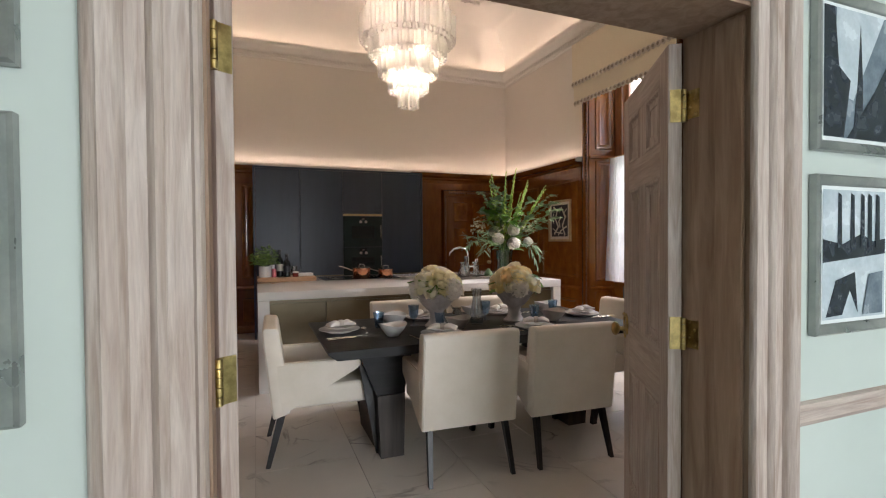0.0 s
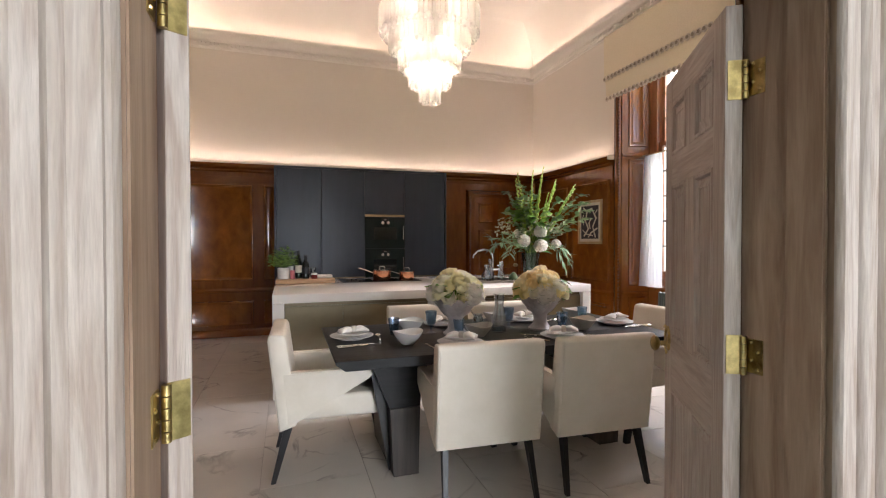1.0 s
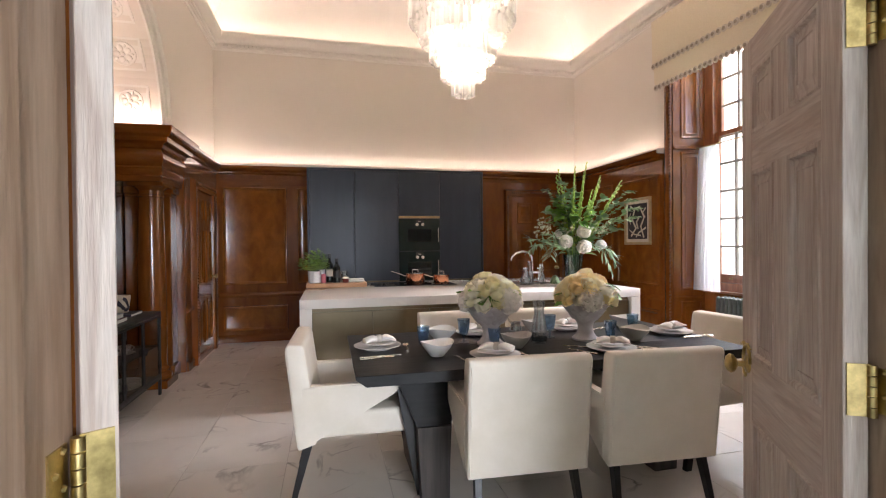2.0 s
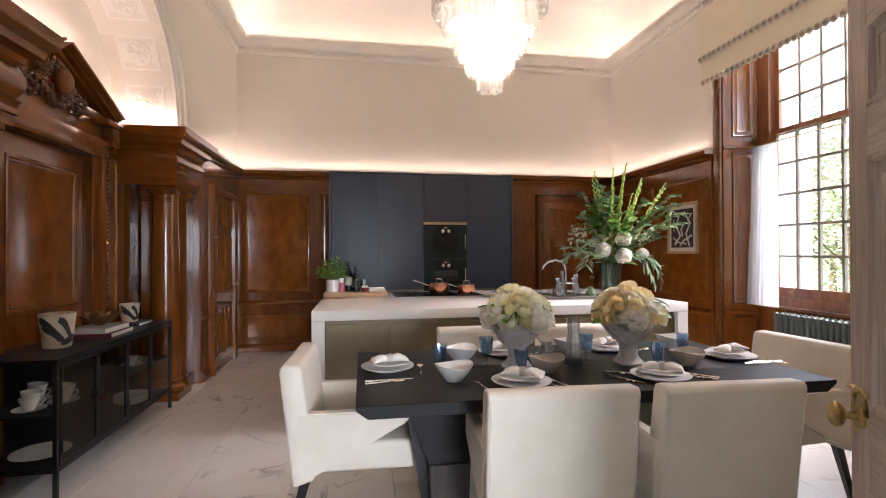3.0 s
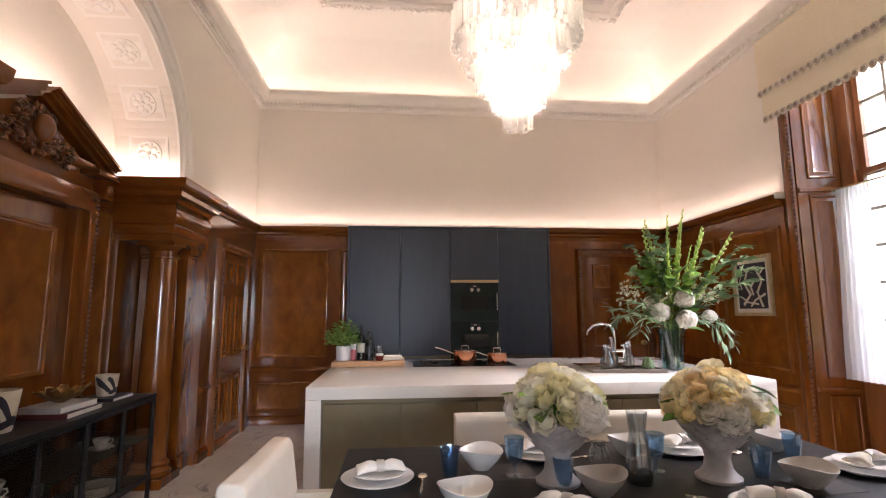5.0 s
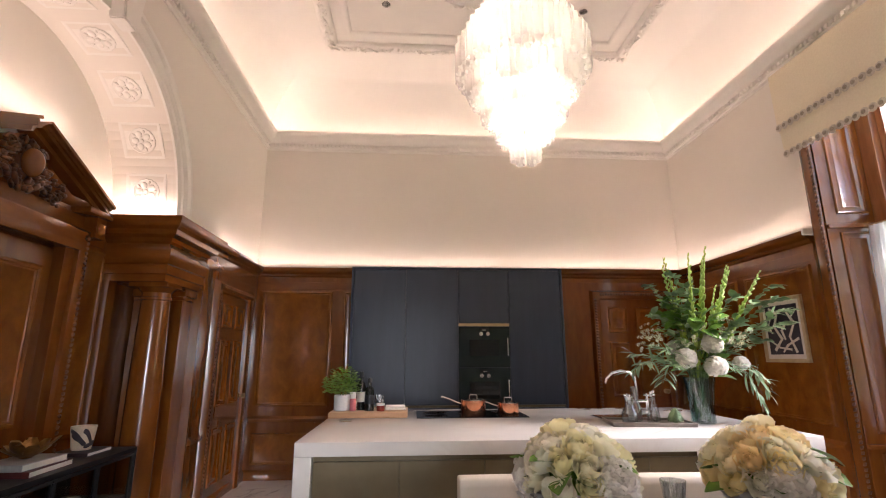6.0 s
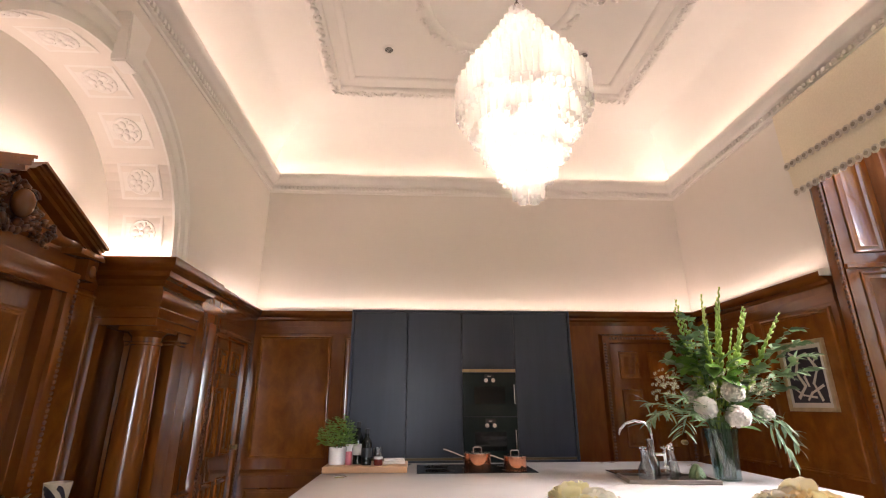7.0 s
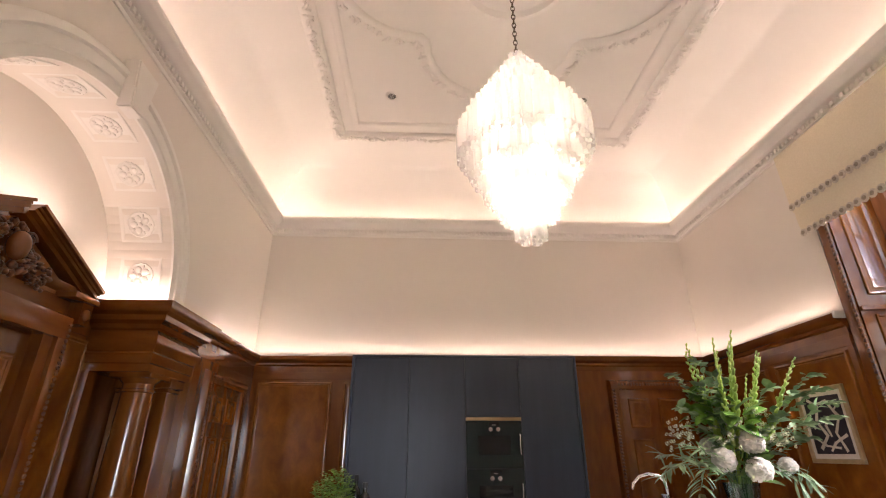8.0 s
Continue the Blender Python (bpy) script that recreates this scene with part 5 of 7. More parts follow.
part("spirit", bm, AMBER, g, "amber liquid")
for x, y in ((3.22, 5.64), (3.29, 5.74)):
    g = glassware("oil_cruet", pose(x, y, TZ), [(0, 0.001), (0.036, 0.001), (0.038, 0.02), (0.026, 0.10), (0.014, 0.14), (0.014, 0.175), (0.018, 0.18), (0, 0.18)], CLEAR, "clear glass cruet with a metal stopper", "cruet", "cruets")
    bm = bmesh.new()
    lathe(bm, [(0.012, 0.181), (0.014, 0.19), (0.008, 0.20), (0.012, 0.215), (0, 0.222)], 14)
    part("stopper", bm, STEEL, g, "steel stopper")
c = thing("artichoke", pose(3.37, 5.60, TZ), "dark green artichoke on the tray", "artichoke")
bm = bmesh.new()
rg = random.Random(6)
for lv in range(6):
    for k in range(9 - lv):
        a = 2 * math.pi * (k + 0.5 * (lv % 2)) / (9 - lv)
        rr, z = 0.042 * math.cos(lv * 0.24), 0.02 + lv * 0.011
        bmesh.ops.create_icosphere(bm, subdivisions=1, radius=1.0, matrix=Matrix.Translation((rr * math.cos(a), rr * math.sin(a), z + 0.008)) @ Matrix.Rotation(a, 4, "Z") @ Matrix.Rotation(-0.4, 4, "Y") @ Matrix.Diagonal((0.010, 0.017, 0.021, 1)))
part("scales", bm, GREYLEAF, c)
bm = bmesh.new()
lathe(bm, [(0, 0.0005), (0.014, 0.0005), (0.036, 0.018), (0.03, 0.06), (0, 0.07)], 14)
part("heart", bm, GREYLEAF, c)

# ---- dining table ----
TX0, TX1, TY0, TY1, TH = 1.14, 3.41, 3.19, 4.25, 0.755
tb = thing("dining_table", pose(0, 0, 0), "long black-stained oak dining table with slab legs", "table")
bm = bmesh.new()
prism(bm, [(TX0, TH), (TX1, TH), (TX1, TH - 0.018), (TX1 - 0.05, TH - 0.055), (TX0 + 0.05, TH - 0.055), (TX0, TH - 0.018)], Matrix.Translation((0, TY0, 0)), TY1 - TY0)
bmesh.ops.bevel(bm, geom=bm.edges[:], offset=0.002, segments=1, affect="EDGES")
part("tabletop", bm, BLACKWOOD, tb)
for x, s in ((1.55, 1), (3.00, -1)):
    bm = bmesh.new()
    prism(bm, [(x - s * 0.20, TH - 0.056), (x + s * 0.16, TH - 0.056), (x + s * 0.10, 0.40), (x - s * 0.08, 0.40)], Matrix.Translation((0, 3.42, 0)), 0.60)
    part("leg_head", bm, BLACKWOOD, tb)
    bm = bmesh.new()
    prism(bm, [(x - s * 0.08, 0.40), (x + s * 0.10, 0.40), (x + s * 0.09, 0.0), (x - s * 0.06, 0.0)], Matrix.Translation((0, 3.40, 0)), 0.64)
    part("leg_slab", bm, LEGB, tb)


# ---- dining chairs ----
def dining_chair():
    c = thing("dining_chair", pose(0, 0, 0), "cream leather dining armchair with slim black wooden legs", "chair", "chairs round the table")
    bm = bmesh.new()
    pts = [(-0.30, 0.30), (-0.36, 0.84), (-0.345, 0.86), (-0.275, 0.855), (-0.26, 0.83), (-0.205, 0.42), (-0.205, 0.33)]
    prism(bm, pts, Matrix(((0, 1, 0, -0.295), (1, 0, 0, 0), (0, 0, 1, 0), (0, 0, 0, 1))), 0.59)
    bmesh.ops.bevel(bm, geom=[e for e in bm.edges], offset=0.010, segments=2, affect="EDGES", profile=0.5)
    part("backrest", bm, CREAM, c, "", 50)
    # stitched welt down both sides of the back
    for s in (-1, 1):
        bm = bmesh.new()
        tube(bm, [(s * 0.283, -0.3015, 0.315), (s * 0.283, -0.3585, 0.825)], 0.003, 6)
        part("piping", bm, CREAM, c)
    bm = box(-0.238, -0.20, 0.335, 0.238, 0.285, 0.475, 0.022, 3)
    part("seat", bm, CREAM, c, "", 60)
    for s in (-1, 1):
        bm = bmesh.new()
        x0 = 0.242 if s > 0 else -0.298
        prism(bm, [(-0.285, 0.635), (0.225, 0.635), (0.232, 0.60), (0.215, 0.575), (-0.255, 0.32)], Matrix(((0, 1, 0, x0), (1, 0, 0, 0), (0, 0, 1, 0), (0, 0, 0, 1))), 0.056)
        bmesh.ops.bevel(bm, geom=bm.edges[:], offset=0.007, segments=2, affect="EDGES")
        part("armrest", bm, CREAM, c, "", 50)
        for y0, z0, y1, t0, t1 in ((0.243, 0.632, 0.345, 0.030, 0.020), (-0.245, 0.338, -0.335, 0.024, 0.014)):
            bm = bmesh.new()
            xc = s * 0.270 if y0 > 0 else s * 0.235
            xe = s * 0.270 if y0 > 0 else s * 0.255
            a = [bm.verts.new((xc + i * t0 * 0.7, y0 + j * t0, z0)) for i, j in ((-1, -1), (1, -1), (1, 1), (-1, 1))]
            b = [bm.verts.new((xe + i * t1 * 0.8, y1 + j * t1, 0.0)) for i, j in ((-1, -1), (1, -1), (1, 1), (-1, 1))]
            bm.faces.new(a)
            bm.faces.new(b[::-1])
            for k in range(4):
                bm.faces.new((a[k], b[k], b[(k + 1) % 4], a[(k + 1) % 4]))
            part("leg", bm, BLACKLEG, c)
    return c


ch = dining_chair()
ch.matrix_basis = pose(1.93, 3.275, 0, 0, 0, -3)
for m in (pose(2.615, 3.23, 0, 0, 0, -3), pose(1.165, 3.79, 0, 0, 0, -92), pose(3.43, 3.66, 0, 0, 0, 94), pose(1.975, 4.165, 0, 0, 0, 181), pose(2.66, 4.14, 0, 0, 0, 178)):
    copy_thing(ch, m)


# ---- table setting ----
def plate_set(m, soft):
    p = thing("dinner_plate", m, "white porcelain dinner plate on the black table", "plate", "dinner plates")
    bm = bmesh.new()
    lathe(bm, [(0, 0.0005), (0.085, 0.0005), (0.09, 0.006), (0.138, 0.020), (0.140, 0.023), (0.136, 0.0235), (0.088, 0.011), (0, 0.009)], 40)
    part("plate_body", bm, PORCELAIN, p)
    q = thing("side_plate", m @ pose(0.006, 0.012, 0.0235), "smaller white porcelain plate stacked on a dinner plate", "plate", "side plates")
    bm = bmesh.new()
    lathe(bm, [(0, 0.0005), (0.062, 0.0005), (0.066, 0.004), (0.106, 0.013), (0.107, 0.015), (0.104, 0.016), (0.065, 0.008), (0, 0.007)], 36)
    part("plate_body", bm, PORCELAIN, q)
    k = thing("rolled_napkin", m @ pose(0.01, 0.0, 0.038, 0, 0, soft), "ivory linen napkin drawn through a woven ring", "napkin", "napkins")
    for s in (-1, 1):
        bm = bmesh.new()
        rg = random.Random(int(soft) * 3 + s + 50)
        rings = []
        for i in range(7):
            u = i / 6
            wd, ht = 0.014 + 0.040 * u ** 0.8, 0.016 + 0.006 * math.sin(u * 4)
            ring = []
            for j in range(14):
                a = 2 * math.pi * j / 14
                wob = 1 + 0.14 * math.sin(3 * a + u * 5 + s) * u
                ring.append(bm.verts.new((s * (0.008 + 0.082 * u), wd * math.cos(a) * wob, ht + ht * math.sin(a) * 0.9 * wob + 0.001)))
            rings.append(ring)
        for a_, b_ in zip(rings, rings[1:]):
            for j in range(14):
                bm.faces.new((a_[j], a_[(j + 1) % 14], b_[(j + 1) % 14], b_[j]))
        bm.faces.new(rings[0])
        bm.faces.new(rings[-1])
        part("napkin_fold", bm, LINEN, k, "", 70)
    bm = bmesh.new()
    lathe(bm, [(0.020, -0.014), (0.0225, -0.014), (0.0225, 0.014), (0.020, 0.014), (0.020, -0.014)], 20, Matrix.Translation((0, 0, 0.021)) @ Matrix.Rotation(radians(90), 4, "Y"))
    part("napkin_ring", bm, STONEWARE, k, "woven beige ring")


for i, (x, y, a) in enumerate(((1.30, 3.79, 8), (1.90, 3.39, -35), (2.60, 3.37, -30), (3.27, 3.71, 20), (2.00, 4.05, 10), (2.68, 4.05, 15))):
    plate_set(pose(x, y, TH), a)


def bowl(m, material, label):
    b = thing("bowl", m, label, "bowl", "bowls on the table")
    bm = bmesh.new()
    prof = [(0, 0.0005), (0.036, 0.0005), (0.042, 0.006), (0.078, 0.050), (0.094, 0.080), (0.0915, 0.081), (0.074, 0.052), (0.036, 0.012), (0, 0.010)]
    rings = []
    for r, z in prof:
        rings.append([bm.verts.new((r * math.cos(2 * math.pi * k / 36), r * math.sin(2 * math.pi * k / 36), z * (1 + 0.10 * math.cos(4 * math.pi * k / 36) * (z > 0.03)))) for k in range(36)] if r else None)
    for a_, b_ in zip(rings, rings[1:]):
        if a_ and b_:
            for k in range(36):
                bm.faces.new((a_[k], a_[(k + 1) % 36], b_[(k + 1) % 36], b_[k]))
    bm.faces.new(rings[1][::-1])
    bm.faces.new(rings[-2])
    part("bowl_body", bm, material, b, "", 50)


for x, y, mt, lb, a in ((1.60, 3.50, PORCELAIN, "white porcelain bowl with a wavy rim", 20), (1.72, 3.90, PORCELAIN, "white porcelain bowl with a wavy rim", 60), (2.10, 3.58, STONEWARE, "beige stoneware bowl with a wavy rim", 10), (2.90, 3.58, STONEWARE, "beige stoneware bowl with a wavy rim", 30), (3.12, 4.03, PORCELAIN, "white porcelain bowl with a wavy rim", 0), (2.42, 4.02, PORCELAIN, "white porcelain bowl with a wavy rim", 15)):
    bowl(pose(x, y, TH, 0, 0, a), mt, lb)
facet = lambda a, z: 1 + 0.035 * math.cos(10 * a)
for x, y in ((1.585, 3.82), (1.99, 3.655), (2.80, 3.69), (3.105, 3.89)):
    glassware("blue_tumbler", pose(x, y, TH), [(0, 0.001), (0.024, 0.001), (0.026, 0.004), (0.040, 0.112), (0.0375, 0.112), (0.024, 0.014), (0, 0.014)], BLUEGLASS, "blue-grey fluted glass tumbler on the table", "glass", "blue glasses", 40, facet)
GOBLET = [(0, 0.001), (0.036, 0.001), (0.036, 0.004), (0.010, 0.012), (0.007, 0.030), (0.010, 0.045), (0.026, 0.058), (0.034, 0.085), (0.040, 0.150), (0.0375, 0.150), (0.031, 0.088), (0.022, 0.062), (0, 0.056)]
for x, y in ((1.84, 3.80), (2.425, 3.80)):
    glassware("blue_goblet", pose(x, y, TH), GOBLET, BLUEGLASS, "blue-grey fluted glass goblet on the table", "glass", "blue goblets", 40, facet)
g = glassware("glass_carafe", pose(2.295, 3.68, TH), [(0, 0.001), (0.046, 0.001), (0.050, 0.006), (0.052, 0.05), (0.042, 0.13), (0.030, 0.185), (0.040, 0.262), (0.038, 0.262), (0.028, 0.185), (0.039, 0.13), (0.048, 0.05), (0.046, 0.012), (0, 0.012)], CLEAR, "tall clear glass carafe with a blue base", "carafe")
bm = bmesh.new()
lathe(bm, [(0, 0.013), (0.0455, 0.013), (0.0475, 0.04), (0, 0.04)], 24)
part("blue_base", bm, BLUEGLASS, g, "blue tinted base")
g = glassware("glass_jar", pose(2.22, 3.88, TH), [(0, 0.001), (0.036, 0.001), (0.042, 0.02), (0.042, 0.06), (0.030, 0.085), (0.034, 0.10), (0.031, 0.10), (0.027, 0.085), (0.039, 0.058), (0.039, 0.02), (0, 0.01)], CLEAR, "small clear glass jar with a spoon", "jar")
bm = bmesh.new()
tube(bm, [(0.02, 0.0, 0.03), (-0.07, 0.02, 0.15)], 0.006, 8)
part("twisted_spoon", bm, CLEAR, g, "clear glass spoon")


def cutlery(kind, m):
    c = thing(kind, m, "aged silver " + kind + " lying on the table", kind, "cutlery")
    bm = bmesh.new()
    tube(bm, [(-0.10, 0, 0.004), (-0.06, 0, 0.0045), (0.0, 0, 0.006), (0.03, 0, 0.008)], 0.0055, 8, 0.6)
    part("handle", bm, SILVER, c)
    bm = bmesh.new()
    if kind == "spoon":
        bmesh.ops.create_uvsphere(bm, u_segments=16, v_segments=8, radius=1.0, matrix=Matrix.Translation((0.058, 0, 0.008)) @ Matrix.Diagonal((0.030, 0.019, 0.006, 1)))
        part("bowl", bm, SILVER, c)
    elif kind == "fork":
        bx(bm, 0.028, -0.010, 0.006, 0.052, 0.010, 0.009)
        for k in range(4):
            bx(bm, 0.052, -0.010 + k * 0.0058, 0.006, 0.092, -0.0075 + k * 0.0058, 0.0085)
        part("tines", bm, SILVER, c)
    else:
        prism(bm, [(0.03, -0.004), (0.11, -0.003), (0.125, 0.004), (0.03, 0.006)], Matrix.Translation((0, 0, 0.008)) @ Matrix.Rotation(radians(90), 4, "X"), 0.002)
        part("blade", bm, SILVER, c)


for kind, x, y, a in (("fork", 1.71, 3.37, 100), ("spoon", 2.075, 3.36, 110), ("knife", 2.03, 3.34, 110), ("fork", 2.41, 3.37, 120), ("spoon", 2.80, 3.375, 140), ("knife", 2.77, 3.35, 140), ("spoon", 1.47, 3.76, 85), ("knife", 1.28, 3.55, 0), ("spoon", 1.28, 3.52, 8), ("fork", 2.52, 3.99, 10), ("knife", 3.33, 3.53, -10), ("spoon", 3.38, 3.56, -10), ("fork", 2.20, 4.00, 15), ("knife", 2.14, 3.98, 10), ("spoon", 2.86, 3.97, 20), ("fork", 2.46, 3.48, 150), ("knife", 3.05, 3.74, 60)):
    cutlery(kind, pose(x, y, TH, 0, 0, a))
for x, y, w, d in ((1.80, 3.85, 0.26, 0.18), (2.95, 3.58, 0.22, 0.16)):
    c = thing("table_mat", pose(x, y, TH, 0, 0, 5), "dark brown table mat", "mat", "table mats")
    part("mat_sheet", box(-w / 2, -d / 2, 0.0003, w / 2, d / 2, 0.0025, 0.001), LEGB, c)


# ---- flowers ----
def petal(bm, m, w, h, curl, n=4):
    """A cupped petal standing at the origin, opening towards +x."""
    grid = []
    for i in range(n + 1):
        v = i / n
        row = []
        for j in (-1, -0.5, 0, 0.5, 1):
            ww = w * math.sin(math.pi * (0.12 + 0.72 * v)) ** 0.7
            y = j * ww
            x = curl * v * v * h - 0.35 * j * j * ww * (1 - 0.5 * v)
            row.append(bm.verts.new(m @ Vector((x, y, h * v * (1 - 0.10 * j * j)))))
        grid.append(row)
    for i in range(n):
        for j in range(4):
            bm.faces.new((grid[i][j], grid[i][j + 1], grid[i + 1][j + 1], grid[i + 1][j]))


def rose_mesh(seed):
    """A full round rose: shells of overlapping cupped petals with rolled rims."""
    rg, bm = random.Random(seed), bmesh.new()
    for lv, (cnt, R, top, flare) in enumerate(((2, 0.008, 10, 0.0), (3, 0.013, 16, 0.08), (4, 0.018, 26, 0.12), (5, 0.024, 38, 0.16), (6, 0.030, 52, 0.22), (6, 0.035, 68, 0.30))):
        for k in range(cnt):
            a0 = 2 * math.pi * (k + 0.37 * lv) / cnt + rg.uniform(-0.15, 0.15)
            half = (1.30 * math.pi / cnt) * rg.uniform(0.95, 1.1)
            tp = top + rg.uniform(-4, 5)
            grid = []
            for i in range(5):
                v = i / 4
                row = []
                for j in range(6):
                    u = j / 2.5 - 1
                    ph = math.radians(150 - (150 - tp - 14 * u * u) * v)
                    rr = R * (1 + flare * v ** 5 * (1 + 0.35 * math.sin(3.1 * u + k * 2.3 + lv))) * (1 + 0.07 * u)
                    an = a0 + half * u * (1.0 - 0.25 * v * v * (u * u))
                    row.append(bm.verts.new((rr * math.sin(ph) * math.cos(an), rr * math.sin(ph) * math.sin(an), 0.030 + rr * math.cos(ph) * 1.12 - 0.0012 * lv)))
                grid.append(row)
            for i in range(4):
                for j in range(5):
                    bm.faces.new((grid[i][j], grid[i][j + 1], grid[i + 1][j + 1], grid[i + 1][j]))
    me = bpy.data.meshes.new("rose")
    bm.to_mesh(me)
    bm.free()
    me.materials.append((IVORY + YELLOW)[seed])
    for p in me.polygons:
        p.use_smooth = True
    return me


def floret_ball(r, count, seed, size):
    rg, v, f = random.Random(seed), [], []
    for k in range(count):
        z = 1 - 1.75 * (k + 0.5) / count
        a = k * 2.39996
        q = math.sqrt(max(0, 1 - z * z))
        nrm = Vector((q * math.cos(a), q * math.sin(a), z))
        c = nrm * r * rg.uniform(0.80, 1.08)
        nrm = (nrm + Vector((rg.uniform(-1, 1), rg.uniform(-1, 1), rg.uniform(-1, 1))) * 0.45).normalized()
        u = nrm.orthogonal().normalized()
        u.rotate(Matrix.Rotation(rg.uniform(0, 6), 3, nrm))
        w = nrm.cross(u)
        for j in range(4):
            t = math.pi / 2 * j
            d1, d2 = u * math.cos(t) + w * math.sin(t), u * math.cos(t + 1.57) + w * math.sin(t + 1.57)
            b = len(v)
            v += [c, c + d1 * size * 0.7 + nrm * size * 0.25, c + (d1 + d2) * size * 0.62 + nrm * size * rg.uniform(0.1, 0.5), c + d2 * size * 0.7 + nrm * size * 0.25]
            f.append([b, b + 1, b + 2, b + 3])
    me = bpy.data.meshes.new("hydrangea")
    me.from_pydata(v, [], f)
    me.materials.append(WHITEPETAL)
    return me


def leaf_mesh(name, length, width, material, fold=0.25):
    bm = bmesh.new()
    n = 6
    rows = []
    for i in range(n + 1):
        u = i / n
        w = width * math.sin(math.pi * min(1, u * 0.96 + 0.02)) ** 0.8 * 0.5
        z = -0.25 * length * u * u
        rows.append([bm.verts.new((length * u, -w, z + fold * w)), bm.verts.new((length * u, 0, z)), bm.verts.new((length * u, w, z + fold * w))])
    for a_, b_ in zip(rows, rows[1:]):
        for j in range(2):
            bm.faces.new((a_[j], a_[j + 1], b_[j + 1], b_[j]))
    me = bpy.data.meshes.new(name)
    bm.to_mesh(me)
    bm.free()
    me.materials.append(material)
    for p in me.polygons:
        p.use_smooth = True
    return me


ROSES = [rose_mesh(k) for k in range(6)]
HYD = floret_ball(0.066, 210, 3, 0.019)
BIGLEAF = leaf_mesh("leaf", 0.11, 0.07, LEAF)


def child(name, me, parent, m, label=""):
    o = new(name, me)
    o.parent, o.matrix_basis = parent, m
    return tagged(o, label)


def urn_of_roses(m, seed, label):
    u = thing("urn", m, "footed grey-lilac ceramic urn with overlapping petals", "urn", "flower urns")
    bm = bmesh.new()
    lathe(bm, [(0, 0.0005), (0.082, 0.0005), (0.084, 0.012), (0.070, 0.022), (0.052, 0.045), (0.046, 0.080), (0.052, 0.110), (0.085, 0.145), (0.122, 0.200), (0.140, 0.248), (0.134, 0.248), (0.112, 0.200), (0.06, 0.14), (0, 0.13)], 36)
    part("urn_body", bm, URN, u)
    bm = bmesh.new()
    for lv in range(4):
        n = 12
        for k in range(n):
            a = 2 * math.pi * (k + 0.5 * (lv % 2)) / n
            z = (0.128, 0.158, 0.188, 0.212)[lv]
            r = (0.078, 0.100, 0.121, 0.134)[lv]
            petal(bm, Matrix.Rotation(a, 4, "Z") @ Matrix.Translation((r, 0, z)) @ Matrix.Rotation(0.66, 4, "Y"), 0.024 + 0.004 * lv, (0.052, 0.050, 0.048, 0.042)[lv], 0.10, 3)
    part("petal_relief", bm, URN, u, "", 60)
    fl = thing("rose_bouquet", m @ pose(0, 0, 0.0), label, "flowers", "rose bouquets")
    rg = random.Random(seed)
    k = 0
    for lv, (cnt, rr, z, tilt) in enumerate(((11, 0.160, 0.272, 72), (10, 0.138, 0.328, 52), (7, 0.098, 0.376, 34), (4, 0.050, 0.405, 18))):
        for j in range(cnt):
            a = 360 * (j + 0.5 * (lv % 2)) / cnt + rg.uniform(-8, 8)
            r2 = rr * rg.uniform(0.9, 1.1)
            mm = pose(0, 0, 0, 0, 0, a) @ pose(r2, 0, z + rg.uniform(-0.012, 0.012), 0, tilt + rg.uniform(-10, 10), 0)
            if lv == 0 and j % 4 == 1:
                child("hydrangea", HYD, fl, mm @ pose(-0.012, 0, -0.02, 0, 0, rg.uniform(0, 90)), "white hydrangea head")
            else:
                s = rg.uniform(1.0, 1.25)
                child("rose", ROSES[k % 3 + (3 if seed == 2 and k % 4 else 0)], fl, mm @ pose(0, 0, -0.032, 0, 0, rg.uniform(0, 90)) @ Matrix.Scale(s, 4), "")
            k += 1
    for j in range(12):
        a = 360 * j / 12 + rg.uniform(-9, 9)
        s = rg.uniform(0.7, 1.25)
        child("leaf", BIGLEAF, fl, pose(0, 0, 0, 0, 0, a) @ pose(0.095, 0, 0.235 + rg.uniform(0, 0.10), rg.uniform(-30, 30), -20 + rg.uniform(-20, 25), 0) @ Matrix.Scale(s, 4))
    for j in range(9 if seed == 2 else 3):
        mm = pose(0, 0, 0, 0, 0, (-128 + 9 * j) if seed == 2 else (-12 + 10 * j)) @ pose(0.115, 0, (0.37 if j % 2 else 0.31) - 0.010 * j, rg.uniform(-40, 40), rg.uniform(0, 45), rg.uniform(-25, 25))
        child("leaf", BIGLEAF, fl, mm @ Matrix.Scale(1.05 if seed == 2 else 0.8, 4))
    bm = bmesh.new()
    bmesh.ops.create_uvsphere(bm, u_segments=16, v_segments=10, radius=1.0, matrix=Matrix.Translation((0, 0, 0.27)) @ Matrix.Diagonal((0.10, 0.10, 0.08, 1)))
    part("moss_core", bm, LEAF, fl)


urn_of_roses(pose(1.985, 3.71, TH), 1, "dense bouquet of ivory roses and hydrangeas in an urn")
urn_of_roses(pose(2.62, 3.69, TH, 0, 0, 100), 2, "dense bouquet of ivory roses and hydrangeas in an urn")

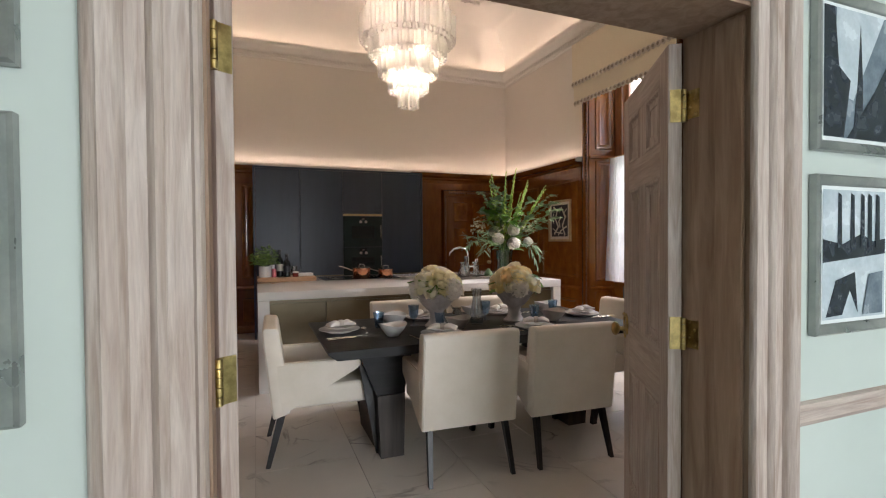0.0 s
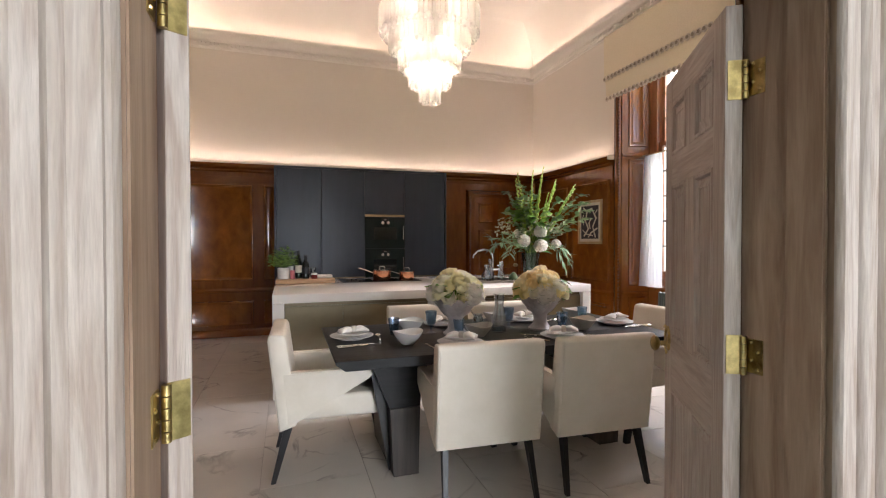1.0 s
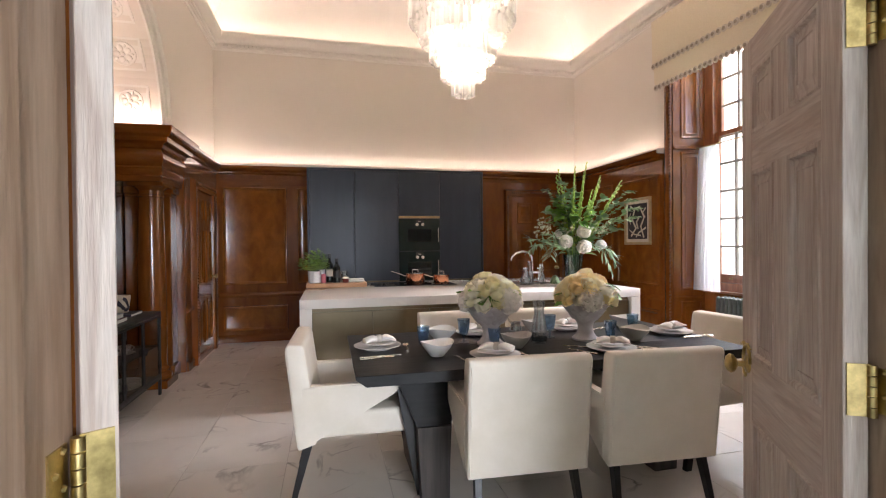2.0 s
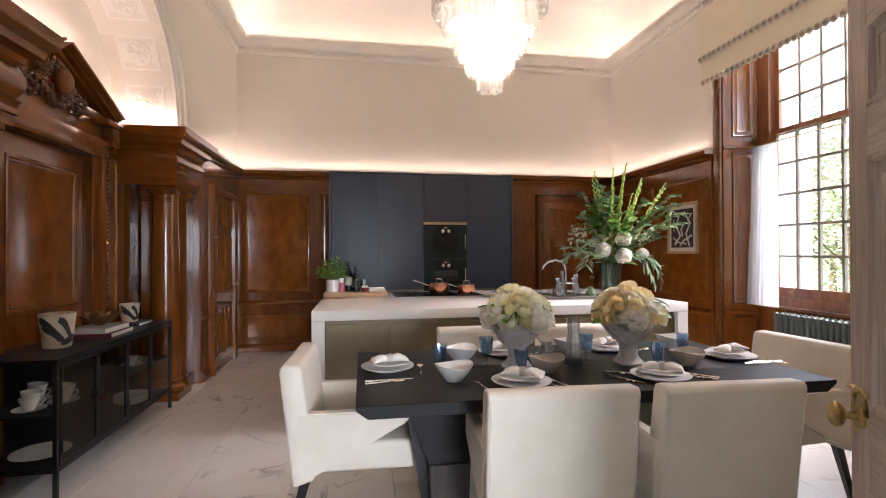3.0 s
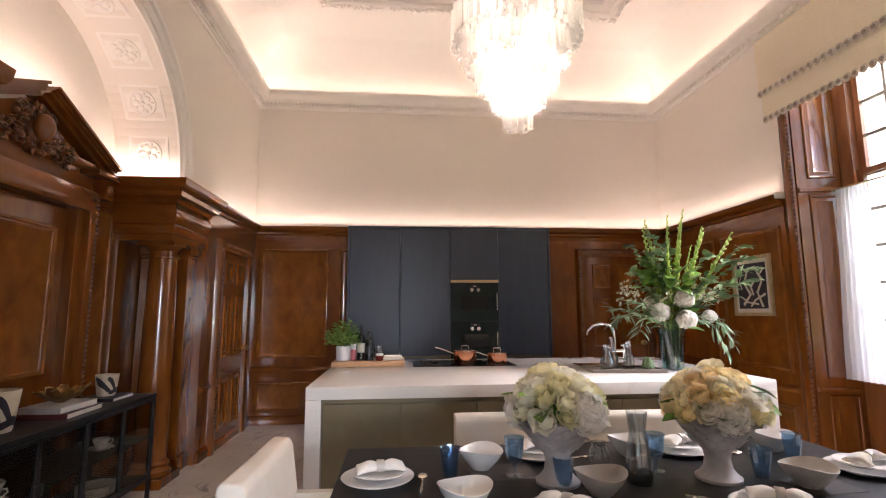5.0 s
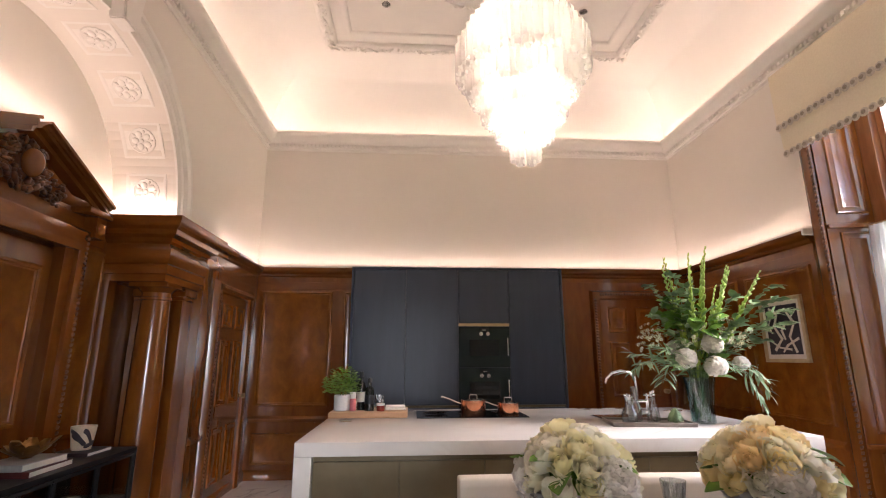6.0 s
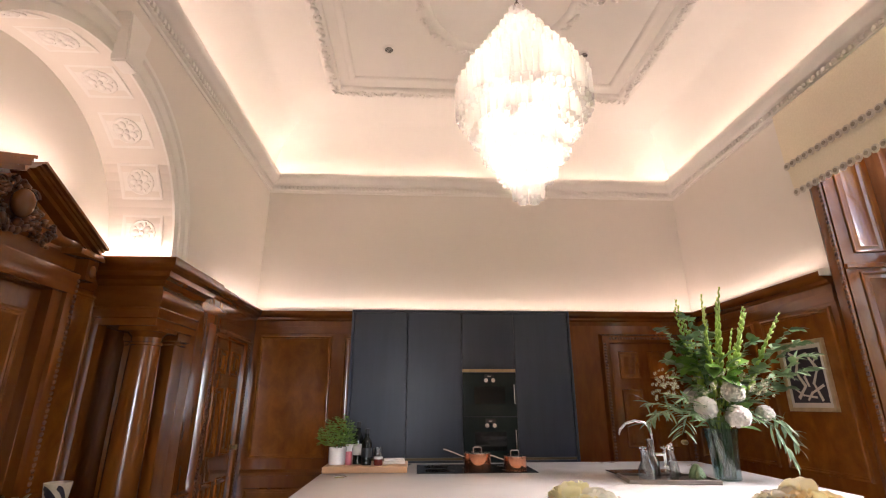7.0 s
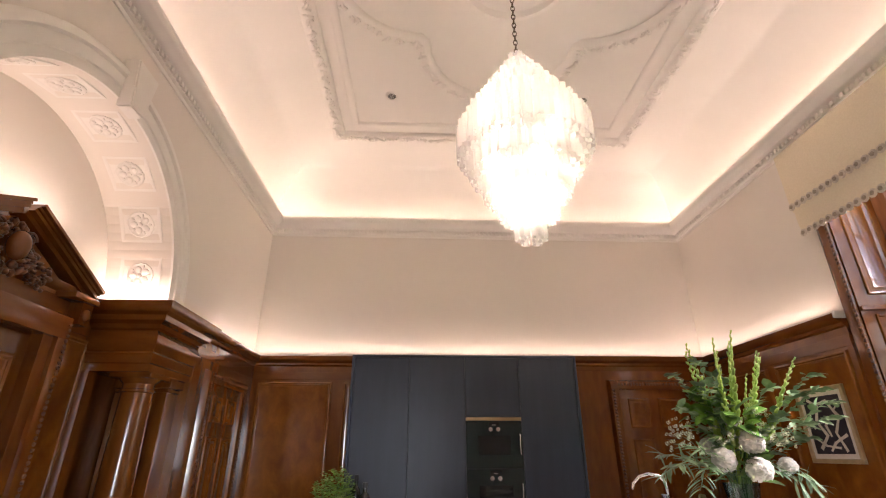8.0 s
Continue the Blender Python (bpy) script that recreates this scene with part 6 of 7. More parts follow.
# tall arrangement on the island
VX, VY = 3.63, 5.68
vs = thing("glass_vase", pose(VX, VY, IZ), "tall ribbed teal glass vase on the worktop", "vase")
bm = bmesh.new()
lathe(bm, [(0, 0.001), (0.078, 0.001), (0.082, 0.008), (0.085, 0.10), (0.096, 0.24), (0.108, 0.33), (0.105, 0.33), (0.092, 0.24), (0.081, 0.10), (0.076, 0.014), (0, 0.012)], 60, Matrix(), lambda a, z: 1 + 0.025 * math.cos(20 * a + z * 14))
part("vase_body", bm, VASEGLASS, vs, "", 60)
fa = thing("flower_arrangement", pose(VX, VY, IZ), "tall arrangement of gladioli, hydrangeas, eucalyptus and ferns", "flowers")
rg = random.Random(21)
bm = bmesh.new()
for k in range(26):
    a, b = rg.uniform(0, 6.28), rg.uniform(0, 6.28)
    tube(bm, [(0.05 * math.cos(a), 0.05 * math.sin(a), 0.02), (0.055 * math.cos(b), 0.055 * math.sin(b), 0.32), (0.09 * math.cos(b), 0.09 * math.sin(b), 0.42)], 0.004, 6)
part("stems", bm, STEMM, fa)


def spike(seed, height):
    """A gladiolus spike: a bent stalk with two rows of pointed buds."""
    g, bm = random.Random(seed), bmesh.new()
    pts = [Vector((0.05 * (i / 10) ** 2 * height, 0.012 * math.sin(i * 0.7 + seed), height * i / 10)) for i in range(11)]
    tube(bm, pts, 0.005, 6, 0.4)
    for k in range(26):
        u = 0.28 + 0.72 * k / 26
        i = min(9, int(u * 10))
        p = pts[i].lerp(pts[i + 1], u * 10 - i)
        s = 1.15 - 0.75 * (k / 26)
        side = 1 if k % 2 else -1
        m = Matrix.Translation(p) @ Matrix.Rotation(side * 0.5 + g.uniform(-0.1, 0.1), 4, "X") @ Matrix.Rotation(g.uniform(-0.2, 0.4), 4, "Y") @ Matrix.Translation((0, 0, 0.026 * s)) @ Matrix.Diagonal((0.0145 * s, 0.0155 * s, 0.040 * s, 1))
        bmesh.ops.create_icosphere(bm, subdivisions=1, radius=1.0, matrix=m)
    me = bpy.data.meshes.new("gladiolus")
    bm.to_mesh(me)
    bm.free()
    me.materials.append(PALELEAF)
    for p in me.polygons:
        p.use_smooth = True
    return me


SP = [spike(k, 0.90) for k in range(3)]
for k, (ax, ay, s) in enumerate(((-29, 0, 0.98), (-17, -8, 1.10), (-10, 6, 1.02), (-3, 10, 1.12), (4, -4, 1.16), (8, 7, 1.14), (16, 0, 1.06), (27, -6, 1.08), (33, 4, 1.12), (-23, 10, 1.0), (20, 12, 0.95), (-6, -10, 0.98), (12, -8, 1.0), (0, 2, 1.12))):
    child("gladiolus", SP[k % 3], fa, pose(0.002 * ax, 0.002 * ay, 0.30, -ay, ax, rg.uniform(-30, 30) if abs(ax) < 12 else (0 if ax > 0 else 180)) @ Matrix.Scale(s, 4), "")
HB = floret_ball(0.080, 420, 9, 0.022)
for x, y, z, sz in ((-0.15, -0.12, 0.47, 0.98), (0.045, -0.15, 0.575, 1.0), (0.03, -0.18, 0.41, 1.04), (0.28, -0.10, 0.43, 0.76), (-0.01, -0.06, 0.70, 0.48), (0.22, -0.05, 0.60, 0.45), (-0.10, 0.12, 0.55, 0.8)):
    child("hydrangea", HB, fa, pose(x, y, z, rg.uniform(-20, 40), rg.uniform(-20, 20), rg.uniform(0, 360)) @ Matrix.Scale(sz * 0.82, 4), "white ruffled flower head")
EUC = leaf_mesh("eucalyptus_leaf", 0.055, 0.048, GREYLEAF, 0.1)
GRN = leaf_mesh("leaf", 0.13, 0.085, LEAF, 0.3)
for k in range(90):
    a = rg.uniform(0, 360)
    child("leaf", GRN, fa, pose(0, 0, 0, 0, 0, a) @ pose(0.07 + rg.uniform(0, 0.06), 0, 0.33 + rg.uniform(0, 0.46), rg.uniform(-40, 40), rg.uniform(-60, 30), 0) @ Matrix.Scale(rg.uniform(0.7, 1.2), 4))

for k in range(46):
    child("leaf", GRN, fa, pose(rg.uniform(-0.26, 0.02), rg.uniform(-0.06, 0.10), 0.60 + rg.uniform(0, 0.34), rg.uniform(-40, 40), rg.uniform(-70, 10), rg.uniform(0, 360)) @ Matrix.Scale(rg.uniform(0.6, 1.0), 4))


def sprig(name, pts, leaf, n, sz, seed):
    """A bent stalk with paired leaves, as one mesh."""
    g, v, f = random.Random(seed), [], []
    pts = [Vector(p) for p in pts]
    lv, lf = [x.co.copy() for x in leaf.vertices], [list(p.vertices) for p in leaf.polygons]
    for k in range(n):
        u = 0.15 + 0.85 * k / n
        q = u * (len(pts) - 1)
        i = min(len(pts) - 2, int(q))
        p, d = pts[i].lerp(pts[i + 1], q - i), (pts[i + 1] - pts[i]).normalized()
        side = d.cross(Vector((0, 0, 1))).normalized() * (1 if k % 2 else -1)
        if g.random() < 0.4:
            side = Vector((g.uniform(-1, 1), g.uniform(-1, 1), g.uniform(-0.5, 1))).normalized()
        x = (side + d * 0.6).normalized()
        m = Matrix.Translation(p) @ x.to_track_quat("X", "Z").to_matrix().to_4x4() @ Matrix.Rotation(g.uniform(-0.5, 0.5), 4, "X") @ Matrix.Scale(sz * g.uniform(0.7, 1.2), 4)
        b = len(v)
        v += [m @ w for w in lv]
        f += [[b + j for j in fc] for fc in lf]
    bm = bmesh.new()
    tube(bm, pts, 0.0035, 5, 0.5)
    me2 = bpy.data.meshes.new("stalk")
    bm.to_mesh(me2)
    bm.free()
    b = len(v)
    v += [w.co.copy() for w in me2.vertices]
    f += [[b + j for j in p.vertices] for p in me2.polygons]
    me = bpy.data.meshes.new(name)
    me.from_pydata(v, [], f)
    me.materials.append(leaf.materials[0])
    return me


for k, (x, y, z) in enumerate(((0.74, -0.05, 0.93), (0.72, -0.10, 0.74), (0.45, 0.10, 0.95), (-0.28, 0.10, 1.05), (-0.20, -0.10, 0.95), (0.10, 0.12, 1.0), (-0.05, -0.05, 1.02), (0.30, -0.12, 0.75), (0.56, -0.02, 0.60), (-0.33, -0.02, 0.80), (0.66, -0.12, 1.02), (0.62, -0.02, 0.90), (0.78, -0.08, 0.84), (0.50, -0.12, 0.70), (-0.18, -0.08, 1.10))):
    me = sprig("eucalyptus", [(0, 0, 0.32), (x * 0.45, y * 0.5, 0.32 + (z - 0.32) * 0.62), (x * 0.85, y, z * 0.98), (x, y, z)], EUC, 30, 1.25, k)
    child("eucalyptus", me, fa, Matrix())
FERN = leaf_mesh("fern_leaf", 0.12, 0.016, GREYLEAF, 0.2)
for k, (x, y, z) in enumerate(((-0.48, -0.12, 0.42), (-0.52, 0.02, 0.36), (-0.40, -0.22, 0.30), (-0.45, 0.15, 0.50), (0.42, -0.18, 0.20), (0.34, -0.22, 0.12), (0.48, -0.05, 0.30), (-0.36, -0.18, 0.55))):
    me = sprig("fern_frond", [(0, 0, 0.33), (x * 0.4, y * 0.4, 0.44), (x * 0.8, y * 0.8, 0.30 + z * 0.4), (x, y, z)], FERN, 34, 1.0, 40 + k)
    child("fern_frond", me, fa, Matrix())
SMALLW = floret_ball(0.012, 8, 5, 0.008)
v, f = [], []
for x, y, z, n in ((-0.42, -0.12, 0.60, 26), (-0.30, 0.05, 0.66, 22), (0.25, -0.15, 0.60, 26), (0.30, 0.05, 0.70, 20), (-0.12, -0.16, 0.62, 18), (0.10, -0.12, 0.72, 18)):
    for k in range(n):
        o = Vector((x + rg.uniform(-0.08, 0.08), y + rg.uniform(-0.06, 0.06), z + rg.uniform(-0.08, 0.08)))
        b = len(v)
        s = rg.uniform(0.6, 1.05)
        v += [w.co * s + o for w in SMALLW.vertices]
        f += [[b + j for j in p.vertices] for p in SMALLW.polygons]
me = bpy.data.meshes.new("filler_blossom")
me.from_pydata(v, [], f)
me.materials.append(surface("cream_green_blossom", (0.48, 0.50, 0.28), (0.74, 0.72, 0.54), 0.6, scale=30))
child("filler_blossom", me, fa, Matrix(), "small cream filler blossom")

# ---- chandelier ----
chd = thing("chandelier", pose(CHX, CHY, 0), "large tiered chandelier of hanging milky glass tubes, lit", "chandelier")
bm = bmesh.new()
outer, inner_r, hh = 0.031, 0.027, 0.19
lathe(bm, [(inner_r, 0.012), (inner_r, 0), (outer, 0), (outer, hh), (inner_r, hh), (inner_r, hh - 0.012)], 18, Matrix(), lambda a, z: 1 + 0.13 * math.cos(6 * a))
for cap in [fc for fc in bm.faces if len(fc.verts) > 4]:
    bm.faces.remove(cap)
bmesh.ops.recalc_face_normals(bm, faces=bm.faces[:])
tm = bpy.data.meshes.new("glass_tube")
bm.to_mesh(tm)
bm.free()
tm.materials.append(TUBE)
TIERS = [(4.13, 0.045, 0.85), (4.03, 0.10, 0.85), (3.94, 0.155, 0.85), (3.85, 0.21, 0.85), (3.76, 0.265, 0.85), (3.66, 0.32, 0.85), (3.56, 0.385, 0.9), (3.36, 0.452, 1.25), (3.33, 0.41, 1.3), (3.20, 0.365, 1.3), (3.17, 0.32, 1.3), (3.03, 0.272, 1.4), (3.0, 0.228, 1.3), (2.87, 0.175, 1.4), (2.71, 0.075, 1.5)]
tv, tf = [], []
for tier, (z, r, s) in enumerate(TIERS):
    n = max(5, int(2 * math.pi * r / 0.068))
    for k in range(n):
        a = 2 * math.pi * k / n + z * 3
        if tier < 7:
            mm = pose(r * math.cos(a), r * math.sin(a), z + rg.uniform(-0.006, 0.006), 0, 0, rg.uniform(0, 72)) @ Matrix.Diagonal((1, 1, s, 1))
            b = len(tv)
            tv += [mm @ w.co for w in tm.vertices]
            tf += [[b + j for j in p.vertices] for p in tm.polygons]
            continue
        child("glass_tube", tm, chd, pose(r * math.cos(a), r * math.sin(a), z + rg.uniform(-0.006, 0.006), 0, 0, rg.uniform(0, 72)) @ Matrix.Diagonal((1, 1, s, 1)))
me = bpy.data.meshes.new("upper_tube_mass")
me.from_pydata(tv, [], tf)
me.materials.append(TUBE)
tagged(child("upper_tube_mass", me, chd, Matrix()), kind="stuff")
for z, r, s in TIERS[1::3]:
    bm = bmesh.new()
    ring = [Vector(((r - 0.035) * math.cos(2 * math.pi * k / 32), (r - 0.035) * math.sin(2 * math.pi * k / 32), z + 0.19 * s)) for k in range(33)]
    tube(bm, ring, 0.006, 6)
    part("hoop", bm, BRASSTRIM, chd)
bm = bmesh.new()
tube(bm, [(0, 0, 2.92), (0, 0, 4.33)], 0.010, 8)
part("stem", bm, CHAINM, chd)
for k in range(22):
    a, z, r = 2 * math.pi * k / 22, (3.02, 3.22, 3.45, 3.72)[k % 4], (0.15, 0.26, 0.34, 0.24)[k % 4]
    bm = bmesh.new()
    bmesh.ops.create_uvsphere(bm, u_segments=10, v_segments=8, radius=0.022, matrix=Matrix.Translation((r * math.cos(a), r * math.sin(a), z)))
    part("bulb", bm, BULB, chd, "lit warm bulb")
z, k = 4.32, 0
lm = None
while z < ZC - 0.03:
    if lm is None:
        bm = bmesh.new()
        tube(bm, [Vector((0.015 * math.cos(q), 0, 0.029 * math.sin(q) + 0.029)) for q in [2 * math.pi * i / 12 for i in range(13)]], 0.0046, 6)
        lm = part("chain_link", bm, CHAINM, chd, "dark iron chain link")
        lm.matrix_basis = pose(0, 0, z)
    else:
        again(lm, "chain_link", chd, pose(0, 0, z, 0, 0, 90 * (k % 2)))
    z, k = z + 0.047, k + 1
bm = bmesh.new()
lathe(bm, [(0.06, ZC - 0.001), (0.06, ZC - 0.012), (0.03, ZC - 0.03), (0.0, ZC - 0.032)], 20)
part("ceiling_rose", bm, CHAINM, chd)
for x, y in ((1.13, 6.57), (3.31, 6.55), (1.13, 3.4), (3.31, 3.4)):
    s = thing("ceiling_speaker", pose(x, y, ZC), "round flush ceiling speaker with a dark grille", "speaker", "ceiling speakers")
    bm = bmesh.new()
    lathe(bm, [(0.075, -0.0005), (0.075, -0.006), (0.052, -0.008), (0.050, -0.003)], 28)
    part("rim", bm, WHITE, s)
    bm = bmesh.new()
    for i in range(-3, 4):
        for j in range(-3, 4):
            if i * i + j * j < 12:
                bx(bm, i * 0.013 - 0.0045, j * 0.013 - 0.0045, -0.0095, i * 0.013 + 0.0045, j * 0.013 + 0.0045, -0.0035)
    part("grille", bm, GRILLE, s)

# ---- window dressing and radiator ----
bl = thing("roman_blind", pose(XE - 0.10, 0, 0), "cream roman blind with two rows of round braid trim", "blind")
bm = bmesh.new()
sweep(bm, [(0, 3.40), (0.016, 3.30), (0.030, 3.36), (0.038, 3.55), (0.044, 3.50), (0.058, 3.56), (0.064, 3.85), (0.070, 4.10), (0, 4.10)], [(0.04, 3.86), (0.04, 6.10)])
part("blind_cloth", bm, BLIND, bl, "", 60)
med = core = None
for z, xo in ((3.285, 0.014), (3.545, -0.022)):
    for k in range(31):
        m = pose(xo, 3.90 + k * 0.0725, z)
        if med is None:
            bm = bmesh.new()
            lathe(bm, [(0.037, 0), (0.037, 0.005), (0.031, 0.009), (0.027, 0.006), (0.023, 0.010), (0, 0.010)], 16, Matrix.Rotation(radians(-90), 4, "Y"), lambda a, z: 1 + 0.03 * math.cos(8 * a))
            med = part("medallion", bm, TRIMCLOTH, bl, "round braided medallion")
            med.matrix_basis = m
            bm = bmesh.new()
            lathe(bm, [(0.019, 0.0102), (0.019, 0.013), (0.013, 0.0135), (0.010, 0.012), (0.006, 0.0145), (0, 0.0145)], 14, Matrix.Rotation(radians(-90), 4, "Y"))
            core = part("medallion_centre", bm, BRAIDCORE, med, "taupe woven centre")
        else:
            again(core, "medallion_centre", again(med, "medallion", bl, m), Matrix())
ct = thing("cafe_curtain", pose(XF - 0.155, 0, 0), "sheer white half curtain hung beside the lower sash", "curtain")
bm = bmesh.new()
g0 = None
for j in range(29):
    z = 2.49 - 1.69 * j / 28
    row = []
    for i in range(60):
        u = i / 59
        amp = 0.014 + 0.012 * j / 28
        row.append(bm.verts.new((amp * math.sin(u * 44 + 0.7 * math.sin(j * 0.2)) - 0.02 * (j / 28), 5.475 + 0.285 * u + (0.095 * u - 0.03) * (j / 28) ** 0.7, z)))
    if g0:
        for i in range(59):
            bm.faces.new((g0[i], g0[i + 1], row[i + 1], row[i]))
    g0 = row
part("curtain_cloth", bm, SHEER, ct, "", 80)
bm = bmesh.new()
tube(bm, [(0, 4.1, 2.497), (0, 5.865, 2.497)], 0.007, 8)
part("curtain_rod", bm, BRASSTRIM, ct, "thin brass rod")
rd = thing("radiator", pose(XE + 0.262, 0, 0), "grey-green cast iron column radiator under the window", "radiator")
sec = None
for k in range(23):
    y = 4.17 + k * 0.0575
    if sec is None:
        bm = bmesh.new()
        for xx in (-0.045, 0.045):
            lathe(bm, [(0, 0.09), (0.022, 0.095), (0.026, 0.12), (0.026, 0.70), (0.022, 0.745), (0, 0.762)], 10, Matrix.Translation((xx, 0, 0)))
        bx(bm, -0.06, -0.022, 0.10, 0.06, 0.022, 0.16)
        bx(bm, -0.06, -0.022, 0.66, 0.06, 0.022, 0.735)
        bx(bm, -0.04, -0.012, 0.0, 0.04, 0.012, 0.10)
        sec = part("column_section", bm, RADIATOR, rd)
        sec.matrix_basis = pose(0, y, 0)
    else:
        again(sec, "column_section", rd, pose(0, y, 0))

# picture on the east wall
ar = thing("framed_print", pose(XE - 0.034, 6.24, 1.345, 0, 0, 90), "black and ivory linocut in a pale gilt frame", "picture")
bm = bmesh.new()
steps(bm, Matrix(), 0.545, 0.62, [(0, 0), (0, 0.026), (0.008, 0.030), (0.032, 0.024), (0.036, 0.012)])
part("picture_frame", bm, GILT, ar)
part("mount", box(0.036, 0.0125, 0.036, 0.509, 0.0135, 0.584), ARTPAPER, ar)
part("print_ground", box(0.07, 0.0137, 0.075, 0.475, 0.0143, 0.545), INK, ar)
for pts, wd in (([(0.14, 0.10), (0.20, 0.24), (0.13, 0.36), (0.22, 0.50), (0.32, 0.48)], 0.030), ([(0.40, 0.12), (0.30, 0.22), (0.38, 0.34), (0.33, 0.46), (0.42, 0.52)], 0.034), ([(0.10, 0.22), (0.24, 0.16), (0.30, 0.10)], 0.026), ([(0.24, 0.36), (0.29, 0.30), (0.26, 0.22)], 0.030), ([(0.10, 0.48), (0.16, 0.42), (0.11, 0.36)], 0.018), ([(0.20, 0.12), (0.34, 0.14), (0.44, 0.20)], 0.02), ([(0.42, 0.42), (0.45, 0.36), (0.42, 0.28)], 0.018)):
    bm = bmesh.new()
    for (x0, z0), (x1, z1) in zip(pts, pts[1:]):
        d = Vector((x1 - x0, z1 - z0)).normalized() * wd * 0.5
        prism(bm, [(x0 - d.y - d.x * 0.6, z0 + d.x - d.y * 0.6), (x0 + d.y - d.x * 0.6, z0 - d.x - d.y * 0.6), (x1 + d.y * 0.7 + d.x * 0.6, z1 - d.x * 0.7 + d.y * 0.6), (x1 - d.y * 0.7 + d.x * 0.6, z1 + d.x * 0.7 + d.y * 0.6)], Matrix.Translation((0, 0.0146, 0)), 0.0004)
    part("pale_form", bm, ARTPAPER, ar)

# ---- sideboard ----
SX0, SX1, SY0, SY1, SH = -0.95, -0.505, 4.23, 5.86, 0.78
sb = thing("sideboard", pose(0, 0, 0), "black steel sideboard with smoked glass doors", "sideboard")
part("top", box(SX0, SY0, SH - 0.03, SX1, SY1, SH, 0.003), BLACKMETAL, sb)
part("bottom", box(SX0, SY0, 0.15, SX1, SY1, 0.175, 0.002), BLACKMETAL, sb)
part("shelf", box(SX0 + 0.012, SY0 + 0.012, 0.455, SX1 - 0.022, SY1 - 0.012, 0.468, 0.001), BLACKMETAL, sb)
part("back", box(SX0, SY0 + 0.002, 0.1755, SX0 + 0.010, SY1 - 0.002, SH - 0.031), BLACKMETAL, sb)
for x in (SX0 + 0.012, SX1 - 0.014):
    for y in (SY0 + 0.014, SY1 - 0.014):
        part("leg", box(x - 0.012, y - 0.012, 0, x + 0.012, y + 0.012, 0.149, 0.002), BLACKMETAL, sb)
        part("corner_post", box(x - 0.012, y - 0.012, 0.1755, x + 0.012, y + 0.012, SH - 0.0305, 0.002), BLACKMETAL, sb)
dw = (SY1 - SY0 - 0.06) / 4
for k in range(4):
    y0 = SY0 + 0.030 + k * dw
    y1 = y0 + dw - 0.004
    bm = bmesh.new()
    fw = 0.018
    X0, X1 = SX1 - 0.016, SX1
    bx(bm, X0, y0, 0.182, X1, y0 + fw, SH - 0.036)
    bx(bm, X0, y1 - fw, 0.182, X1, y1, SH - 0.036)
    bx(bm, X0, y0 + fw, 0.182, X1, y1 - fw, 0.182 + fw)
    bx(bm, X0, y0 + fw, SH - 0.036 - fw, X1, y1 - fw, SH - 0.036)
    dr = part("cabinet_door", bm, BLACKMETAL, sb)
    bm = bmesh.new()
    bx(bm, X0 + 0.006, y0 + fw, 0.182 + fw, X0 + 0.010, y1 - fw, SH - 0.036 - fw)
    part("glass", bm, SMOKED, dr)
    hy = y1 - 0.009 if k % 2 == 0 else y0 + 0.009
    part("latch", box(SX1 + 0.001, hy - 0.026, 0.45, SX1 + 0.014, hy + 0.026, 0.51, 0.003), BLACKMETAL, dr, "square black latch")
    for z in (0.25, 0.66):
        hy2 = y0 + 0.004 if k % 2 == 0 else y1 - 0.004
        part("hinge", box(SX1 + 0.0005, hy2 - 0.008, z, SX1 + 0.010, hy2 + 0.008, z + 0.07, 0.002), BLACKMETAL, dr)


def cup_and_saucer(x, y, z, two):
    s = thing("saucer", pose(x, y, z), "white porcelain saucer in the sideboard", "saucer", "saucers")
    bm = bmesh.new()
    lathe(bm, [(0, 0.0005), (0.045, 0.0005), (0.082, 0.014), (0.080, 0.016), (0.042, 0.006), (0, 0.005)], 28)
    part("saucer_body", bm, PORCELAIN, s)
    for i in range(2 if two else 1):
        c = thing("tea_cup", pose(x, y, z + 0.007 + 0.035 * i, 8 * i, 0, 40 + 70 * i), "white porcelain tea cup on a saucer", "cup", "tea cups")
        bm = bmesh.new()
        lathe(bm, [(0, 0.0005), (0.026, 0.0005), (0.030, 0.012), (0.046, 0.045), (0.052, 0.068), (0.050, 0.068), (0.043, 0.044), (0.026, 0.012), (0, 0.01)], 28)
        part("cup_body", bm, PORCELAIN, c)
        bm = bmesh.new()
        tube(bm, [(0.046, 0, 0.055), (0.066, 0, 0.058), (0.070, 0, 0.040), (0.056, 0, 0.024), (0.036, 0, 0.022)], 0.0045, 8)
        part("cup_handle", bm, PORCELAIN, c)


for x, y, two in ((-0.72, 4.36, True), (-0.62, 4.50, True), (-0.80, 4.55, True), (-0.66, 5.46, False)):
    cup_and_saucer(x, y, 0.469, two)
for x, y, n in ((-0.72, 4.46, 1), (-0.66, 5.45, 5)):
    for i in range(n):
        p = thing("serving_plate", pose(x, y, 0.1755 + i * 0.012), "white porcelain plate on the bottom shelf", "plate", "plates in the sideboard")
        bm = bmesh.new()
        lathe(bm, [(0, 0.0005), (0.08, 0.0005), (0.15 if n == 1 else 0.12, 0.022), (0.148 if n == 1 else 0.118, 0.025), (0.078, 0.008), (0, 0.007)], 36)
        part("plate_body", bm, PORCELAIN, p)


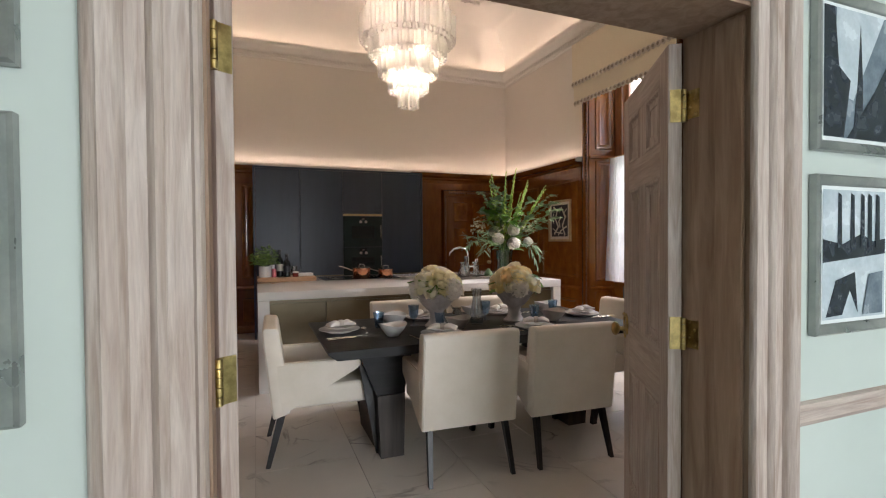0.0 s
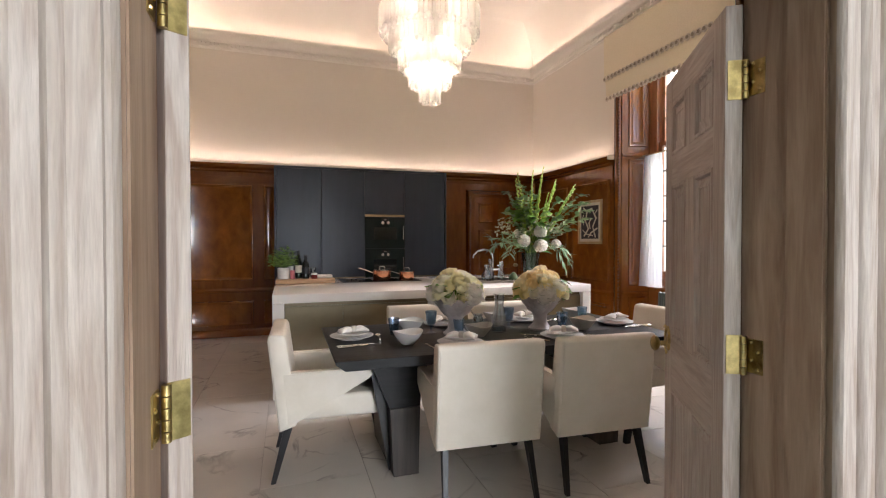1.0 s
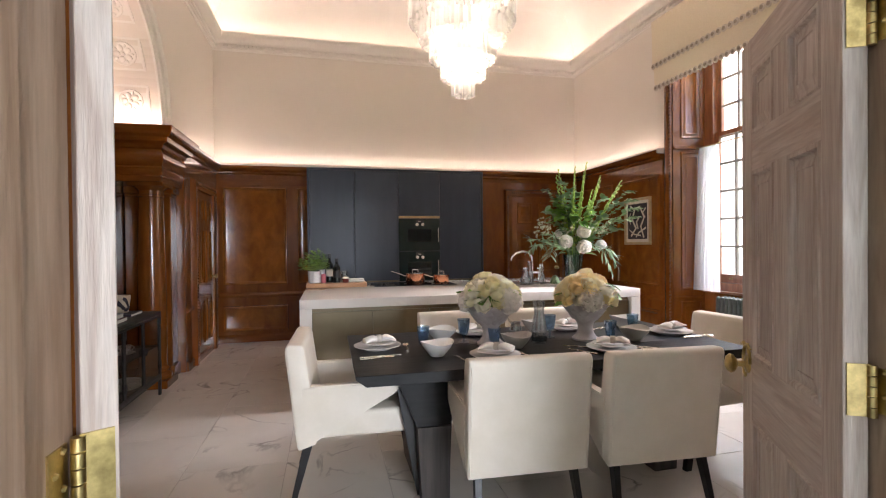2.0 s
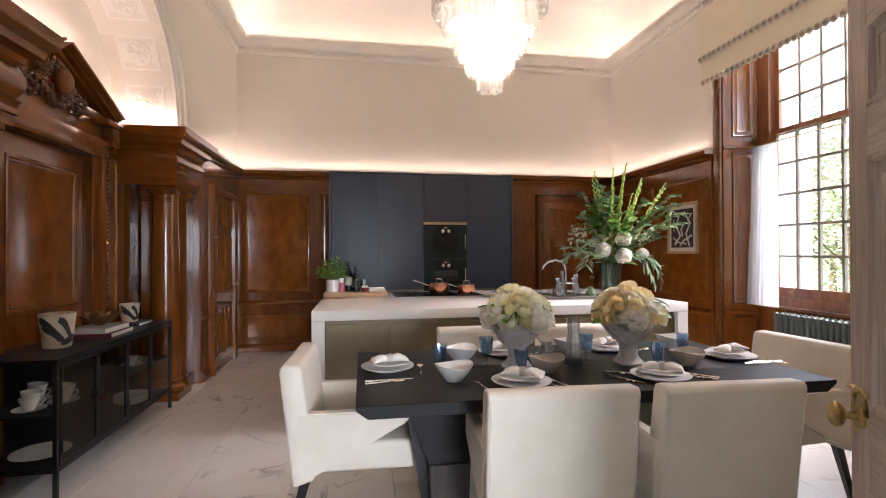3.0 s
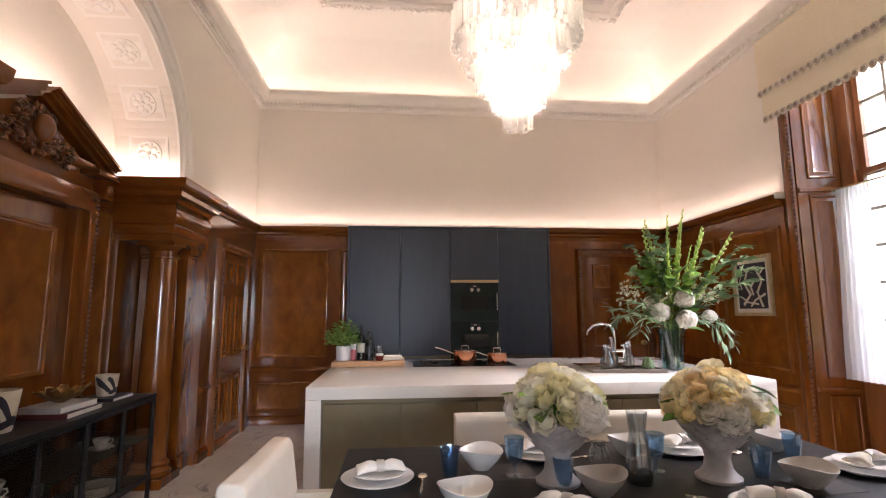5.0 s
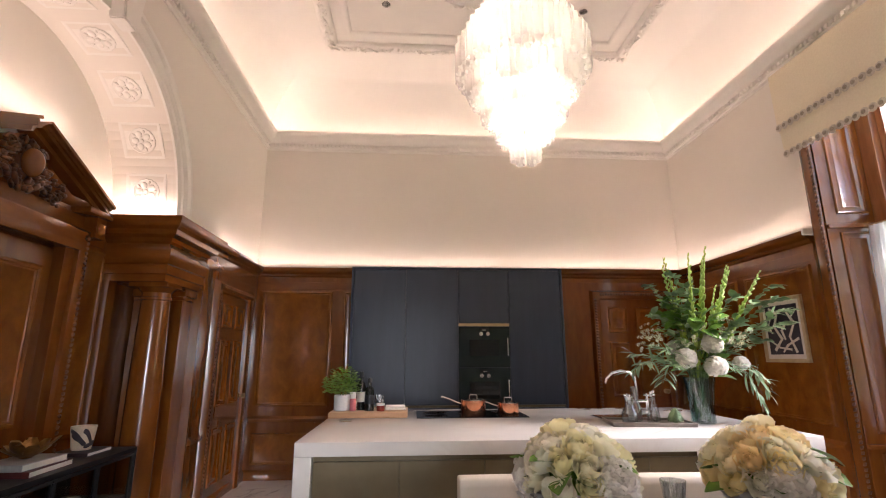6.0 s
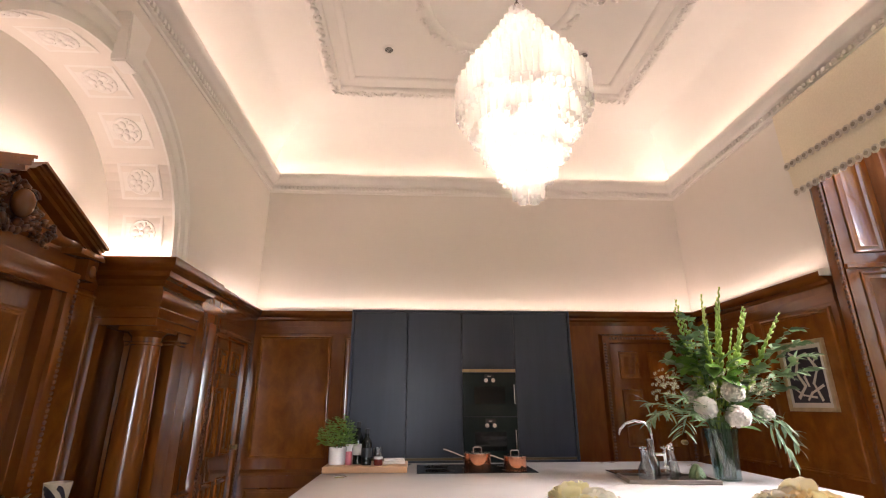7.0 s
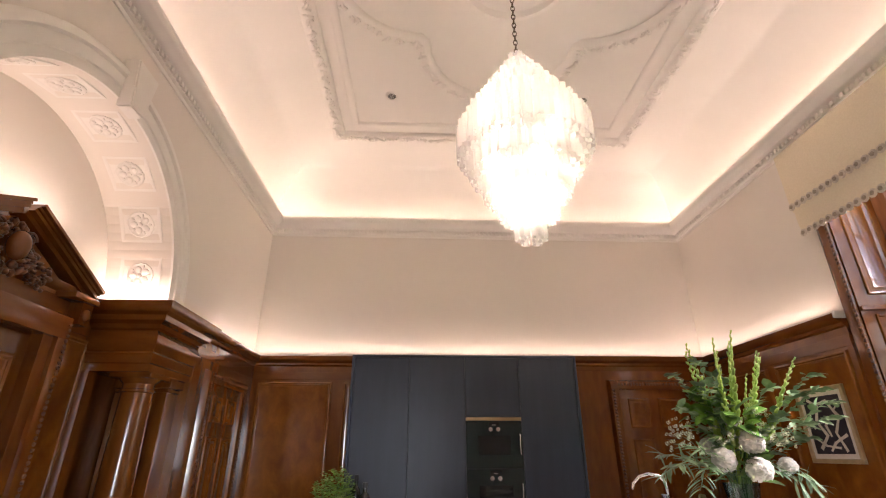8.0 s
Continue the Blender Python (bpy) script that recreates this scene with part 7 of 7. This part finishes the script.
def brush_vase(m, r, h, label):
    v_ = thing("painted_vase", m, label, "vase", "painted vases")
    R = lambda z: r * (0.74 + 0.26 * (z / h) ** 0.8)
    bm = bmesh.new()
    lathe(bm, [(0, 0.0005), (R(0) * 0.96, 0.0005)] + [(R(h * i / 8), max(0.004, h * i / 8)) for i in range(9)] + [(R(h) - 0.006, h), (R(0) - 0.006, 0.012), (0, 0.012)], 40)
    part("vase_body", bm, VASEART, v_)
    for a0, z0, da, dz in ((-2.2, 0.85, 1.5, -0.55), (-0.9, 0.25, -1.1, 0.5), (-1.0, 0.85, 0.9, -0.5), (0.5, 0.2, -1.3, 0.05), (0.6, 0.8, 0.25, -0.6), (-2.3, 0.35, 0.2, 0.5)):
        n, bm = 14, bmesh.new()
        pv = None
        for i in range(n + 1):
            u = i / n
            a = a0 + da * u
            z = h * (z0 + dz * u + 0.06 * math.sin(u * 5))
            wd = h * (0.075 + 0.045 * math.sin(u * math.pi))
            q = []
            for s in (-1, 1):
                zz = min(h * 0.985, max(0.006, z + s * wd))
                q.append(bm.verts.new(((R(zz) + 0.0012) * math.cos(a + s * 0.05), (R(zz) + 0.0012) * math.sin(a + s * 0.05), zz)))
            if pv:
                bm.faces.new((pv[0], q[0], q[1], pv[1]))
            pv = q
        part("brush_stroke", bm, INK, v_, "broad black brush stroke")


brush_vase(pose(-0.735, 4.64, SH), 0.098, 0.215, "cream vase with broad black brush strokes")
brush_vase(pose(-0.745, 5.62, SH + 0.024), 0.075, 0.15, "small cream vase with broad black brush strokes on a book")


def book(m, w, d, h, cover, label):
    b = thing("book", m, label, "book", "books on the sideboard")
    part("pages", box(-w / 2 + 0.003, -d / 2 + 0.003, 0.003, w / 2 - 0.004, d / 2 - 0.003, h - 0.003), PAPER, b)
    bm = bmesh.new()
    bx(bm, -w / 2, -d / 2, 0.0003, w / 2, d / 2, 0.003)
    bx(bm, -w / 2, -d / 2, h - 0.003, w / 2, d / 2, h)
    bx(bm, -w / 2, -d / 2, 0.003, -w / 2 + 0.003, d / 2, h - 0.003)
    part("cover", bm, cover, b)


book(pose(-0.70, 5.10, SH, 0, 0, 92), 0.36, 0.27, 0.032, BOOKRED, "large book with a dark red cover")
book(pose(-0.715, 5.09, SH + 0.033, 0, 0, 88), 0.33, 0.25, 0.034, BOOKGREY, "large book with a pale grey cover")
book(pose(-0.72, 5.62, SH, 0, 0, 90), 0.26, 0.20, 0.023, INK, "thin black book under a vase")
lb = thing("leaf_dish", pose(-0.715, 5.10, SH + 0.068, 0, 0, 80), "dark gilt bronze leaf-shaped dish on the books", "dish")
bm = bmesh.new()
for k in range(9):
    a = 2 * math.pi * k / 9
    petal(bm, Matrix.Rotation(a, 4, "Z") @ Matrix.Translation((0.02, 0, 0.004)) @ Matrix.Rotation(1.15 + 0.1 * math.sin(k * 2), 4, "Y"), 0.040, 0.14 + 0.03 * math.sin(k * 1.7), -0.22, 5)
bmesh.ops.create_uvsphere(bm, u_segments=12, v_segments=6, radius=1.0, matrix=Matrix.Translation((0, 0, 0.010)) @ Matrix.Diagonal((0.035, 0.035, 0.010, 1)))
part("leaves", bm, BRONZELEAF, lb, "", 60)

# ---- outside the window ----
bm = bmesh.new()
q = [bm.verts.new(c) for c in ((-200, -200, -1.5), (200, -200, -1.5), (200, 200, -1.5), (-200, 200, -1.5))]
bm.faces.new(q)
structure("ground", bm, GRASS, "mown lawn outside the window", "lawn")


RENDERW = surface("white_render", (0.74, 0.74, 0.73), (0.80, 0.80, 0.79), 0.9, scale=2, fine=0.1, bump=0.2)
wing = wall_blocks("wall_wing", [(XE + 0.56, 6.1, -1.5, 6.45, 6.5, 9.0)], RENDERW, "white rendered wing of the house outside the window")


def tree(m, h, cr, seed):
    t = thing("tree", m, "leafy broad-crowned tree outside the window", "tree", "garden trees")
    rg3 = random.Random(seed)
    bm = bmesh.new()
    tube(bm, [(0, 0, 0), (0.05, 0.02, h * 0.2), (0.0, 0.1, h * 0.45), (0.1, 0.1, h * 0.8)], 0.14, 10, 0.3)
    ends = []
    for k in range(9):
        a = 2.4 * k
        z0 = h * (0.06 + 0.065 * k)
        e = Vector((cr * 0.7 * math.cos(a), cr * 0.7 * math.sin(a), z0 + h * 0.18))
        tube(bm, [(0.03, 0.05, z0), (e.x * 0.5, e.y * 0.5, z0 + h * 0.08), e], 0.035, 7, 0.3)
        ends.append(e)
    part("trunk", bm, BARK, t)
    v, f = [], []
    for k in range(15000):
        e = ends[rg3.randrange(9)] if rg3.random() < 0.75 else Vector((0, 0, h * 0.62))
        dd = Vector((rg3.gauss(0, 1), rg3.gauss(0, 1), rg3.gauss(0, 0.8))) * cr * 0.30
        c = e + dd
        s = rg3.uniform(0.05, 0.12)
        d = Vector((rg3.uniform(-1, 1), rg3.uniform(-1, 1), rg3.uniform(-0.7, 0.5))).normalized()
        w = d.cross(Vector((rg3.uniform(-1, 1), rg3.uniform(-1, 1), 1))).normalized() * s * 0.45
        b = len(v)
        v += [c, c + d * s * 0.5 + w, c + d * s, c + d * s * 0.5 - w]
        f.append([b, b + 1, b + 2, b + 3])
    me = bpy.data.meshes.new("crown")
    me.from_pydata(v, [], f)
    me.materials.append(TREELEAF)
    o = new("crown", me)
    o.parent = t


for k, (x, y, h, cr) in enumerate(((13, 11, 7.5, 3.2), (14.5, 6.5, 7.0, 3.0), (17, 15, 9, 3.6), (18, 9.5, 8.5, 3.6), (20, 20, 9, 4))):
    tree(pose(x, y, -1.5, 0, 0, 70 * k), h, cr, k)

# ---- floor tiles ----
bm = bmesh.new()
bx(bm, 0.0015, 0.0015, -0.006, 0.5985, 1.1985, 0.0)
bmesh.ops.bevel(bm, geom=[e for e in bm.edges if e.verts[0].co.z > -0.001 and e.verts[1].co.z > -0.001], offset=0.001, segments=1, affect="EDGES")
tile_mesh = bpy.data.meshes.new("tile")
bm.to_mesh(tile_mesh)
bm.free()
tile_mesh.materials.append(FLOORM)
i = 0
x = XB
while x < XE + 0.36:
    y = YS - (0.6 if i % 2 else 0.0)
    while y < YN:
        cut = y < YS
        o = new("tile", tile_mesh)
        o.parent = floor
        o.matrix_basis = pose(x, YS if cut else y, 0) @ Matrix.Diagonal((1, 0.5 if cut else 1, 1, 1))
        y += 1.2
    x += 0.6
    i += 1
